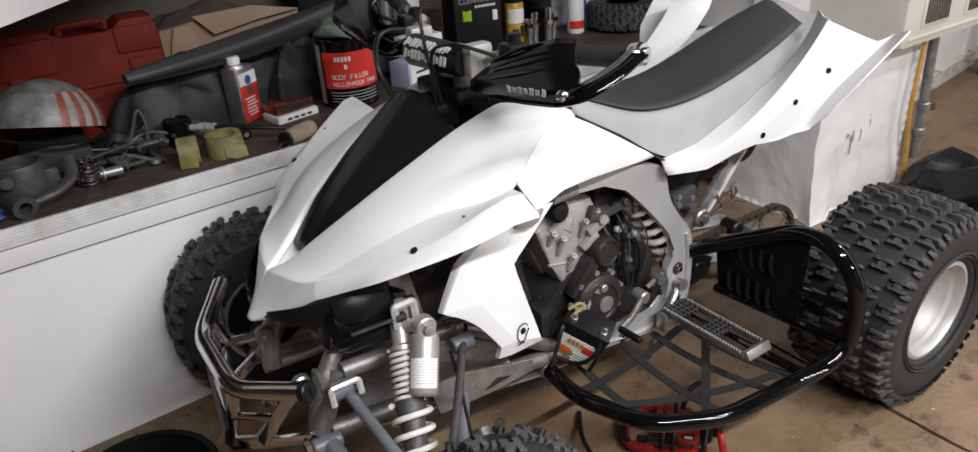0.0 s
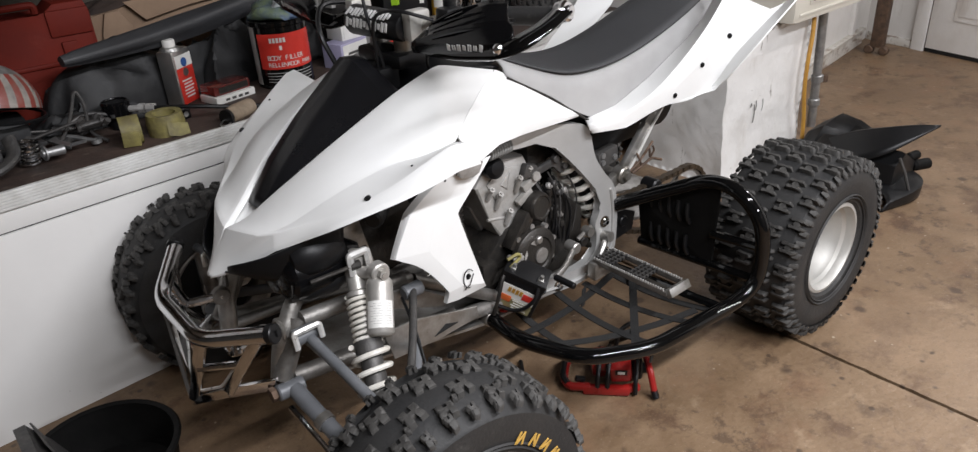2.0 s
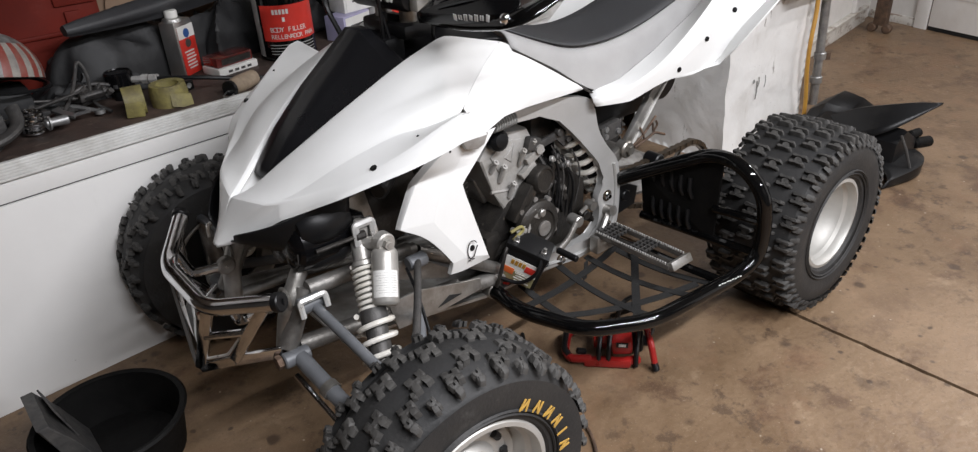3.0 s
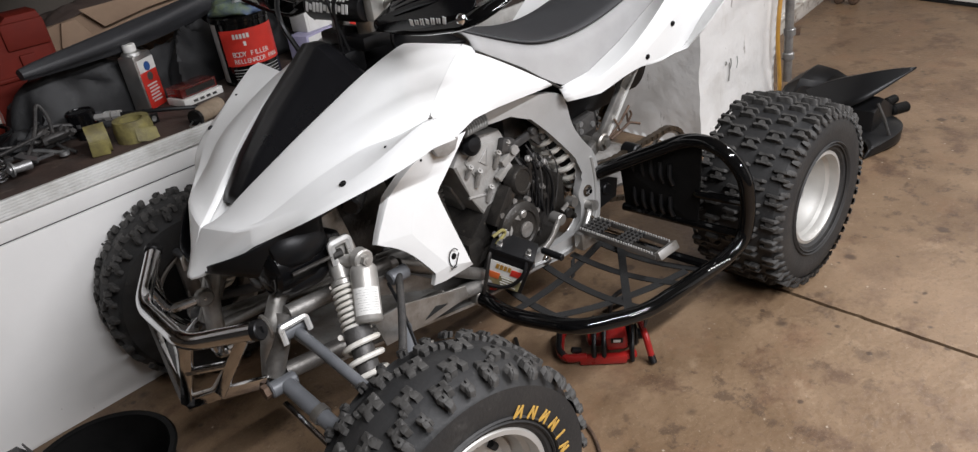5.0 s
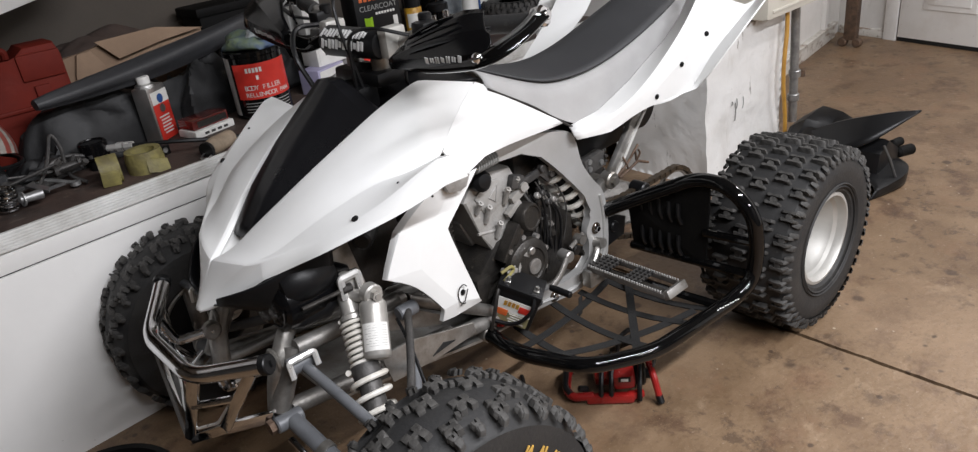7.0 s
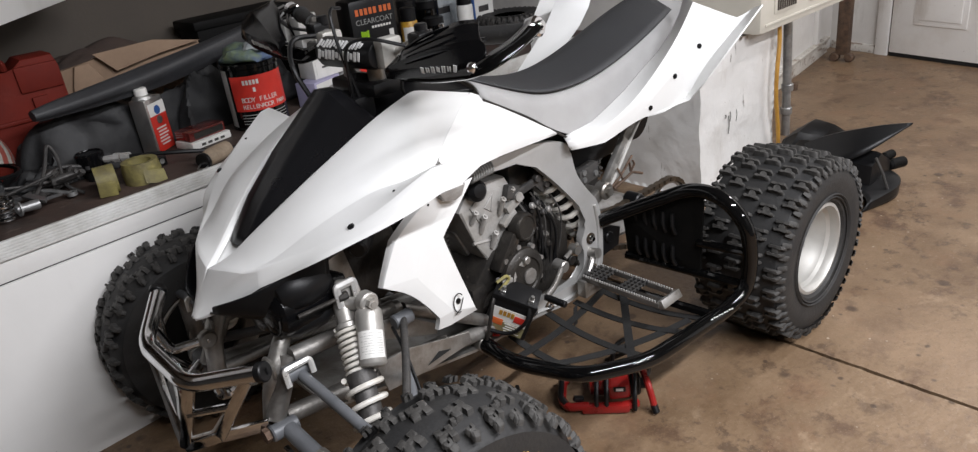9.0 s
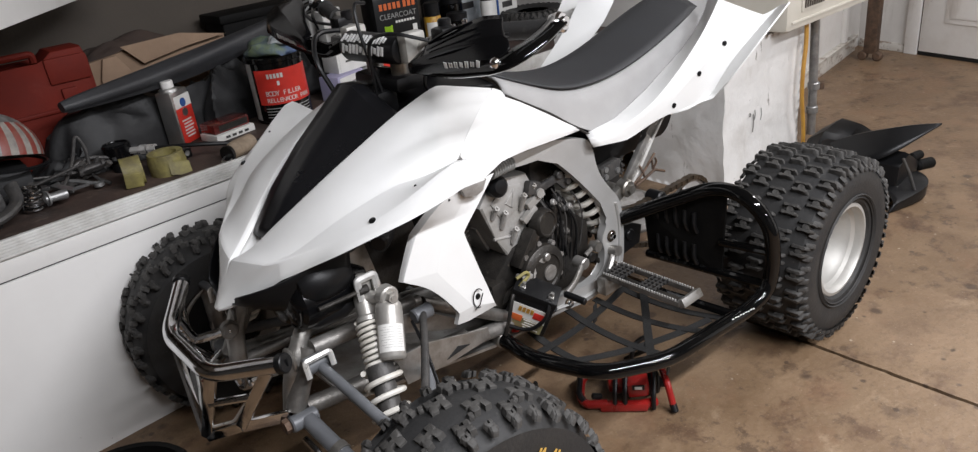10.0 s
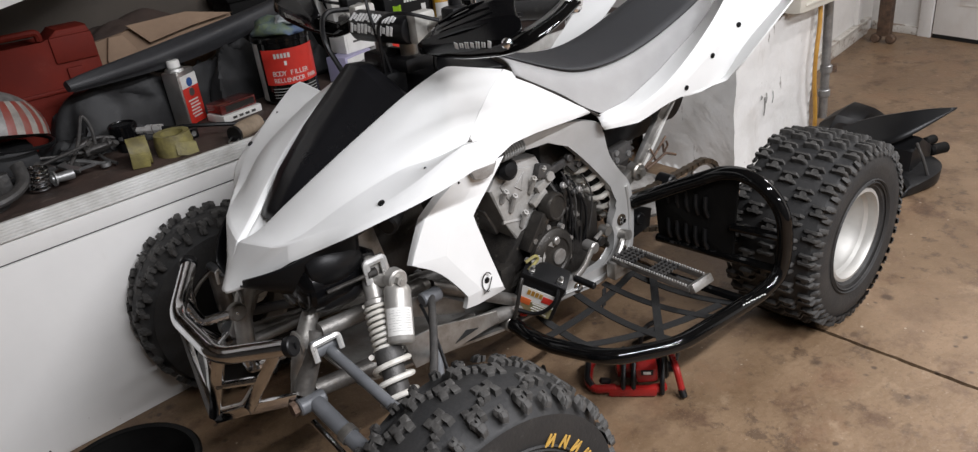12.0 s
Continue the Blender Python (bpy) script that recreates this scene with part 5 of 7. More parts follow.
eng("head_bracket", lambda b: (box(b, (-.02, -.118, .530), (.06, .02, .022), pose(0, 0, 0, 0, -24, 0), bevel=.004), box(b, (-.045, -.122, .500), (.05, .016, .016), pose(0, 0, 0, 0, -30, 0), bevel=.003), cyl(b, (-.012, -.11, .545), (-.012, -.135, .545), .012, n=10)), "head_alu")
eng("spark_plug_cap", lambda b: revolve(b, [(.020, 0), (.025, .01), (.025, .03), (.016, .04), (.0, .042)], (-.135, -.105, .600), (-.1, -1, .2), 18), "black_plastic")
eng("flywheel_cover", lambda b: revolve(b, [(.064, 0), (.068, .006), (.066, .018), (.056, .026), (.046, .028), (.043, .024), (.0, .024)], (-.045, -.140, .358), (0, -1, 0), 40), "case_dark", "dark worn round engine cover")
eng("cover_boss", lambda b: revolve(b, [(.020, 0), (.020, .005), (.016, .007), (.0, .006)], (-.033, -.163, .351), (0, -1, 0), 24), "cast_alu")
for x, z, sx, sz, a in ((-.055, .398, .030, .020, 35), (-.100, .372, .045, .020, -10), (-.092, .352, .020, .016, 20), (-.070, .330, .016, .012, 50)):
    eng("scraped_rib", lambda b: (box(b, (x, -.163, z), (sx, .006, sz), pose(0, 0, 0, 0, a, 0), bevel=.0028), box(b, (x + .008, -.1645, z - .004), (sx * .5, .006, sz * .7), pose(0, 0, 0, 0, a + 30, 0), bevel=.0026)), "head_alu", "chipped bare alloy rib")
eng("cover_bolt_large", lambda b: (cyl(b, (-.045, -.162, .400), (-.045, -.176, .400), .010, n=12, rim=.002)), "raw_alu")
eng("starter_cover", lambda b: (revolve(b, [(.035, 0), (.037, .006), (.036, .026), (.031, .033), (.028, .033), (.026, .030), (.0, .030)], (-.018, -.122, .468), (.1, -1, .1), 30), box(b, (-.058, -.135, .438), (.03, .03, .05), pose(0, 0, 0, 0, 30, 0), bevel=.01)), "case_dark", "dark brown round starter cover")
eng("cover_bridge", lambda b: (box(b, (-.082, -.132, .428), (.016, .035, .10), pose(0, 0, 0, 0, 38, 0), bevel=.006), box(b, (-.064, -.134, .425), (.008, .035, .09), pose(0, 0, 0, 0, 38, 0), bevel=.003)), "case_dark")
for k in range(9):
    a = k * 2 * math.pi / 9 + .2
    eng("cover_bolt", lambda b: cyl(b, (-.045 + .071 * math.cos(a), -.138, .358 + .071 * math.sin(a)), (-.045 + .071 * math.cos(a), -.152, .358 + .071 * math.sin(a)), .0070, n=8), "cast_alu")
eng("front_block", lambda b: (box(b, (-.165, -.09, .33), (.05, .08, .08), bevel=.015), cyl(b, (-.17, -.11, .30), (-.12, -.14, .335), .014, n=10)), "case_dark")
eng("radiator", lambda b: (box(b, (-.255, 0, .52), (.045, .24, .24), pose(0, 0, 0, 0, -14, 0), bevel=.006), [box(b, (-.230, 0, .43 + k * .012), (.012, .235, .004), pose(0, 0, 0, 0, -14, 0)) for k in range(15)]), "case_dark")
eng("exhaust_header", lambda b: tube(b, bend([(-.16, .02, .50), (-.25, .04, .44), (-.22, .13, .36), (0, .165, .40), (.25, .17, .52)], .08), .021, 12), "rust_steel")
eng("carburettor", lambda b: (box(b, (.055, -.03, .575), (.09, .10, .07), bevel=.015), cyl(b, (.06, -.04, .575), (.16, -.03, .59), .028, n=16)), "graphite")
eng("throttle_bracket", lambda b: (box(b, (.030, -.125, .557), (.085, .010, .020), pose(0, 0, 0, 0, -8, 0), bevel=.004), box(b, (.066, -.125, .552), (.055, .012, .030), pose(0, 0, 0, 0, 46, 0), bevel=.005), cyl(b, (.052, -.125, .570), (.052, -.140, .570), .010, n=12, rim=.002), cyl(b, (.080, -.125, .545), (.080, -.140, .545), .008, n=8), box(b, (-.025, -.12, .560), (.04, .02, .034), pose(0, 0, 0, 0, 20, 0), bevel=.006)), "graphite", "dull dark throttle bracket")
eng("chain_case", lambda b: (box(b, (.12, -.085, .325), (.08, .05, .10), bevel=.02), cyl(b, (.150, -.10, .305), (.150, -.140, .305), .014, n=14, rim=.003), cyl(b, (.180, -.11, .285), (.180, -.145, .285), .013, n=14, rim=.003)), "case_dark")


def ribs(b):
    p, q = Vector((-.182, -.160, .660)), Vector((-.095, -.150, .658))
    d = (q - p).normalized()
    prof = []
    for k in range(9):
        prof += [(.0135, k * .008), (.0175, k * .008 + .0025), (.0175, k * .008 + .005), (.0135, k * .008 + .0075)]
    revolve(b, prof, p, d, 16)


qpart("ribbed_cable_boot", ribs, "rubber_grey", "grey ribbed rubber boot")
for k, (pts, r) in enumerate((
    ([(.03, -.13, .49), (.045, -.12, .42), (.06, -.12, .36), (.05, -.12, .28)], .005),
    ([(.04, -.12, .52), (.055, -.13, .47), (.05, -.13, .42), (.075, -.12, .34)], .0035),
    ([(.16, -.10, .40), (.12, -.11, .38), (.10, -.11, .33), (.10, -.1, .28)], .005),
    ([(-.14, -.16, .36), (-.165, -.17, .345), (-.185, -.175, .30), (-.19, -.16, .25)], .005),
)):
    qpart("hose", lambda b: tube(b, bend(pts, .05), r, 8), "black_plastic" if k % 3 else "case_dark")
rnd = random.Random(8)
for k in range(9):
    x0, z0 = .02 + .012 * k, .53 - .012 * (k % 4)
    pts = [(x0 - .02, -.105 - .004 * (k % 3), z0), (x0 + .02 * rnd.random(), -.128 - .006 * rnd.random(), z0 - .07), (x0 + .03 * rnd.random() - .01, -.122 - .008 * rnd.random(), z0 - .13), (x0 + .01, -.11, z0 - .20 - .03 * rnd.random())]
    qpart("wire", lambda b: tube(b, bend(pts, .04), .0022 + .0016 * (k % 3 == 0), 7), "black_plastic" if k % 4 else "graphite")
for k in range(7):
    x, z = .035 + .018 * (k % 4), .500 - .030 * (k // 2)
    qpart("clamp", lambda b: (cyl(b, (x, -.118, z), (x + .004, -.128, z + .002), .0085, n=12, rim=.002), cyl(b, (x + .004, -.127, z), (x + .005, -.132, z), .004, n=6)), "graphite" if k % 3 else "cast_alu")
qpart("wire_clip", lambda b: tube(b, bend([(-.145, -.168, .385), (-.115, -.172, .392), (-.105, -.17, .378), (-.14, -.17, .362)], .01), .004, 8), "tape_yellow", "yellowish wire loop")
for x, z, sx, sz, a in ((.042, .480, .026, .018, 20), (.055, .440, .020, .018, 40), (.085, .380, .018, .018, 0)):
    qpart("bracket", lambda b: box(b, (x, -.115, z), (sx, .02, sz), pose(0, 0, 0, 0, a, 0), bevel=.004), "case_dark")
# rear shock
qpart("rear_spring", lambda b: coil(b, (.105, -.098, .575), (.262, -.092, .345), .043, .0078, 7.0), "white_coil", "white rear coil spring")
qpart("rear_shock_body", lambda b: cyl(b, (.095, -.096, .59), (.283, -.089, .315), .027, .025, n=18), "black_plastic")

# gear lever
lever = new("gear_lever")
lever.parent = quad
tagged(lever, "polished alloy gear lever with rubber toe peg")
qpart("arm", lambda b: tube(b, bend([(.060, -.186, .340), (.038, -.196, .334), (.014, -.200, .312), (-.022, -.202, .298)], .02), 0.0075, 10, flat=1.3), "raw_alu", parent=lever)
qpart("clamp", lambda b: cyl(b, (.062, -.160, .341), (.062, -.196, .341), .0155, n=16, rim=.003), "raw_alu", parent=lever)
qpart("toe_peg", lambda b: cyl(b, (-.024, -.202, .300), (-.018, -.262, .296), .0085, n=14, rim=.002), "black_plastic", parent=lever)
qpart("linkage", lambda b: (tube(b, [(.10, -.16, .34), (.15, -.16, .36)], .006, 8), cyl(b, (.135, -.15, .352), (.135, -.175, .352), .013, n=12)), "raw_alu")

# ---- swing arm, chain and rear sprocket ----
for s in (-1, 1):
    qpart("swing_arm", lambda b: tube(b, [(.235, s * .10, .315), (.635, s * .085, .248)], [.030, .036], 10, flat=.6), "cast_alu")
qpart("sprocket", lambda b: (revolve(b, [(.088, -.003), (.098, -.003), (.098, .003), (.088, .003)], (.635, -.095, .250), (0, 1, 0), 48, cap=False), [box(b, (.635 + .05 * math.cos(a), -.095, .250 + .05 * math.sin(a)), (.09, .006, .014), Matrix.Rotation(-a, 4, "Y")) for a in [k * math.pi / 2 + .5 for k in range(4)]]), "raw_alu", "worn alloy rear sprocket")


def chain(b):
    P = []
    for k in range(25):
        a = math.radians(100 - k * 200 / 24)
        P.append(Vector((.635 + .103 * math.cos(a), -.095, .250 + .103 * math.sin(a))))
    top = [Vector((.24, -.095, .352)).lerp(P[0], k / 28) for k in range(28)]
    low = [P[-1].lerp(Vector((.24, -.095, .285)), k / 28) for k in range(1, 29)]
    line = top + P + low
    for i, (p, q) in enumerate(zip(line, line[1:])):
        d = (q - p).normalized()
        w = .008 if i % 2 else .011
        c = (p + q) / 2
        box(b, c, ((q - p).length * 1.05, w * 2, .013), d.to_track_quat("X", "Z").to_matrix().to_4x4(), bevel=.0)


qpart("chain", chain, "chain_steel", "rusty drive chain")
qpart("chain_roller", lambda b: cyl(b, (.468, -.075, .352), (.468, -.125, .352), .022, n=18, rim=.004), "black_plastic")
qpart("pivot_plate", lambda b: (prism(b, [(.235, .36), (.30, .35), (.34, .33), (.33, .28), (.25, .27)], -.150, -.140, bevel=.003), cyl(b, (.285, -.145, .322), (.285, -.158, .322), .016, n=18, rim=.003)), "black_plastic")

# ---- nerf bars with nets, heel guards and foot pegs ----
for s in (-1, 1):
    nerf = new("nerf_bar")
    nerf.parent = quad
    tagged(nerf, "gloss black tubular nerf bar with webbing net")
    LOOP = [(-.182, .115, .230), (-.197, .250, .227), (-.136, .408, .224), (-.004, .487, .224), (.270, .513, .226), (.345, .525, .250), (.355, .530, .33), (.352, .520, .425), (.345, .455, .487), (.345, .375, .490), (.30, .24, .425), (.25, .155, .385)]
    qpart("loop", lambda b: tube(b, bend([(x, s * y, z) for x, y, z in LOOP], .05, 6), .0185, 16), "gloss_black", parent=nerf)
    qpart("mount_sleeve", lambda b: cyl(b, (-.183, s * .100, .231), (-.186, s * .150, .229), .0215, n=18, rim=.002), "raw_alu", parent=nerf)
    qpart("cross_bar", lambda b: tube(b, [(.345, s * .165, .245), (.350, s * .52, .262)], .012, 10), "gloss_black", parent=nerf)
    qpart("cross_bar", lambda b: tube(b, [(.345, s * .39, .345), (.352, s * .525, .352)], .011, 10), "gloss_black", parent=nerf)
    qpart("cross_bar", lambda b: tube(b, [(.225, s * .16, .215), (.245, s * .51, .222)], .011, 10), "gloss_black", parent=nerf)

    def heel(b):
        V = [(.345, s * .17, .245), (.345, s * .395, .25), (.345, s * .405, .47), (.345, s * .365, .478), (.325, s * .17, .385)]
        a = [b.verts.new(p) for p in V]
        c = [b.verts.new((x + .006, y, z)) for x, y, z in V]
        n = len(V)
        b.faces.new(a), b.faces.new(c[::-1])
        for i in range(n):
            b.faces.new((a[i], c[i], c[(i + 1) % n], a[(i + 1) % n]))

    hg = qpart("heel_guard", heel, "matt_black", "black plate heel guard with louvres", nerf)
    for row, z in enumerate((.285, .375)):
        for k in range(5):
            qpart("louvre", lambda b: tube(b, bend([(.340, s * (.215 + k * .028), z - .02), (.331, s * (.211 + k * .028), z), (.338, s * (.207 + k * .028), z + .035)], .01), .006, 8), "black_plastic", parent=nerf)

    def strap(b, p, q, w=.020, sag=.02):
        p, q = Vector(p), Vector(q)
        side = (q - p).cross(Vector((0, 0, 1))).normalized() * w / 2
        N = 8
        rows = []
        for k in range(N + 1):
            f = k / N
            c = p.lerp(q, f) - Vector((0, 0, sag * 4 * f * (1 - f)))
            rows.append((b.verts.new(c + side), b.verts.new(c - side), b.verts.new(c - side - Vector((0, 0, .003))), b.verts.new(c + side - Vector((0, 0, .003)))))
        for r0, r1 in zip(rows, rows[1:]):
            for i in range(4):
                b.faces.new((r0[i], r0[(i + 1) % 4], r1[(i + 1) % 4], r1[i]))

    for p, q in (((-.190, .240, .226), (.205, .188, .206)), ((-.165, .305, .224), (.205, .455, .214)), ((.235, .232, .210), (-.035, .468, .222)), ((-.104, .150, .214), (-.110, .422, .222)), ((.032, .146, .208), (.014, .480, .222)), ((.118, .165, .206), (.152, .500, .222)), ((.205, .170, .206), (.232, .508, .222))):
        qpart("net_strap", lambda b: strap(b, (p[0], s * p[1], p[2]), (q[0], s * q[1], q[2])), "strap", parent=nerf)
    for p in ((.135, .47, .195), (.09, .19, .185), (.02, .47, .195)):
        qpart("strap_end", lambda b: box(b, (p[0], s * p[1], p[2]), (.026, .004, .05), pose(0, 0, 0, 0, 12, 25), bevel=.001), "strap", parent=nerf)

    peg = new("foot_peg")
    peg.parent = quad
    tagged(peg, "chrome serrated foot peg")
    x0, x1, y0, y1, z = .124, .194, .192, .425, .288
    for xx in (x0, x1):
        def rail(b):
            box(b, (xx, s * (y0 + y1) / 2, z - .008), (.003, y1 - y0, .013), bevel=.0008)
        qpart("peg_rail", rail, "dirty_alu", parent=peg)

        def teeth(b):
            for k in range(30):
                yy = y0 + .005 + k * (y1 - y0 - .008) / 30
                box(b, (xx, s * yy, z + .0015), (.0036, .0040, .006), bevel=.001)
        qpart("serrated_edge", teeth, "bright_steel", parent=peg)
    qpart("end_plate", lambda b: box(b, ((x0 + x1) / 2 + .004, s * (y1 + .004), z - .006), (x1 - x0 + .004, .017, .022), pose(0, 0, 0, s * 30, 0, 0), bevel=.003), "raw_alu", parent=peg)
    for yy in (.20, .215, .23, .245, .305, .318, .331, .344):
        qpart("cross_rib", lambda b: box(b, ((x0 + x1) / 2, s * yy, z - .001), (x1 - x0, .0020, .009)), "graphite", parent=peg)
    for xx in (.134, .147, .160, .173, .186):
        for ya, yb in ((.192, .252), (.298, .350)):
            qpart("grid_bar", lambda b: box(b, (xx, s * (ya + yb) / 2, z), (.0018, yb - ya, .006)), "graphite", parent=peg)
    qpart("mount", lambda b: (tube(b, bend([(.215, s * .16, .315), (.18, s * .18, .30), (.13, s * .185, .24)], .02), .008, 8), box(b, (.158, s * .195, z - .035), (.09, .03, .05), bevel=.008), cyl(b, (.20, s * .155, .312), (.20, s * .185, .318), .014, n=14)), "raw_alu", parent=peg)
    qpart("underside", lambda b: box(b, ((x0 + x1) / 2, s * .30, z - .024), (.022, .20, .012), bevel=.004), "case_dark", parent=peg)
qpart("maker_mark", lambda b: [box(b, (.200 + k * .0085, -.5206 - k * .0015, .2405 + .0012 * (k % 2)), (.0052, .0024, .0012), pose(0, 0, 0, 30, 0, -10)) for k in range(9)], "white_ink", "white maker's lettering as bars")

# ---- handlebar ----
bar = new("handlebar")
bar.parent = quad
tagged(bar, "black handlebar with hand guards and cross pad")
qpart("tube", lambda b: tube(b, bend([(-.188, .392, .982), (-.235, .24, .975), (-.275, .13, .955), (-.290, .085, .925), (-.290, -.085, .925), (-.275, -.13, .955), (-.235, -.24, .975), (-.188, -.392, .982)], .035), .0125, 12), "raw_alu", parent=bar)
pad = qpart("cross_pad", lambda b: revolve(b, [(.016, 0), (.026, .004), (.029, .012), (.031, .150), (.027, .158), (.016, .162)], (-.306, -.092, .945), (-.16, 1, .02), 24), "black_plastic", "black foam cross pad", bar)
# two rows of slanted pale blocks stand for the maker's name
for row, (ang, wide) in enumerate(((.80, .0172), (.08, .0195))):
    for k in range(7):
        if (row, k) == (1, 6):
            continue
        f = .138 - k * (wide + .001) - .004 * row
        c = Vector((-.306 - .16 * f, -.092 + f, .945 + .02 * f)) + Vector((-math.cos(ang), -.16 * math.cos(ang), math.sin(ang))) * .0312
        for dy, hgt in ((-.28, .019), (.24, .012 + .006 * (k % 2))):
            qpart("pad_mark", lambda b: box(b, c + Vector((.16 * dy * wide, -dy * wide, 0)), (.0012, wide * .36, hgt), Matrix.Rotation(.16, 4, "Z") @ Matrix.Rotation(ang, 4, "Y") @ Matrix.Rotation(.22, 4, "X"), bevel=.0003), "white_ink", parent=bar)
for s in (-1, 1):
    qpart("grip", lambda b: revolve(b, [(.017, 0), (.021, .004)] + [(.0168 + .0004 * (k % 2), .008 + k * .004) for k in range(28)] + [(.0165, .125)], (-.188, s * .392, .982), (-.052, -s * .152, -.008), 16), "rubber", parent=bar)
    qpart("pad_clamp", lambda b: box(b, (-.292, s * .105, .95), (.05, .03, .06), bevel=.008), "grey_coil", parent=bar)
    qpart("riser", lambda b: cyl(b, (-.290, s * .045, .86), (-.290, s * .045, .935), .018, n=14, rim=.003), "raw_alu", parent=bar)
    GUARD = [
        [(-.347, .165, .916), (-.351, .166, .927), (-.349, .166, .936), (-.334, .160, .940)],
        [(-.332, .220, .915), (-.346, .228, .942), (-.340, .224, .959), (-.322, .200, .971)],
        [(-.329, .290, .920), (-.340, .300, .949), (-.322, .288, .978), (-.290, .250, .998)],
        [(-.329, .350, .926), (-.334, .360, .955), (-.308, .345, .989), (-.272, .305, 1.015)],
        [(-.331, .378, .936), (-.321, .392, .962), (-.296, .372, .992), (-.248, .330, 1.014)],
        [(-.328, .388, .944), (-.308, .404, .974), (-.297, .390, .987), (-.275, .352, .995)],
    ]
    hand = sheet("hand_guard", [[(x - .012 * (s > 0), s * y + .028 * (s > 0), z + .018 * (s > 0)) for x, y, z in r] for r in GUARD], "guard_black", bar, thick=.004, label="black plastic hand guard with moulded folds", crease=((2, .75), (1, .65)), crease_u=((4, .7),), pin=.8)
    # moulded ribs fan out from the inner end
    for k, (p, q) in enumerate((((-.338, .215, .962), (-.300, .318, 1.000)), ((-.345, .222, .950), (-.316, .330, .978)), ((-.322, .200, .970), (-.282, .285, 1.005)))):
        qpart("guard_rib", lambda b: tube(b, bend([(p[0], s * p[1], p[2]), ((p[0] + q[0]) / 2 - .006, s * (p[1] + q[1]) / 2, (p[2] + q[2]) / 2 + .004), (q[0], s * q[1], q[2])], .03), [.002, .003, .0035, .0035, .0035, .003, .003, .002], 6), "guard_black", parent=bar)
    qpart("guard_vent", lambda b: (tube(b, bend([(-.270, s * .322, 1.004), (-.280, s * .332, .992), (-.276, s * .343, .990), (-.262, s * .338, 1.004)], .006), .0016, 6, closed=False)), "rubber_grey", parent=bar)
    # raised maker's name as plain slanted blocks
    dg = bpy.context.evaluated_depsgraph_get()
    for k in range(7):
        y = s * (.268 + k * .0135)
        z = .9385 + .0016 * k
        hit, p, n, _ = hand.evaluated_get(dg).ray_cast(Vector((-.8, y, z + .08)), Vector((.47, 0, -.08)))
        if hit:
            turn = n.to_track_quat("-Y", "Z").to_matrix().to_4x4()
            for dx, w in (((-.0028, .0028), (.0026, .0034)) if k % 3 else ((0, .0075),)):
                qpart("guard_mark", lambda b: box(b, p + n * .0006 + turn.to_3x3() @ Vector((dx, 0, 0)), (w, .0012, .0125 - .003 * (k % 2)), turn @ Matrix.Rotation(.2, 4, "Y"), bevel=.0003), "white_ink", parent=bar)
    BAR = [(-.200, .412, .995), (-.258, .428, .981), (-.305, .424, .963), (-.322, .388, .948), (-.320, .285, .930), (-.318, .175, .922), (-.275, .150, .940)]
    qpart("guard_bar", lambda b: tube(b, bend([(x, s * y, z) for x, y, z in BAR], .035), .020, 14, flat=.45), "gloss_black", "black bent guard bar", parent=bar)
    for k in range(30):
        f = k / 29
        c = Vector((-.312, s * .418, .974)).lerp(Vector((-.216, s * .418, 1.008)), f) + Vector((0, s * .010 * math.sin(math.pi * f), 0))
        qpart("bar_rib", lambda b: box(b, c, (.0014, .007, .0045), pose(0, 0, 0, 0, -24, 0), bevel=.0005), "galv", parent=bar)
    qpart("end_cap", lambda b: (cyl(b, (-.200, s * .400, .990), (-.196, s * .424, .997), .0185, n=20, rim=.004), cyl(b, (-.196, s * .422, .997), (-.195, s * .430, .998), .009, n=12, rim=.001)), "chrome", parent=bar)
    qpart("guard_bolt", lambda b: revolve(b, [(.010, 0), (.009, .004), (.005, .007), (.0, .008)], (-.332, s * .393, .954), (-.5, s * 1, .1), 14), "chrome", parent=bar)
    qpart("lever_perch", lambda b: (box(b, (-.27, s * .185, .972), (.04, .04, .035), bevel=.008), tube(b, bend([(-.28, s * .19, .972), (-.30, s * .25, .978), (-.265, s * .36, .985)], .03), .006, 8, flat=.6), cyl(b, (-.26, s * .175, .980), (-.26, s * .175, 1.002), .013, n=16, rim=.003)), "black_plastic", parent=bar)
qpart("stem", lambda b: (cyl(b, (-.375, 0, .62), (-.295, 0, .90), .024, n=16), box(b, (-.29, 0, .875), (.07, .16, .03), bevel=.01), box(b, (-.33, 0, .84), (.05, .10, .05), bevel=.012)), "black_plastic")
sheet("dash_cover", [[(-.335, y, .80 - abs(y) * .3), (-.26, y, .855 - abs(y) * .2), (-.18, y, .862 - abs(y) * .2), (-.10, y, .845 - abs(y) * .2)] for y in (-.118, -.06, 0, .06, .118)], "black_plastic", quad, thick=.005)
qpart("fuel_cap", lambda b: revolve(b, [(.035, 0), (.038, .006), (.036, .026), (.028, .032), (0, .033)], (-.21, 0, .862), (0, 0, 1), 24), "black_plastic")
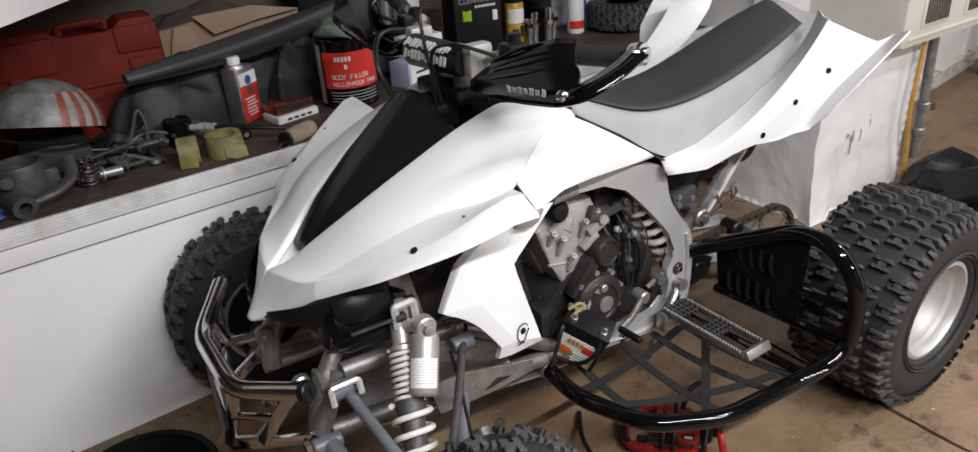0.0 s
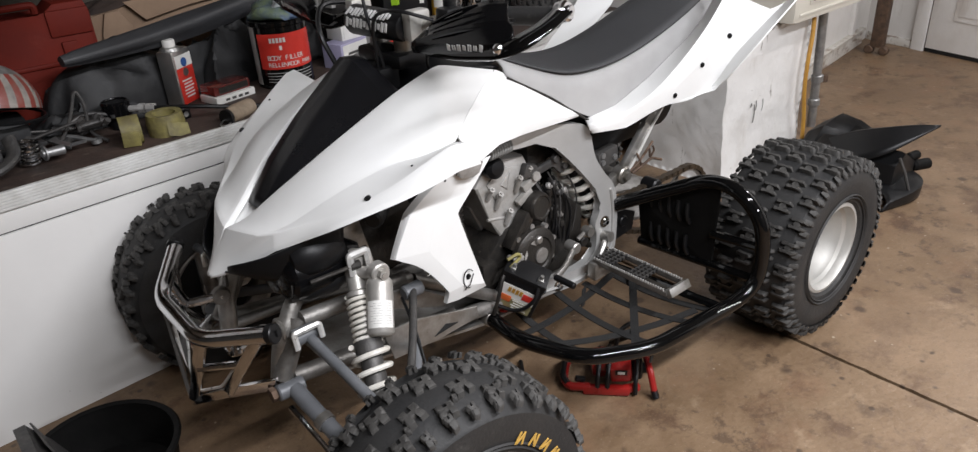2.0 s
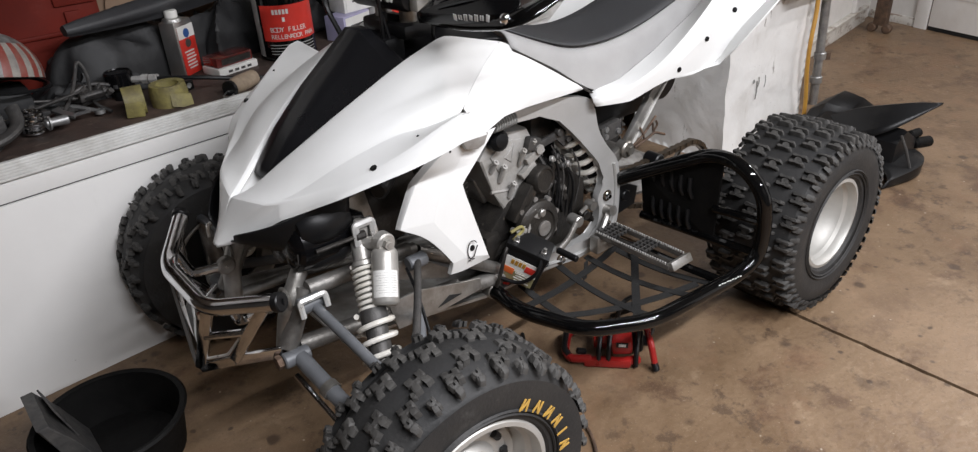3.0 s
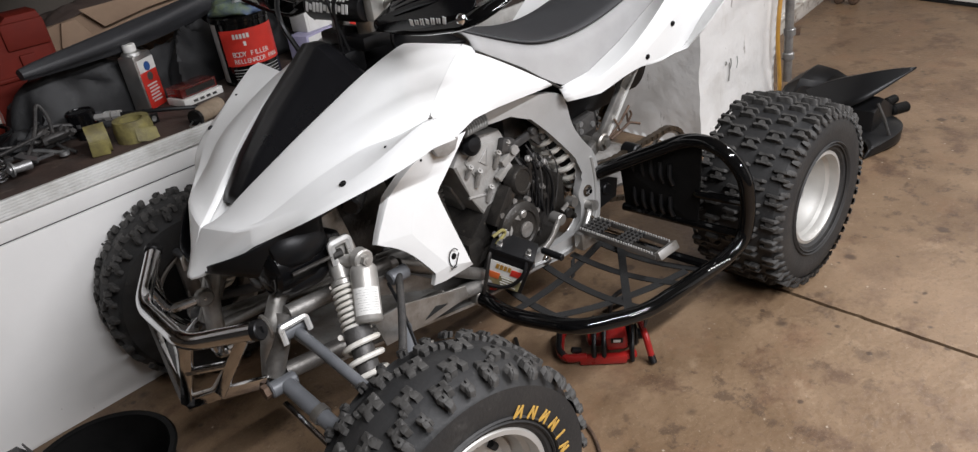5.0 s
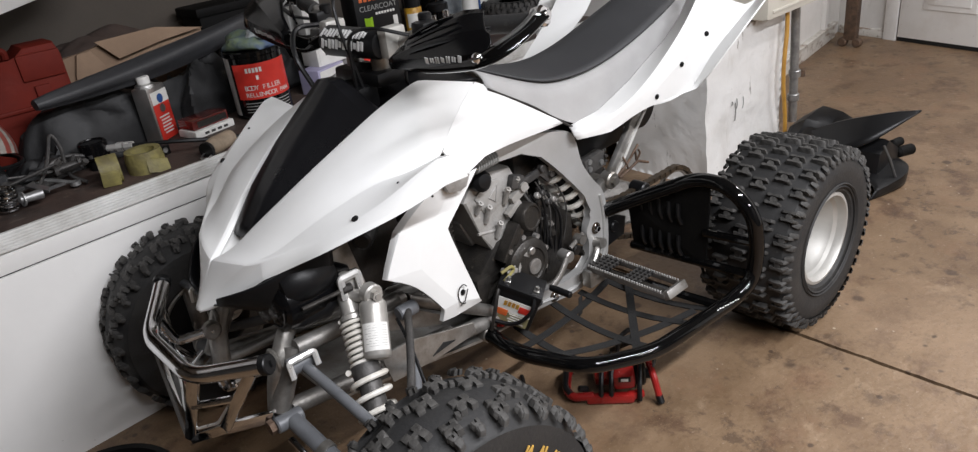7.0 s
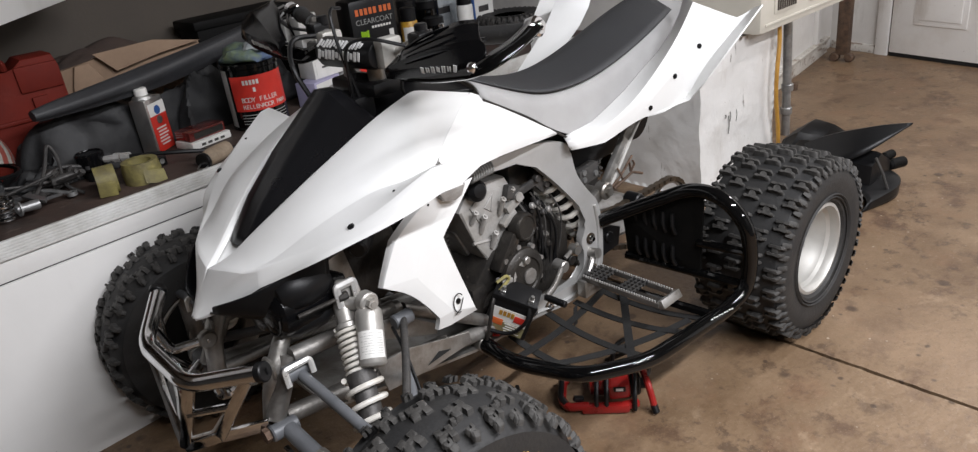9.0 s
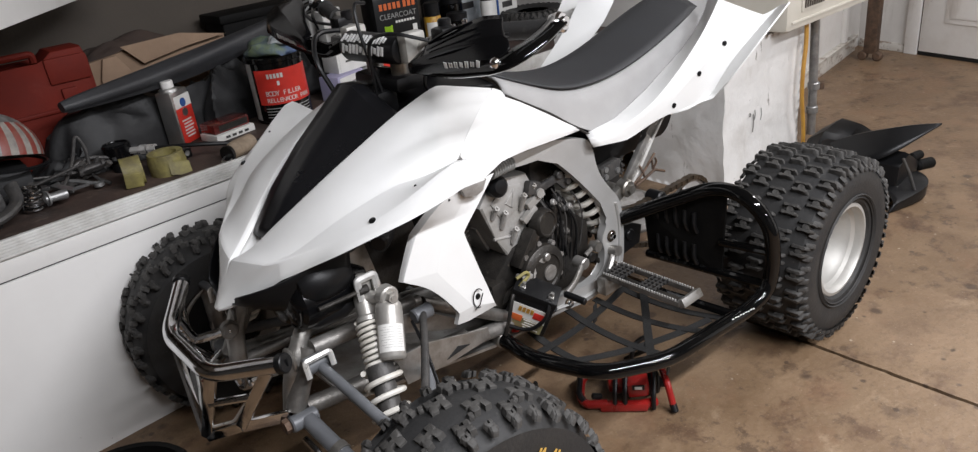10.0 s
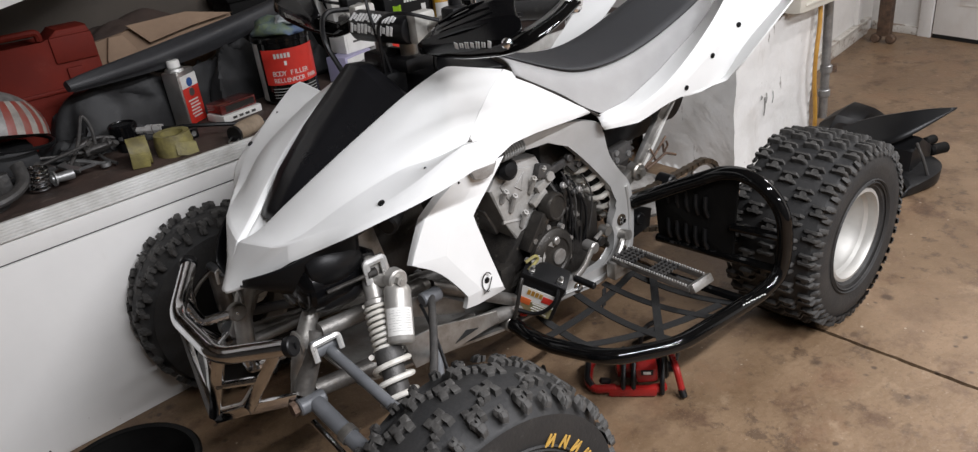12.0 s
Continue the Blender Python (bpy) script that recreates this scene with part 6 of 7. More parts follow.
for k, pts in enumerate((
    [(-.29, .16, .965), (-.36, .15, .975), (-.40, .10, .93), (-.375, .07, .84), (-.36, .05, .76)],
    [(-.29, -.16, .965), (-.345, -.11, .99), (-.352, -.04, .97), (-.345, -.03, .86), (-.34, -.03, .78)],
    [(-.30, .03, 1.03), (-.345, .0, 1.04), (-.352, -.02, .97), (-.335, -.04, .86), (-.33, -.05, .80)],
    [(-.28, -.16, .96), (-.29, -.13, .90), (-.28, -.11, .86), (-.24, -.10, .84)],
)):
    qpart("control_cable", lambda b: tube(b, bend(pts, .06, 7), .0036 + .002 * (k == 0), 8), "black_plastic")


# ---- things on the workbench ----
TOP = 0.617


def bench_thing(name, label, category, x, y, z=TOP, rz=0, group=""):
    return thing(name, label, category, pose(x, y, z, 0, 0, rz), group)


def tp(parent, name, build, material, label=""):
    bm = bmesh.new()
    build(bm)
    return part(name, bm, material, parent, label)


# red tool case, leaning open-side down
case = bench_thing("tool_case", "dull red moulded plastic tool case standing on the workbench", "tool case", -.80, 1.09, rz=0)
tp(case, "shell", lambda b: prism(b, [(-.25, .02), (-.235, .0), (.18, .0), (.195, .02), (.195, .285), (.185, .318), (.105, .318), (.085, .300), (.070, .282), (-.04, .282), (-.06, .300), (-.08, .318), (-.235, .318), (-.25, .30)], -.06, .06, bevel=.012), "red_plastic")
tp(case, "lid_step", lambda b: box(b, (.135, -.062, .265), (.11, .014, .07), bevel=.006), "red_plastic")
tp(case, "lid_step", lambda b: box(b, (-.15, -.062, .255), (.16, .014, .09), bevel=.006), "red_plastic")
tp(case, "rib", lambda b: box(b, (-.02, -.062, .16), (.40, .010, .012), bevel=.004), "red_plastic")
tp(case, "handle", lambda b: tube(b, bend([(-.045, 0, .29), (-.045, 0, .314), (.070, 0, .314), (.070, 0, .29)], .012), .010, 8), "red_plastic")
for x in (-.17, .12):
    tp(case, "latch", lambda b: box(b, (x, -.064, .19), (.04, .012, .05), bevel=.004), "red_plastic")

# long black roll lying across the heap
bm = bmesh.new()
p, q = Vector((-.745, .86, .815)), Vector((.02, 1.10, .865))
d = (q - p).normalized()
L = (q - p).length
u, v, w = frame_of(d)
prof = []
N = 26
rings = []
for i in range(21):
    f = i / 20
    rings.append([bm.verts.new(p + d * L * f - Vector((0, 0, .014 * math.sin(math.pi * f))) + (u * math.cos(2 * math.pi * k / N) + v * math.sin(2 * math.pi * k / N)) * ((.014 + .018 * min(1, f * 2.2) ** .6) * (1 + .08 * math.sin(5 * f + k) + (.16 if k == 5 else 0)))) for k in range(N)])
for a, b2 in zip(rings, rings[1:]):
    for k in range(N):
        bm.faces.new((a[k], a[(k + 1) % N], b2[(k + 1) % N], b2[k]))
bm.faces.new(rings[0]), bm.faces.new(rings[-1])
lump("rolled_sheet", bm, "roll_black", "long roll of black rubber sheeting laid over a heap", "roll")


def heap(name, label, cx, cy, sx, sy, h, material, seed, category="cloth", rough=1.0, rz=0, even=.5):
    """A crumpled lump of cloth that rests on the bench, with sharp folds."""
    rnd = random.Random(seed)
    off = Vector((rnd.random() * 9, rnd.random() * 9, seed))
    bm = bmesh.new()
    n = 44
    V = []
    for i in range(n + 1):
        row = []
        for j in range(n + 1):
            a, c = 2 * i / n - 1, 2 * j / n - 1
            r = max(abs(a), abs(c)) ** 2.2
            e = noise.noise(Vector((a * 1.6, c * 1.6, 0)) + off)
            fold = (1 - abs(noise.noise(Vector((a * 1.9 + c * .8, c * 1.2, 3)) + off)) * 2.6) * .48 + (1 - abs(noise.noise(Vector((a * 3.4 - c, c * 2.2 - a, 8)) + off)) * 2) * .20
            z = h * max(0, 1 - r) ** .55 * (.62 + even * e + rough * fold)
            row.append(bm.verts.new((a * sx * (1 + .15 * e) + .02 * noise.noise(Vector((c * 4, a * 3, 5)) + off), c * sy * (1 + .2 * noise.noise(Vector((c * 2, a * 2, 1)) + off)), max(z, .001))))
        V.append(row)
    for i in range(n):
        for j in range(n):
            bm.faces.new((V[i][j], V[i + 1][j], V[i + 1][j + 1], V[i][j + 1]))
    rim = [V[i][0] for i in range(n + 1)] + [V[n][j] for j in range(1, n + 1)] + [V[i][n] for i in range(n - 1, -1, -1)] + [V[0][j] for j in range(n - 1, 0, -1)]
    bm.faces.new(rim)
    return lump(name, bm, material, label, category, pose(cx, cy, TOP, 0, 0, rz), smooth=28)


heap("dark_tarp", "crumpled dark grey tarpaulin heaped under a black roll", -.52, 1.06, .30, .12, .165, "cloth_dark", 3, "tarpaulin", rz=14)
heap("dark_tarp", "crumpled dark grey tarpaulin heaped under a black roll", -.12, 1.10, .24, .10, .17, "cloth_dark", 5, "tarpaulin", rz=14)
heap("grey_rag", "dusty grey rag spread on the workbench", -.70, .93, .14, .06, .050, "cloth_dark", 7, "rag", 1.3)
heap("brown_blanket", "dark brown blanket bundled against the back wall", -.42, 1.31, .33, .08, .43, "blanket_brown", 21, "blanket", .06, even=.10)
bag = bench_thing("paper_bag", "folded tan paper bag leaning behind a black roll", "paper bag", 0, 1.17)
tp(bag, "back_sheet", lambda b: prism(b, [(-.58, .0), (-.12, .0), (-.15, .246), (-.30, .276), (-.44, .272), (-.49, .252), (-.58, .246)], 0, .012, bevel=.003), "paper_tan")
tp(bag, "front_fold", lambda b: prism(b, [(-.484, .275), (-.428, .212), (-.292, .236), (-.150, .248), (-.300, .280)], -.024, -.018, bevel=.002), "paper_tan")
tp(bag, "side_fold", lambda b: prism(b, [(-.576, .0), (-.50, .0), (-.47, .20), (-.500, .252), (-.540, .250), (-.560, .19)], -.016, -.006, bevel=.002), "paper_tan")
crate = bench_thing("black_crate", "black plastic crate at the back of the workbench", "crate", .05, 1.30, rz=3)
tp(crate, "side", lambda b: box(b, (0, 0, .145), (.36, .14, .29), bevel=.01), "matt_black")
tp(crate, "rim", lambda b: box(b, (0, 0, .280), (.38, .16, .03), bevel=.008), "matt_black")

# rectangular solvent tin
tin = bench_thing("solvent_tin", "silver rectangular tin with red label and white cap", "tin", -.445, .925, rz=34)
tp(tin, "body", lambda b: box(b, (0, 0, .080), (.082, .052, .160), bevel=.007), "tin")
tp(tin, "shoulder", lambda b: revolve(b, [(.030, 0), (.026, .008), (.017, .012)], (-.008, 0, .158), (0, 0, 1), 20), "tin")
tp(tin, "cap", lambda b: revolve(b, [(.018, 0), (.018, .020), (.016, .023), (0, .023)], (-.008, 0, .166), (0, 0, 1), 20), "label_white", "white screw cap")
lab = tp(tin, "label", lambda b: box(b, (.003, -.0265, .073), (.073, .001, .140), bevel=.0003), "label_red", "red printed label")
tp(tin, "label_top", lambda b: box(b, (.003, -.0272, .126), (.073, .001, .036)), "label_white")
tp(tin, "emblem", lambda b: revolve(b, [(.001, 0), (.013, 0), (.013, .001), (0, .001)], (.003, -.0275, .122), (0, -1, 0), 20), "label_blue")
tp(tin, "emblem", lambda b: revolve(b, [(.001, 0), (.012, 0), (.012, .001), (0, .001)], (.003, -.0272, .093), (0, -1, 0), 20), "tin")
for k in range(6):
    tp(tin, "print_line", lambda b: box(b, (.001 + .002 * (k % 3), -.0273, .070 - k * .0095), (.044 - .006 * (k % 2), .001, .004)), "label_white")

# clear box with red print
pack = bench_thing("clear_pack", "small clear plastic box printed dark red, with white edge", "box", -.335, .86, rz=12)
tp(pack, "tray", lambda b: box(b, (0, 0, .011), (.135, .085, .022), bevel=.004), "label_white")
tp(pack, "printed_lid", lambda b: box(b, (.0, .006, .036), (.124, .070, .030), bevel=.004), "pack_red")
tp(pack, "window", lambda b: box(b, (.005, -.0295, .036), (.10, .001, .018)), "case_dark")
for k in range(4):
    tp(pack, "print_line", lambda b: box(b, (-.03 + k * .022, -.0432, .010), (.014, .001, .007)), "graphite")

# round filler can with rags on its lid
can = bench_thing("filler_can", "round black and red body filler can with rags on top", "can", -.135, .872, rz=0)
tp(can, "body", lambda b: revolve(b, [(.083, 0), (.087, .003), (.087, .010), (.085, .013), (.085, .186), (.088, .189), (.088, .200), (.085, .203), (.078, .203), (.077, .196), (0, .196)], (0, 0, 0), (0, 0, 1), 40), "gloss_black")


def band(b, a0, a1, z0, z1, r, n=24):
    V = [[b.verts.new((r * math.cos(a0 + (a1 - a0) * k / n), r * math.sin(a0 + (a1 - a0) * k / n), z)) for k in range(n + 1)] for z in (z0, z1)]
    for k in range(n):
        b.faces.new((V[0][k], V[0][k + 1], V[1][k + 1], V[1][k]))


c0 = math.radians(-118)
tp(can, "label", lambda b: band(b, c0 - .80, c0 + 1.5, .062, .168, .0855), "label_red", "red printed label band")
tp(can, "bare_metal", lambda b: band(b, c0 - 1.5, c0 - .92, .012, .186, .0854), "satin_alu", "bare silver metal side")
tp(can, "foot_print", lambda b: [band(b, c0 - .6, c0 + 1.2, .022 + k * .009, .0245 + k * .009, .0855) for k in range(4)], "rubber_grey")
for k in range(5):
    tp(can, "brand_bar", lambda b: band(b, c0 - .32 + k * .12, c0 - .235 + k * .12, .142, .156, .0858, 3), "label_white")
tp(can, "drop_mark", lambda b: band(b, c0 + .0, c0 + .09, .120, .133, .0858, 3), "label_white")


def on_can(text, size, z):
    a = c0 - .42
    for i, ch in enumerate(text):
        if ch != " ":
            ob = words("letter", ch, size, Matrix.Translation((.0862 * math.cos(a), .0862 * math.sin(a), z)) @ Matrix.Rotation(a + math.pi / 2, 4, "Z") @ Matrix.Rotation(math.pi / 2, 4, "X"), "label_white", can, .0002)
        a += size * (.66 if ch in "MW" else .30 if ch == "I" else .52) / .0862


on_can("BODY FILLER", .0205, .096)
on_can("RELLENADOR PARA", .0185, .075)


def rag_on(b, cx, cy, z, r, seed):
    rnd = random.Random(seed)
    vs = bmesh.ops.create_icosphere(b, subdivisions=3, radius=1)["verts"]
    o = Vector((seed * 3.1, seed, 0))
    for v in vs:
        k = 1 + .45 * noise.noise(v.co * 1.7 + o) + .18 * noise.noise(v.co * 4.5 + o)
        v.co = Vector((cx + v.co.x * r * k, cy + v.co.y * r * k, z + max(v.co.z, -.3) * r * .55 * k))


bm = bmesh.new()
rag_on(bm, -.128, .88, TOP + .214, .072, 2)
lump("blue_rag", bm, "rag_blue", "crumpled blue-green rag on the filler can", "rag", smooth=60)
bm = bmesh.new()
rag_on(bm, -.112, .835, TOP + .240, .038, 5)
lump("plastic_bag", bm, "bag_grey", "small crumpled grey plastic bag on the filler can", "bag", smooth=60)

# masking tape, gauge with fittings and air hose
t = bench_thing("tape_roll", "dirty roll of yellow masking tape standing on its edge", "tape", -.672, .672, rz=-12, group="masking tape")
tp(t, "tape", lambda b: revolve(b, [(.026, -.024), (.037, -.024), (.037, .024), (.026, .024), (.026, -.024)], (0, 0, .037), (1, 0, 0), 28, cap=False), "tape_yellow")
tp(t, "core", lambda b: revolve(b, [(.024, -.023), (.0265, -.023), (.0265, .023), (.024, .023), (.024, -.023)], (0, 0, .037), (1, 0, 0), 28, cap=False), "paper_tan")
tp(t, "torn_end", lambda b: box(b, (-.004, -.030, .022), (.044, .012, .040), pose(0, 0, 0, 12, 4, 0), bevel=.003), "tape_yellow")
t = bench_thing("tape_roll", "roll of yellow masking tape with a loose torn end", "tape", -.578, .690, rz=10, group="masking tape")
tp(t, "tape", lambda b: revolve(b, [(.030, 0), (.047, 0), (.049, .030), (.045, .056), (.030, .054), (.030, 0)], (0, 0, 0), (0, 0, 1), 28, cap=False), "tape_yellow")
tp(t, "loose_end", lambda b: (b.faces.new([b.verts.new(p) for p in ((-.02, -.046, .040), (.03, -.058, .030), (.028, -.066, .002), (.0, -.062, .001), (-.022, -.048, .006))])), "tape_yellow")
gauge = bench_thing("pressure_gauge", "black round gauge with steel fittings and hose", "gauge", -.655, .835, rz=-32)
tp(gauge, "housing", lambda b: revolve(b, [(.033, 0), (.037, .004), (.037, .040), (.033, .045), (.030, .045), (.029, .042), (0, .042)], (0, 0, .032), (0, 0, 1), 28), "guard_black")
tp(gauge, "stand", lambda b: cyl(b, (0, 0, 0), (0, 0, .032), .024, n=16), "black_plastic")
tp(gauge, "fitting", lambda b: (cyl(b, (.030, -.004, .052), (.075, -.01, .052), .009, n=8), cyl(b, (.062, -.008, .052), (.078, -.01, .052), .013, n=6), cyl(b, (.083, -.012, .052), (.105, -.016, .052), .012, n=8)), "bright_steel", "bright steel hose fitting")
tp(gauge, "hose", lambda b: tube(b, bend([(.10, -.016, .052), (.22, -.02, .045), (.34, .01, .02), (.45, .06, .008), (.55, .12, .008)], .08), .006, 8), "black_plastic")
pouch = bench_thing("leather_pouch", "rolled tan leather pouch with a wire loop at its end", "pouch", -.392, .650, rz=28)
tp(pouch, "roll", lambda b: (tube(b, [(-.05, 0, .018), (-.02, 0, .019), (.05, 0, .018)], [.020, .024, .022], 14, flat=1.0)), "leather")
tp(pouch, "dark_end", lambda b: cyl(b, (-.056, 0, .018), (-.046, 0, .018), .0225, n=14), "black_plastic")
tp(pouch, "wire", lambda b: tube(b, bend([(-.055, .01, .01), (-.085, .0, .006), (-.08, -.02, .005), (-.05, -.012, .006)], .012), .0022, 6), "tin")
sock = bench_thing("socket", "small black square socket on the workbench", "socket", -.505, .770, rz=20)
tp(sock, "block", lambda b: box(b, (0, 0, .014), (.034, .026, .028), bevel=.004), "black_plastic")
tp(sock, "hole", lambda b: cyl(b, (0, -.012, .015), (0, -.0145, .015), .008, n=8), "rubber_grey")

# striped helmet
hel = bench_thing("helmet", "silver half helmet with red and white stripes", "helmet", -.945, .87, .60, rz=0)
bm = bmesh.new()
vs = bmesh.ops.create_uvsphere(bm, u_segments=40, v_segments=20, radius=1)["verts"]
bmesh.ops.delete(bm, geom=[v for v in bm.verts if v.co.z < -.12], context="VERTS")
for v in bm.verts:
    v.co = Vector((v.co.x * .128, v.co.y * .112, v.co.z * .118))
for f in bm.faces:
    c = f.calc_center_median()
    a = math.degrees(math.atan2(c.y, c.x)) % 360
    f.material_index = (1 if int(a // 9) % 2 else 2) if 285 < a < 348 and c.z < .085 else 0
ob = part("shell", bm, ["helmet_silver", "helmet_red", "helmet_white"], hel)
ob.matrix_local = pose(0, 0, .135, -14, 12, 0)
tp(hel, "trim", lambda b: tube(b, [Vector((.129 * math.cos(a), .113 * math.sin(a), .122 - .028 * math.cos(a))) for a in [k * math.pi / 18 for k in range(36)]], .005, 6, closed=True), "black_plastic")
tp(hel, "lining", lambda b: box(b, (0, 0, .06), (.16, .14, .10), bevel=.03), "cloth_dark")

# loose engine parts at the near end of the bench
arm = bench_thing("alloy_crank_arm", "cast alloy arm with a bored eye, among loose parts", "engine part", -1.05, .610, rz=12)
tp(arm, "eye", lambda b: revolve(b, [(.014, -.016), (.026, -.016), (.026, .016), (.014, .016), (.014, -.016)], (0, 0, .028), (0, 1, .15), 24, cap=False), "graphite")
tp(arm, "beam", lambda b: tube(b, bend([(.022, 0, .030), (.08, .004, .034), (.125, .03, .05), (.13, .06, .085)], .04), .017, 10, flat=.7), "graphite")
cyl_part = bench_thing("alloy_housing", "hollow cast alloy housing standing among loose parts", "engine part", -1.035, .70, rz=0)
tp(cyl_part, "bore", lambda b: revolve(b, [(.045, 0), (.058, 0), (.060, .07), (.052, .10), (.044, .10), (.043, .01)], (0, 0, 0), (0, 0, 1), 28), "graphite")
tp(cyl_part, "lug", lambda b: box(b, (.06, -.02, .05), (.03, .03, .06), bevel=.008), "graphite")
tp(cyl_part, "plug", lambda b: cyl(b, (-.03, -.06, .08), (-.03, -.075, .08), .014, n=10), "graphite")
spr = bench_thing("coil_spring", "short bright steel coil spring standing upright", "spring", -.905, .715, rz=0)
tp(spr, "wire", lambda b: coil(b, (0, 0, .004), (.010, 0, .062), .021, .0042, 5.5), "chrome")
rnd = random.Random(11)
for k in range(16):
    x, y = -.88 + .155 * rnd.random(), .68 + .17 * rnd.random()
    a = rnd.random() * 6.28
    l = .05 + .06 * rnd.random()
    g = bench_thing("metal_lever", "dull grey metal lever in a heap of parts", "engine part", x, y, TOP + .004 + .010 * (k // 4), math.degrees(a), "loose parts")
    kind = k % 4
    m2 = "graphite" if k % 5 else "galv"
    if kind == 0:
        tp(g, "arm", lambda b: tube(b, bend([(-l, 0, .006), (0, .01, .03), (l, -.01, .010)], .03), .0055, 8), m2)
        tp(g, "eye", lambda b: revolve(b, [(.006, -.005), (.013, -.005), (.013, .005), (.006, .005), (.006, -.005)], (l, -.01, .010), (0, 0, 1), 14, cap=False), m2)
    elif kind == 1:
        tp(g, "body", lambda b: cyl(b, (-l * .5, 0, .014), (l * .5, 0, .018), .013, .010, n=14, rim=.002), m2)
        tp(g, "flange", lambda b: cyl(b, (l * .3, 0, .017), (l * .38, 0, .0175), .018, n=16), m2)
    elif kind == 2:
        tp(g, "plate", lambda b: prism(b, [(-l, 0), (-l * .6, .014), (l * .5, .010), (l, .022), (l * .9, -.004), (0, -.004)], -.004, .004, bevel=.0012, to=pose(0, 0, .008, 80, 0, 0)), m2)
    else:
        tp(g, "rod", lambda b: tube(b, [(-l, 0, .004), (l, 0, .045)], .0035, 8), "graphite")
        tp(g, "head", lambda b: cyl(b, (l, 0, .043), (l * 1.12, 0, .050), .008, n=6), "graphite")
hoses = bench_thing("rubber_hose", "loop of dark rubber hose lying over loose parts", "hose", -.80, .82, rz=0)
tp(hoses, "hose", lambda b: tube(b, bend([(-.04, -.10, .02), (.02, -.03, .06), (.06, .02, .13), (.07, .0, .09), (.05, -.06, .03), (.08, -.10, .01)], .06), .0045, 8), "graphite")
bm = bmesh.new()
rag_on(bm, -1.12, .64, TOP + .012, .03, 8)
lump("blue_rag", bm, "label_blue", "dark blue rag at the end of the workbench", "rag", smooth=60)

# cartons, tins and bottles farther along
for name, label, x, y, rz, sx, sy, sz, z, m1, m2 in (
    ("carton", "small white and purple printed carton", .105, .905, 20, .135, .08, .080, TOP, "lilac_card", "label_white"),
    ("carton", "small white carton stacked on another", .150, .935, 8, .135, .080, .062, TOP + .080, "label_white", "label_white"),
    ("carton", "small white carton with red print", .25, .92, 14, .09, .07, .09, TOP, "label_white", "label_red"),
    ("carton", "blue and white printed carton", 1.02, 1.10, 0, .11, .08, .24, TOP, "label_blue", "label_white"),
    ("carton", "plain grey carton on the workbench", .89, 1.22, 0, .16, .10, .26, TOP, "rubber_grey", "bag_grey"),
):
    c = bench_thing(name, label, "carton", x, y, z, rz, "cartons")
    tp(c, "box", lambda b: box(b, (0, 0, sz / 2), (sx, sy, sz), bevel=.002), m1)
    tp(c, "printed_face", lambda b: box(b, (.004, -sy / 2 - .0006, sz * .48), (sx * .92, .001, sz * .88)), m2)
    tp(c, "print_line", lambda b: box(b, (.0, -sy / 2 - .0014, sz * .55), (sx * .5, .001, sz * .1)), "graphite" if m2 != "graphite" else "label_white")
jug = bench_thing("clearcoat_jug", "black jug of clearcoat with green and orange print", "jug", .415, 1.02, rz=-6)
tp(jug, "body", lambda b: box(b, (0, 0, .1425), (.185, .11, .285), bevel=.018), "black_plastic")
tp(jug, "neck", lambda b: revolve(b, [(.035, 0), (.026, .015), (.026, .04), (0, .042)], (-.03, 0, .283), (0, 0, 1), 20), "black_plastic")
tp(jug, "green_mark", lambda b: revolve(b, [(.006, -.016), (.016, -.016), (.016, .016), (.006, .016), (.006, -.016)], (-.045, -.056, .160), (0, 0, 1), 4, cap=False), "label_green")
for k in range(3):
    tp(jug, "green_bar", lambda b: box(b, (-.058 + k * .013, -.0562, .160), (.005 if k != 1 else .010, .0015, .036 if k != 1 else .008)), "label_green")
tp(jug, "white_mark", lambda b: box(b, (.062, -.0562, .150), (.018, .0012, .034)), "label_white")
for k in range(8):
    tp(jug, "orange_bar", lambda b: box(b, (-.065 + k * .018 + .006 * (k > 4), -.0562, .243), (.012, .0012, .022)), "label_orange")
words("clearcoat_word", "CLEARCOAT", .026, pose(.0, -.0566, .208, 90, 0, 0), "rubber_grey", jug)
for k in range(7):
    tp(jug, "small_print", lambda b: box(b, (-.010 + k * .0115, -.0562, .186), (.008, .0012, .008)), "label_white")


def spray(x, y, label, m_body, m_cap, r=.033, h=.165):
    c = bench_thing("spray_can", label, "spray can", x, y, group="spray cans")
    tp(c, "body", lambda b: revolve(b, [(r - .003, 0), (r, .004), (r, h), (r - .004, h + .006), (r * .6, h + .018), (0, h + .02)], (0, 0, 0), (0, 0, 1), 24), m_body)
    tp(c, "cap", lambda b: revolve(b, [(r * .9, 0), (r * .9, .045), (r * .75, .05), (0, .05)], (0, 0, h + .004), (0, 0, 1), 24), m_cap)
    return c


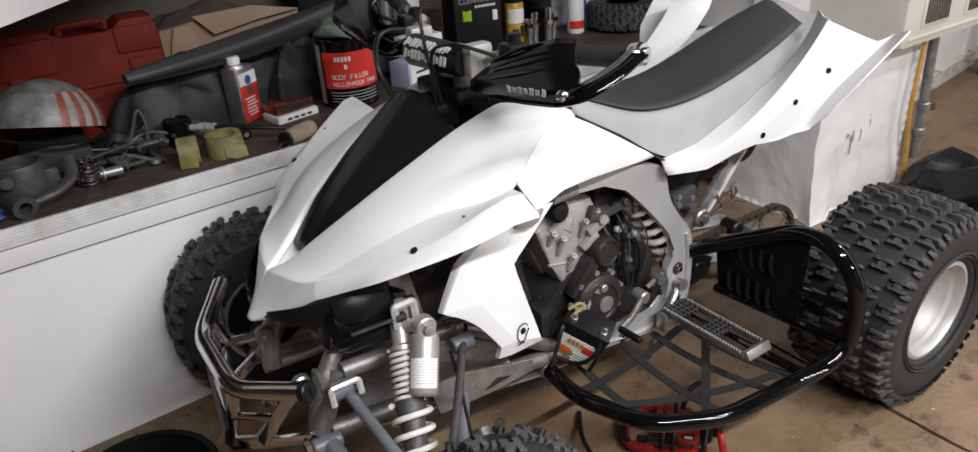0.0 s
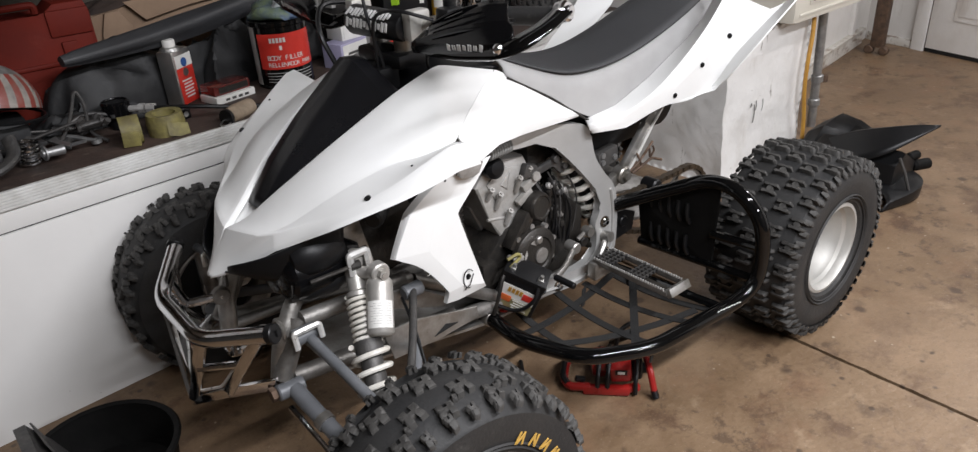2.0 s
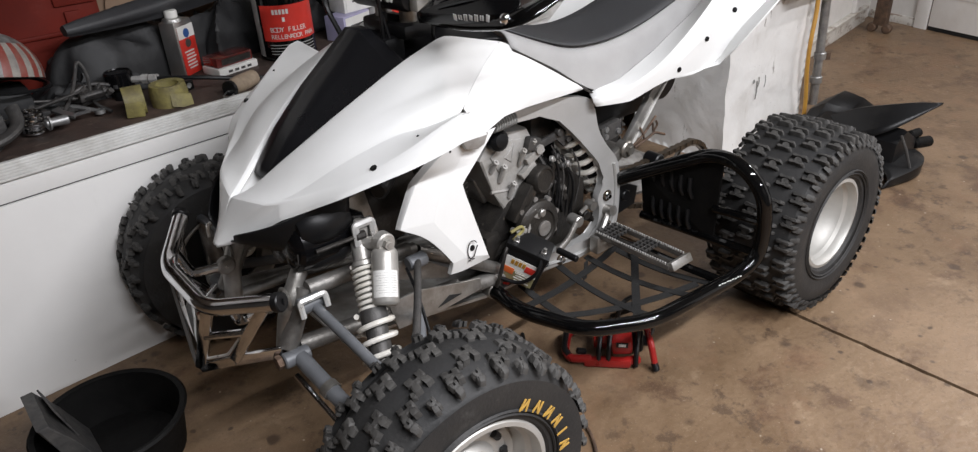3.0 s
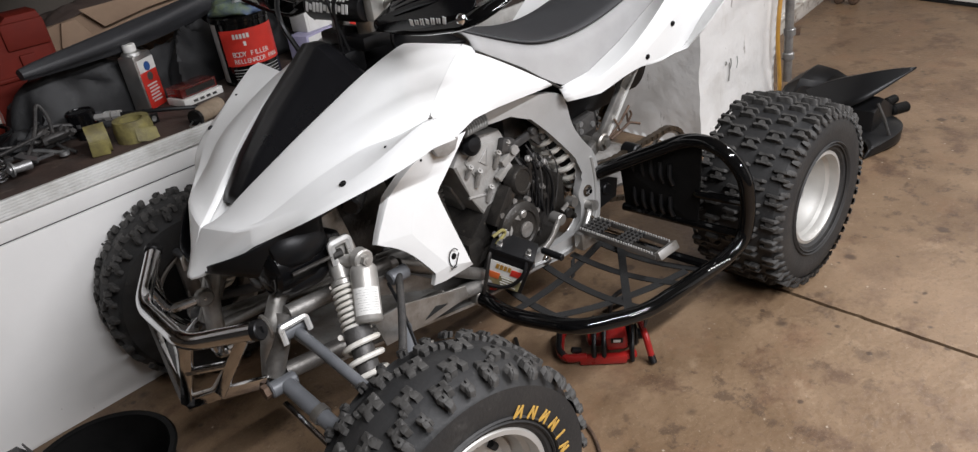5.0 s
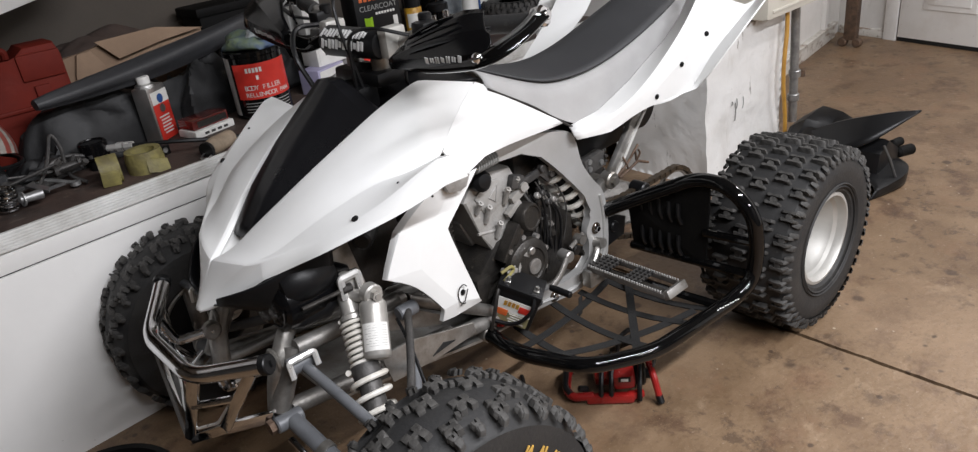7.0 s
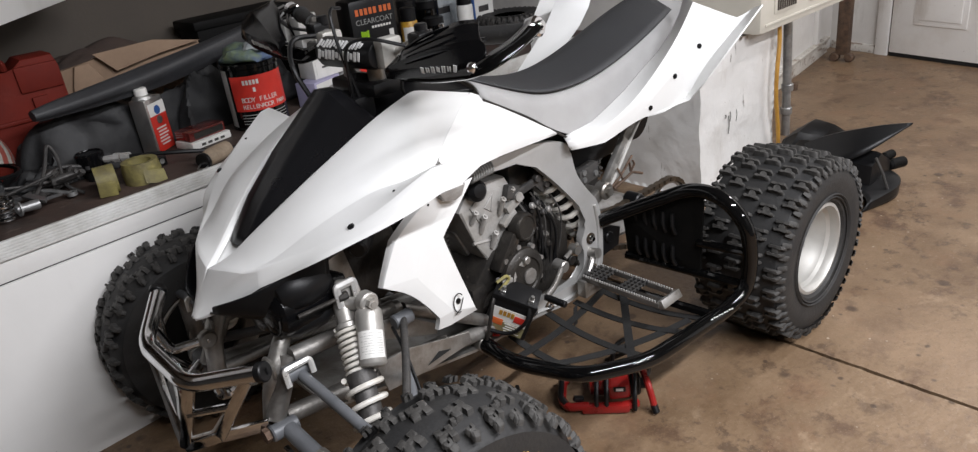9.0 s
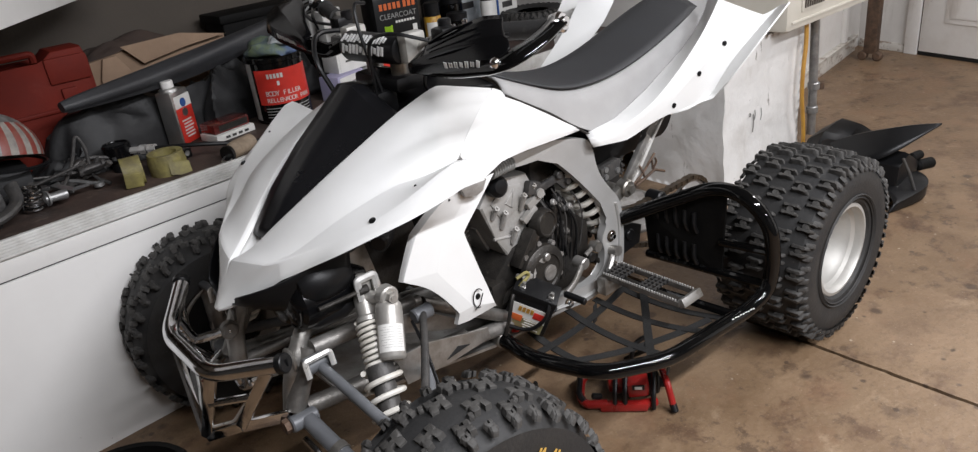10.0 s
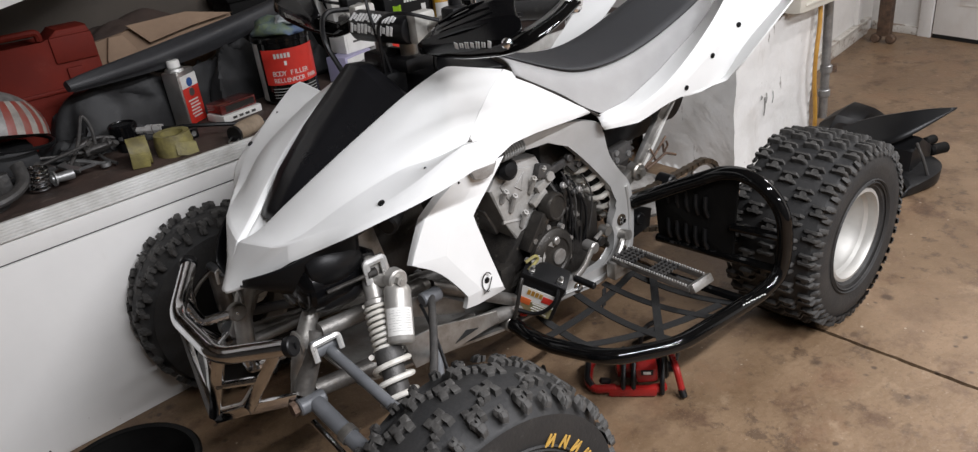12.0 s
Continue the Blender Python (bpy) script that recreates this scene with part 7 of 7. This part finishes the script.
c = spray(.583, 1.00, "yellow spray can with a black cap", "label_yellow", "black_plastic")
tp(c, "label", lambda b: band(b, math.radians(-170), math.radians(-40), .10, .15, .0334), "label_white")
tp(c, "blotch", lambda b: band(b, math.radians(-140), math.radians(-100), .03, .08, .0334, 6), "case_dark")
tp(c, "blotch", lambda b: band(b, math.radians(-90), math.radians(-60), .05, .09, .0334, 6), "case_dark")
c = spray(.90, 1.04, "white spray can with a red band", "label_white", "black_plastic")
tp(c, "label", lambda b: band(b, math.radians(-170), math.radians(-40), .02, .05, .0334), "label_red")
for x, y, r, h in ((.74, 1.05, .042, .15), (.80, 1.16, .05, .20), (.70, 1.16, .04, .22)):
    c = bench_thing("black_jar", "black screw-top jar on the workbench", "jar", x, y, group="black jars")
    tp(c, "body", lambda b: revolve(b, [(r - .004, 0), (r, .005), (r, h - .03), (r - .004, h - .026)], (0, 0, 0), (0, 0, 1), 24), "gloss_black")
    tp(c, "lid", lambda b: revolve(b, [(r * .98, 0), (r * .98, .024), (r * .9, .028), (0, .028)], (0, 0, h - .027), (0, 0, 1), 24), "black_plastic")
vice = bench_thing("bench_vice", "grey cast iron bench vice on the workbench", "vice", .185, 1.085, rz=10)
tp(vice, "base", lambda b: (revolve(b, [(.07, 0), (.07, .02), (.04, .05), (.035, .10)], (0, 0, 0), (0, 0, 1), 20), box(b, (0, -.02, .14), (.07, .16, .08), bevel=.012)), "graphite")
tp(vice, "jaw", lambda b: box(b, (-.01, -.03, .215), (.085, .045, .11), bevel=.008), "satin_alu")
tp(vice, "jaw", lambda b: box(b, (-.01, .05, .20), (.085, .05, .10), bevel=.008), "satin_alu")
tp(vice, "screw_handle", lambda b: (cyl(b, (0, -.10, .17), (0, -.06, .17), .022, n=16, rim=.004), tube(b, [(-.05, -.095, .215), (.03, -.095, .125)], .008, 8), cyl(b, (.03, -.095, .125), (.036, -.095, .118), .014, n=10)), "satin_alu")
for k in range(4):
    g = bench_thing("steel_fitting", "small bright steel fitting among jars", "fitting", .600 + .042 * k, .935 + .025 * (k % 2), rz=40 * k, group="steel fittings")
    tp(g, "barrel", lambda b: (cyl(b, (0, 0, 0), (0, 0, .118 + .012 * (k % 3)), .013, n=14, rim=.003), cyl(b, (0, 0, .085), (0, 0, .102), .018, n=6)), "chrome")
kt = bench_thing("kart_tyre", "small worn black kart tyre lying on the workbench", "tyre", 1.08, .97, rz=0)
bm, blocks = tyre_mesh(.135, .10, .065, .012, "front", 9)
for b in blocks:
    block_shape(bm, .135, *b)
bmesh.ops.rotate(bm, cent=(0, 0, 0), matrix=Matrix.Rotation(math.pi / 2, 3, "X"), verts=bm.verts)
bmesh.ops.translate(bm, vec=(0, 0, .058), verts=bm.verts)
part("tread_body", bm, ["rubber", "knob_rubber"], kt)

# ---- things on the floor ----
bucket = thing("black_tub", "black rubber tub with a rolled rim on the concrete floor", "tub", pose(-1.02, .215, 0) @ Matrix.Scale(1.12, 4))
bm = bmesh.new()
revolve(bm, [(.112, 0), (.125, .004), (.138, .095), (.139, .101), (.134, .101), (.118, .012), (0, .010)], (0, 0, 0), (0, 0, 1), 40)
part("wall", bm, "matt_black", bucket)
tp(bucket, "rim", lambda b: revolve(b, [(.134, .100), (.146, .098), (.148, .103), (.144, .108), (.134, .105), (.134, .100)], (0, 0, 0), (0, 0, 1), 40, cap=False), "matt_black")
carton = thing("folded_carton", "dusty dark grey folded carton leaning inside the black tub", "carton", pose(-1.072, .255, .0185, 0, -24, 0))
tp(carton, "panel", lambda b: prism(b, [(-.016, 0), (.016, 0), (.018, .10), (.012, .176), (-.010, .185), (-.018, .09)], -.075, .075, bevel=.004), "graphite")
tp(carton, "flap", lambda b: box(b, (.020, .02, .125), (.004, .11, .09), pose(0, 0, 0, 0, 8, 6), bevel=.001), "graphite")

tool = thing("power_tool", "red and black power tool with a loop handle", "power tool", pose(.045, -.305, 0, 0, 0, -48) @ Matrix.Scale(.88, 4))
tp(tool, "loop_handle", lambda b: tube(b, bend([(-.040, -.060, .026), (-.100, -.058, .020), (-.118, -.030, .024), (-.112, .045, .040), (-.06, .060, .060), (-.02, .03, .07)], .03), .0125, 12), "red_paint")
tp(tool, "base_rail", lambda b: (box(b, (.005, -.062, .018), (.135, .024, .028), bevel=.009), box(b, (.075, -.055, .022), (.05, .02, .022), pose(0, 0, 0, 0, 0, 18), bevel=.006)), "red_paint")
tp(tool, "motor_body", lambda b: (revolve(b, [(.020, 0), (.040, .006), (.044, .03), (.042, .085), (.034, .10), (.0, .102)], (-.040, .012, .058), (1, 0, .05), 24), box(b, (.045, -.028, .068), (.062, .062, .052), pose(0, 0, 0, 8, -6, 0), bevel=.013)), "red_paint")
tp(tool, "badge_plate", lambda b: box(b, (.046, -.0600, .078), (.034, .003, .018), pose(0, 0, 0, 8, 0, 0), bevel=.001), "black_plastic")
tp(tool, "badge", lambda b: box(b, (.046, -.0622, .078), (.020, .002, .009), pose(0, 0, 0, 8, 0, 0)), "white_ink")
for x, h in ((-.020, .060), (.008, .066), (.086, .052)):
    tp(tool, "black_band", lambda b: tube(b, bend([(x, -.066, .010), (x, -.066, h), (x + .006, -.02, h + .040), (x + .006, .04, h + .030)], .018), .007, 8), "black_plastic")
tp(tool, "grip_pad", lambda b: tube(b, bend([(-.105, -.052, .026), (-.121, -.026, .034), (-.115, .04, .050)], .02), .0095, 8), "black_plastic")
tp(tool, "trigger", lambda b: box(b, (-.070, -.045, .040), (.030, .014, .016), pose(0, 0, 0, 0, 20, 20), bevel=.004), "black_plastic")
tp(tool, "gear_case", lambda b: (cyl(b, (.070, .01, .045), (.108, .01, .045), .034, n=18, rim=.005), cyl(b, (.105, .01, .045), (.122, .01, .045), .016, n=12)), "black_plastic")
tp(tool, "front_handle", lambda b: tube(b, bend([(.085, .05, .030), (.110, .045, .095), (.125, -.045, .085), (.140, -.075, .020)], .025), .0095, 10), "red_paint")
tp(tool, "handle_tip", lambda b: cyl(b, (.137, -.069, .030), (.144, -.082, .008), .0105, n=12, rim=.003), "black_plastic")
tp(tool, "air_hose", lambda b: tube(b, bend([(.03, .02, .10), (.04, .03, .16), (.08, .06, .17), (.10, .10, .10), (.02, .16, .02)], .04), .007, 8), "black_plastic")
bm = bmesh.new()
tube(bm, bend([(-.06, -.10, .006), (-.13, -.19, .03), (-.165, -.27, .05), (-.17, -.30, .012), (-.18, -.36, .006)], .05), .006, 8)
lump("dark_hose", bm, "black_plastic", "thin dark hose lying on the concrete floor", "hose")
bm = bmesh.new()
tube(bm, bend([(-.20, -.30, .005), (-.185, -.382, .005), (-.183, -.421, .005), (-.189, -.455, .005), (-.205, -.490, .005), (-.235, -.530, .005), (-.30, -.60, .005)], .03), .0042, 8)
lump("red_cord", bm, "rust_steel", "thin reddish cord lying on the concrete floor", "cord")

# battery propped in the net
bat = thing("battery", "black battery with a colourful printed label", "battery", pose(-0.117, -0.148, 0.2467, 7.2, 23.6, -53.9))
K = .927
tp(bat, "case", lambda b: box(b, (0, 0, .055 * K), (.115 * K, .075 * K, .105 * K), bevel=.004), "black_plastic")
tp(bat, "lid", lambda b: box(b, (0, 0, .112 * K), (.117 * K, .077 * K, .018 * K), bevel=.003), "black_plastic")
tp(bat, "label", lambda b: box(b, (.0, -.0382 * K, .047 * K), (.094 * K, .001, .076 * K)), "label_white", "printed label with white top")
tp(bat, "label_lower", lambda b: box(b, (.0, -.0389 * K, .026 * K), (.094 * K, .001, .034 * K)), "label_olive")
for k in range(4):
    tp(bat, "yellow_bar", lambda b: box(b, ((-.024 + k * .0105) * K, -.0396 * K, .071 * K), (.008 * K, .001, .015 * K)), "label_yellow")
tp(bat, "red_badge", lambda b: box(b, (.028 * K, -.0397 * K, .064 * K), (.030 * K, .001, .020 * K), bevel=.0003), "label_red")
tp(bat, "orange_badge", lambda b: box(b, (-.026 * K, -.0397 * K, .040 * K), (.030 * K, .001, .020 * K), bevel=.0003), "label_orange")
for k in range(4):
    tp(bat, "print_line", lambda b: box(b, ((.014 + .004 * (k % 2)) * K, -.0397 * K, (.040 - k * .008) * K), (.040 * K, .001, .003 * K)), "label_white")
for x in (-.035, .035):
    tp(bat, "terminal", lambda b: (box(b, (x, -.018, .122 * K), (.014, .014, .010), bevel=.002), cyl(b, (x, -.018, .126 * K), (x, -.018, .138 * K), .005, n=6)), "tin")
tp(bat, "red_lead", lambda b: tube(b, bend([(-.038, -.024, .006), (-.03, -.046, .012), (-.005, -.050, .010), (-.02, -.042, -.004)], .02), .004, 8), "label_red")
tp(bat, "black_lead", lambda b: tube(b, bend([(.035, -.026, .11), (.044, -.05, .08), (.02, -.055, .025), (-.05, -.05, .012)], .03), .005, 8), "black_plastic")

# stack of black quad mudguards behind the rear wheel
pile = thing("mudguard_stack", "stack of spare black plastic mudguards on the floor", "mudguards")
sheet("top_mudguard", [
    [(1.700, -.410, .256), (1.705, -.413, .260), (1.712, -.408, .256)],
    [(1.624, -.367, .220), (1.665, -.335, .256), (1.72, -.32, .235)],
    [(1.546, -.311, .170), (1.610, -.255, .240), (1.73, -.22, .20)],
    [(1.519, -.230, .130), (1.62, -.15, .205), (1.76, -.12, .16)],
    [(1.52, -.10, .06), (1.62, -.04, .14), (1.78, .0, .08)],
], "black_plastic", pile, thick=.005, crease=((1, .75),))
sheet("lower_mudguard", [
    [(1.43, -.372, .004), (1.45, -.380, .032), (1.50, -.350, .05), (1.52, -.25, .06)],
    [(1.53, -.402, .004), (1.55, -.412, .045), (1.58, -.365, .06), (1.60, -.25, .07)],
    [(1.61, -.425, .010), (1.62, -.432, .062), (1.64, -.375, .07), (1.65, -.25, .08)],
    [(1.70, -.398, .010), (1.70, -.394, .064), (1.69, -.345, .07), (1.70, -.24, .08)],
    [(1.77, -.31, .004), (1.765, -.308, .055), (1.72, -.28, .06), (1.75, -.20, .06)],
], "black_plastic", pile, thick=.005, crease=((1, .7),))
sheet("crumpled_flap", [
    [(1.66, .10, .004), (1.74, .09, .11), (1.86, .09, .12), (2.00, .07, .02)],
    [(1.66, .03, .08), (1.75, .03, .150), (1.90, .03, .165), (2.04, .0, .03)],
    [(1.70, -.05, .10), (1.80, -.05, .12), (1.86, -.07, .165), (2.00, -.09, .02)],
    [(1.74, -.15, .09), (1.79, -.16, .165), (1.83, -.17, .13), (1.92, -.17, .01)],
], "black_plastic", pile, thick=.004, crease=((1, .9), (2, .9)), crease_u=((1, .8), (2, .6)))
# added black filler for the dark hollow under the mudguards
tp(pile, "hollow_filler", lambda b: prism(b, [(1.54, .0), (1.74, .0), (1.74, .10), (1.64, .16), (1.56, .13)], -.345, -.02, bevel=.02), "black_plastic")
tp(pile, "strap", lambda b: tube(b, [(1.575, -.345, .16), (1.570, -.375, .11), (1.568, -.400, .05)], .004, 6, flat=1.4), "graphite", "worn dark strap")
tp(pile, "rubber_mount", lambda b: (cyl(b, (1.74, -.335, .075), (1.82, -.362, .070), .021, n=18, rim=.008), cyl(b, (1.72, -.32, .11), (1.775, -.334, .112), .017, n=14, rim=.006)), "matt_black")
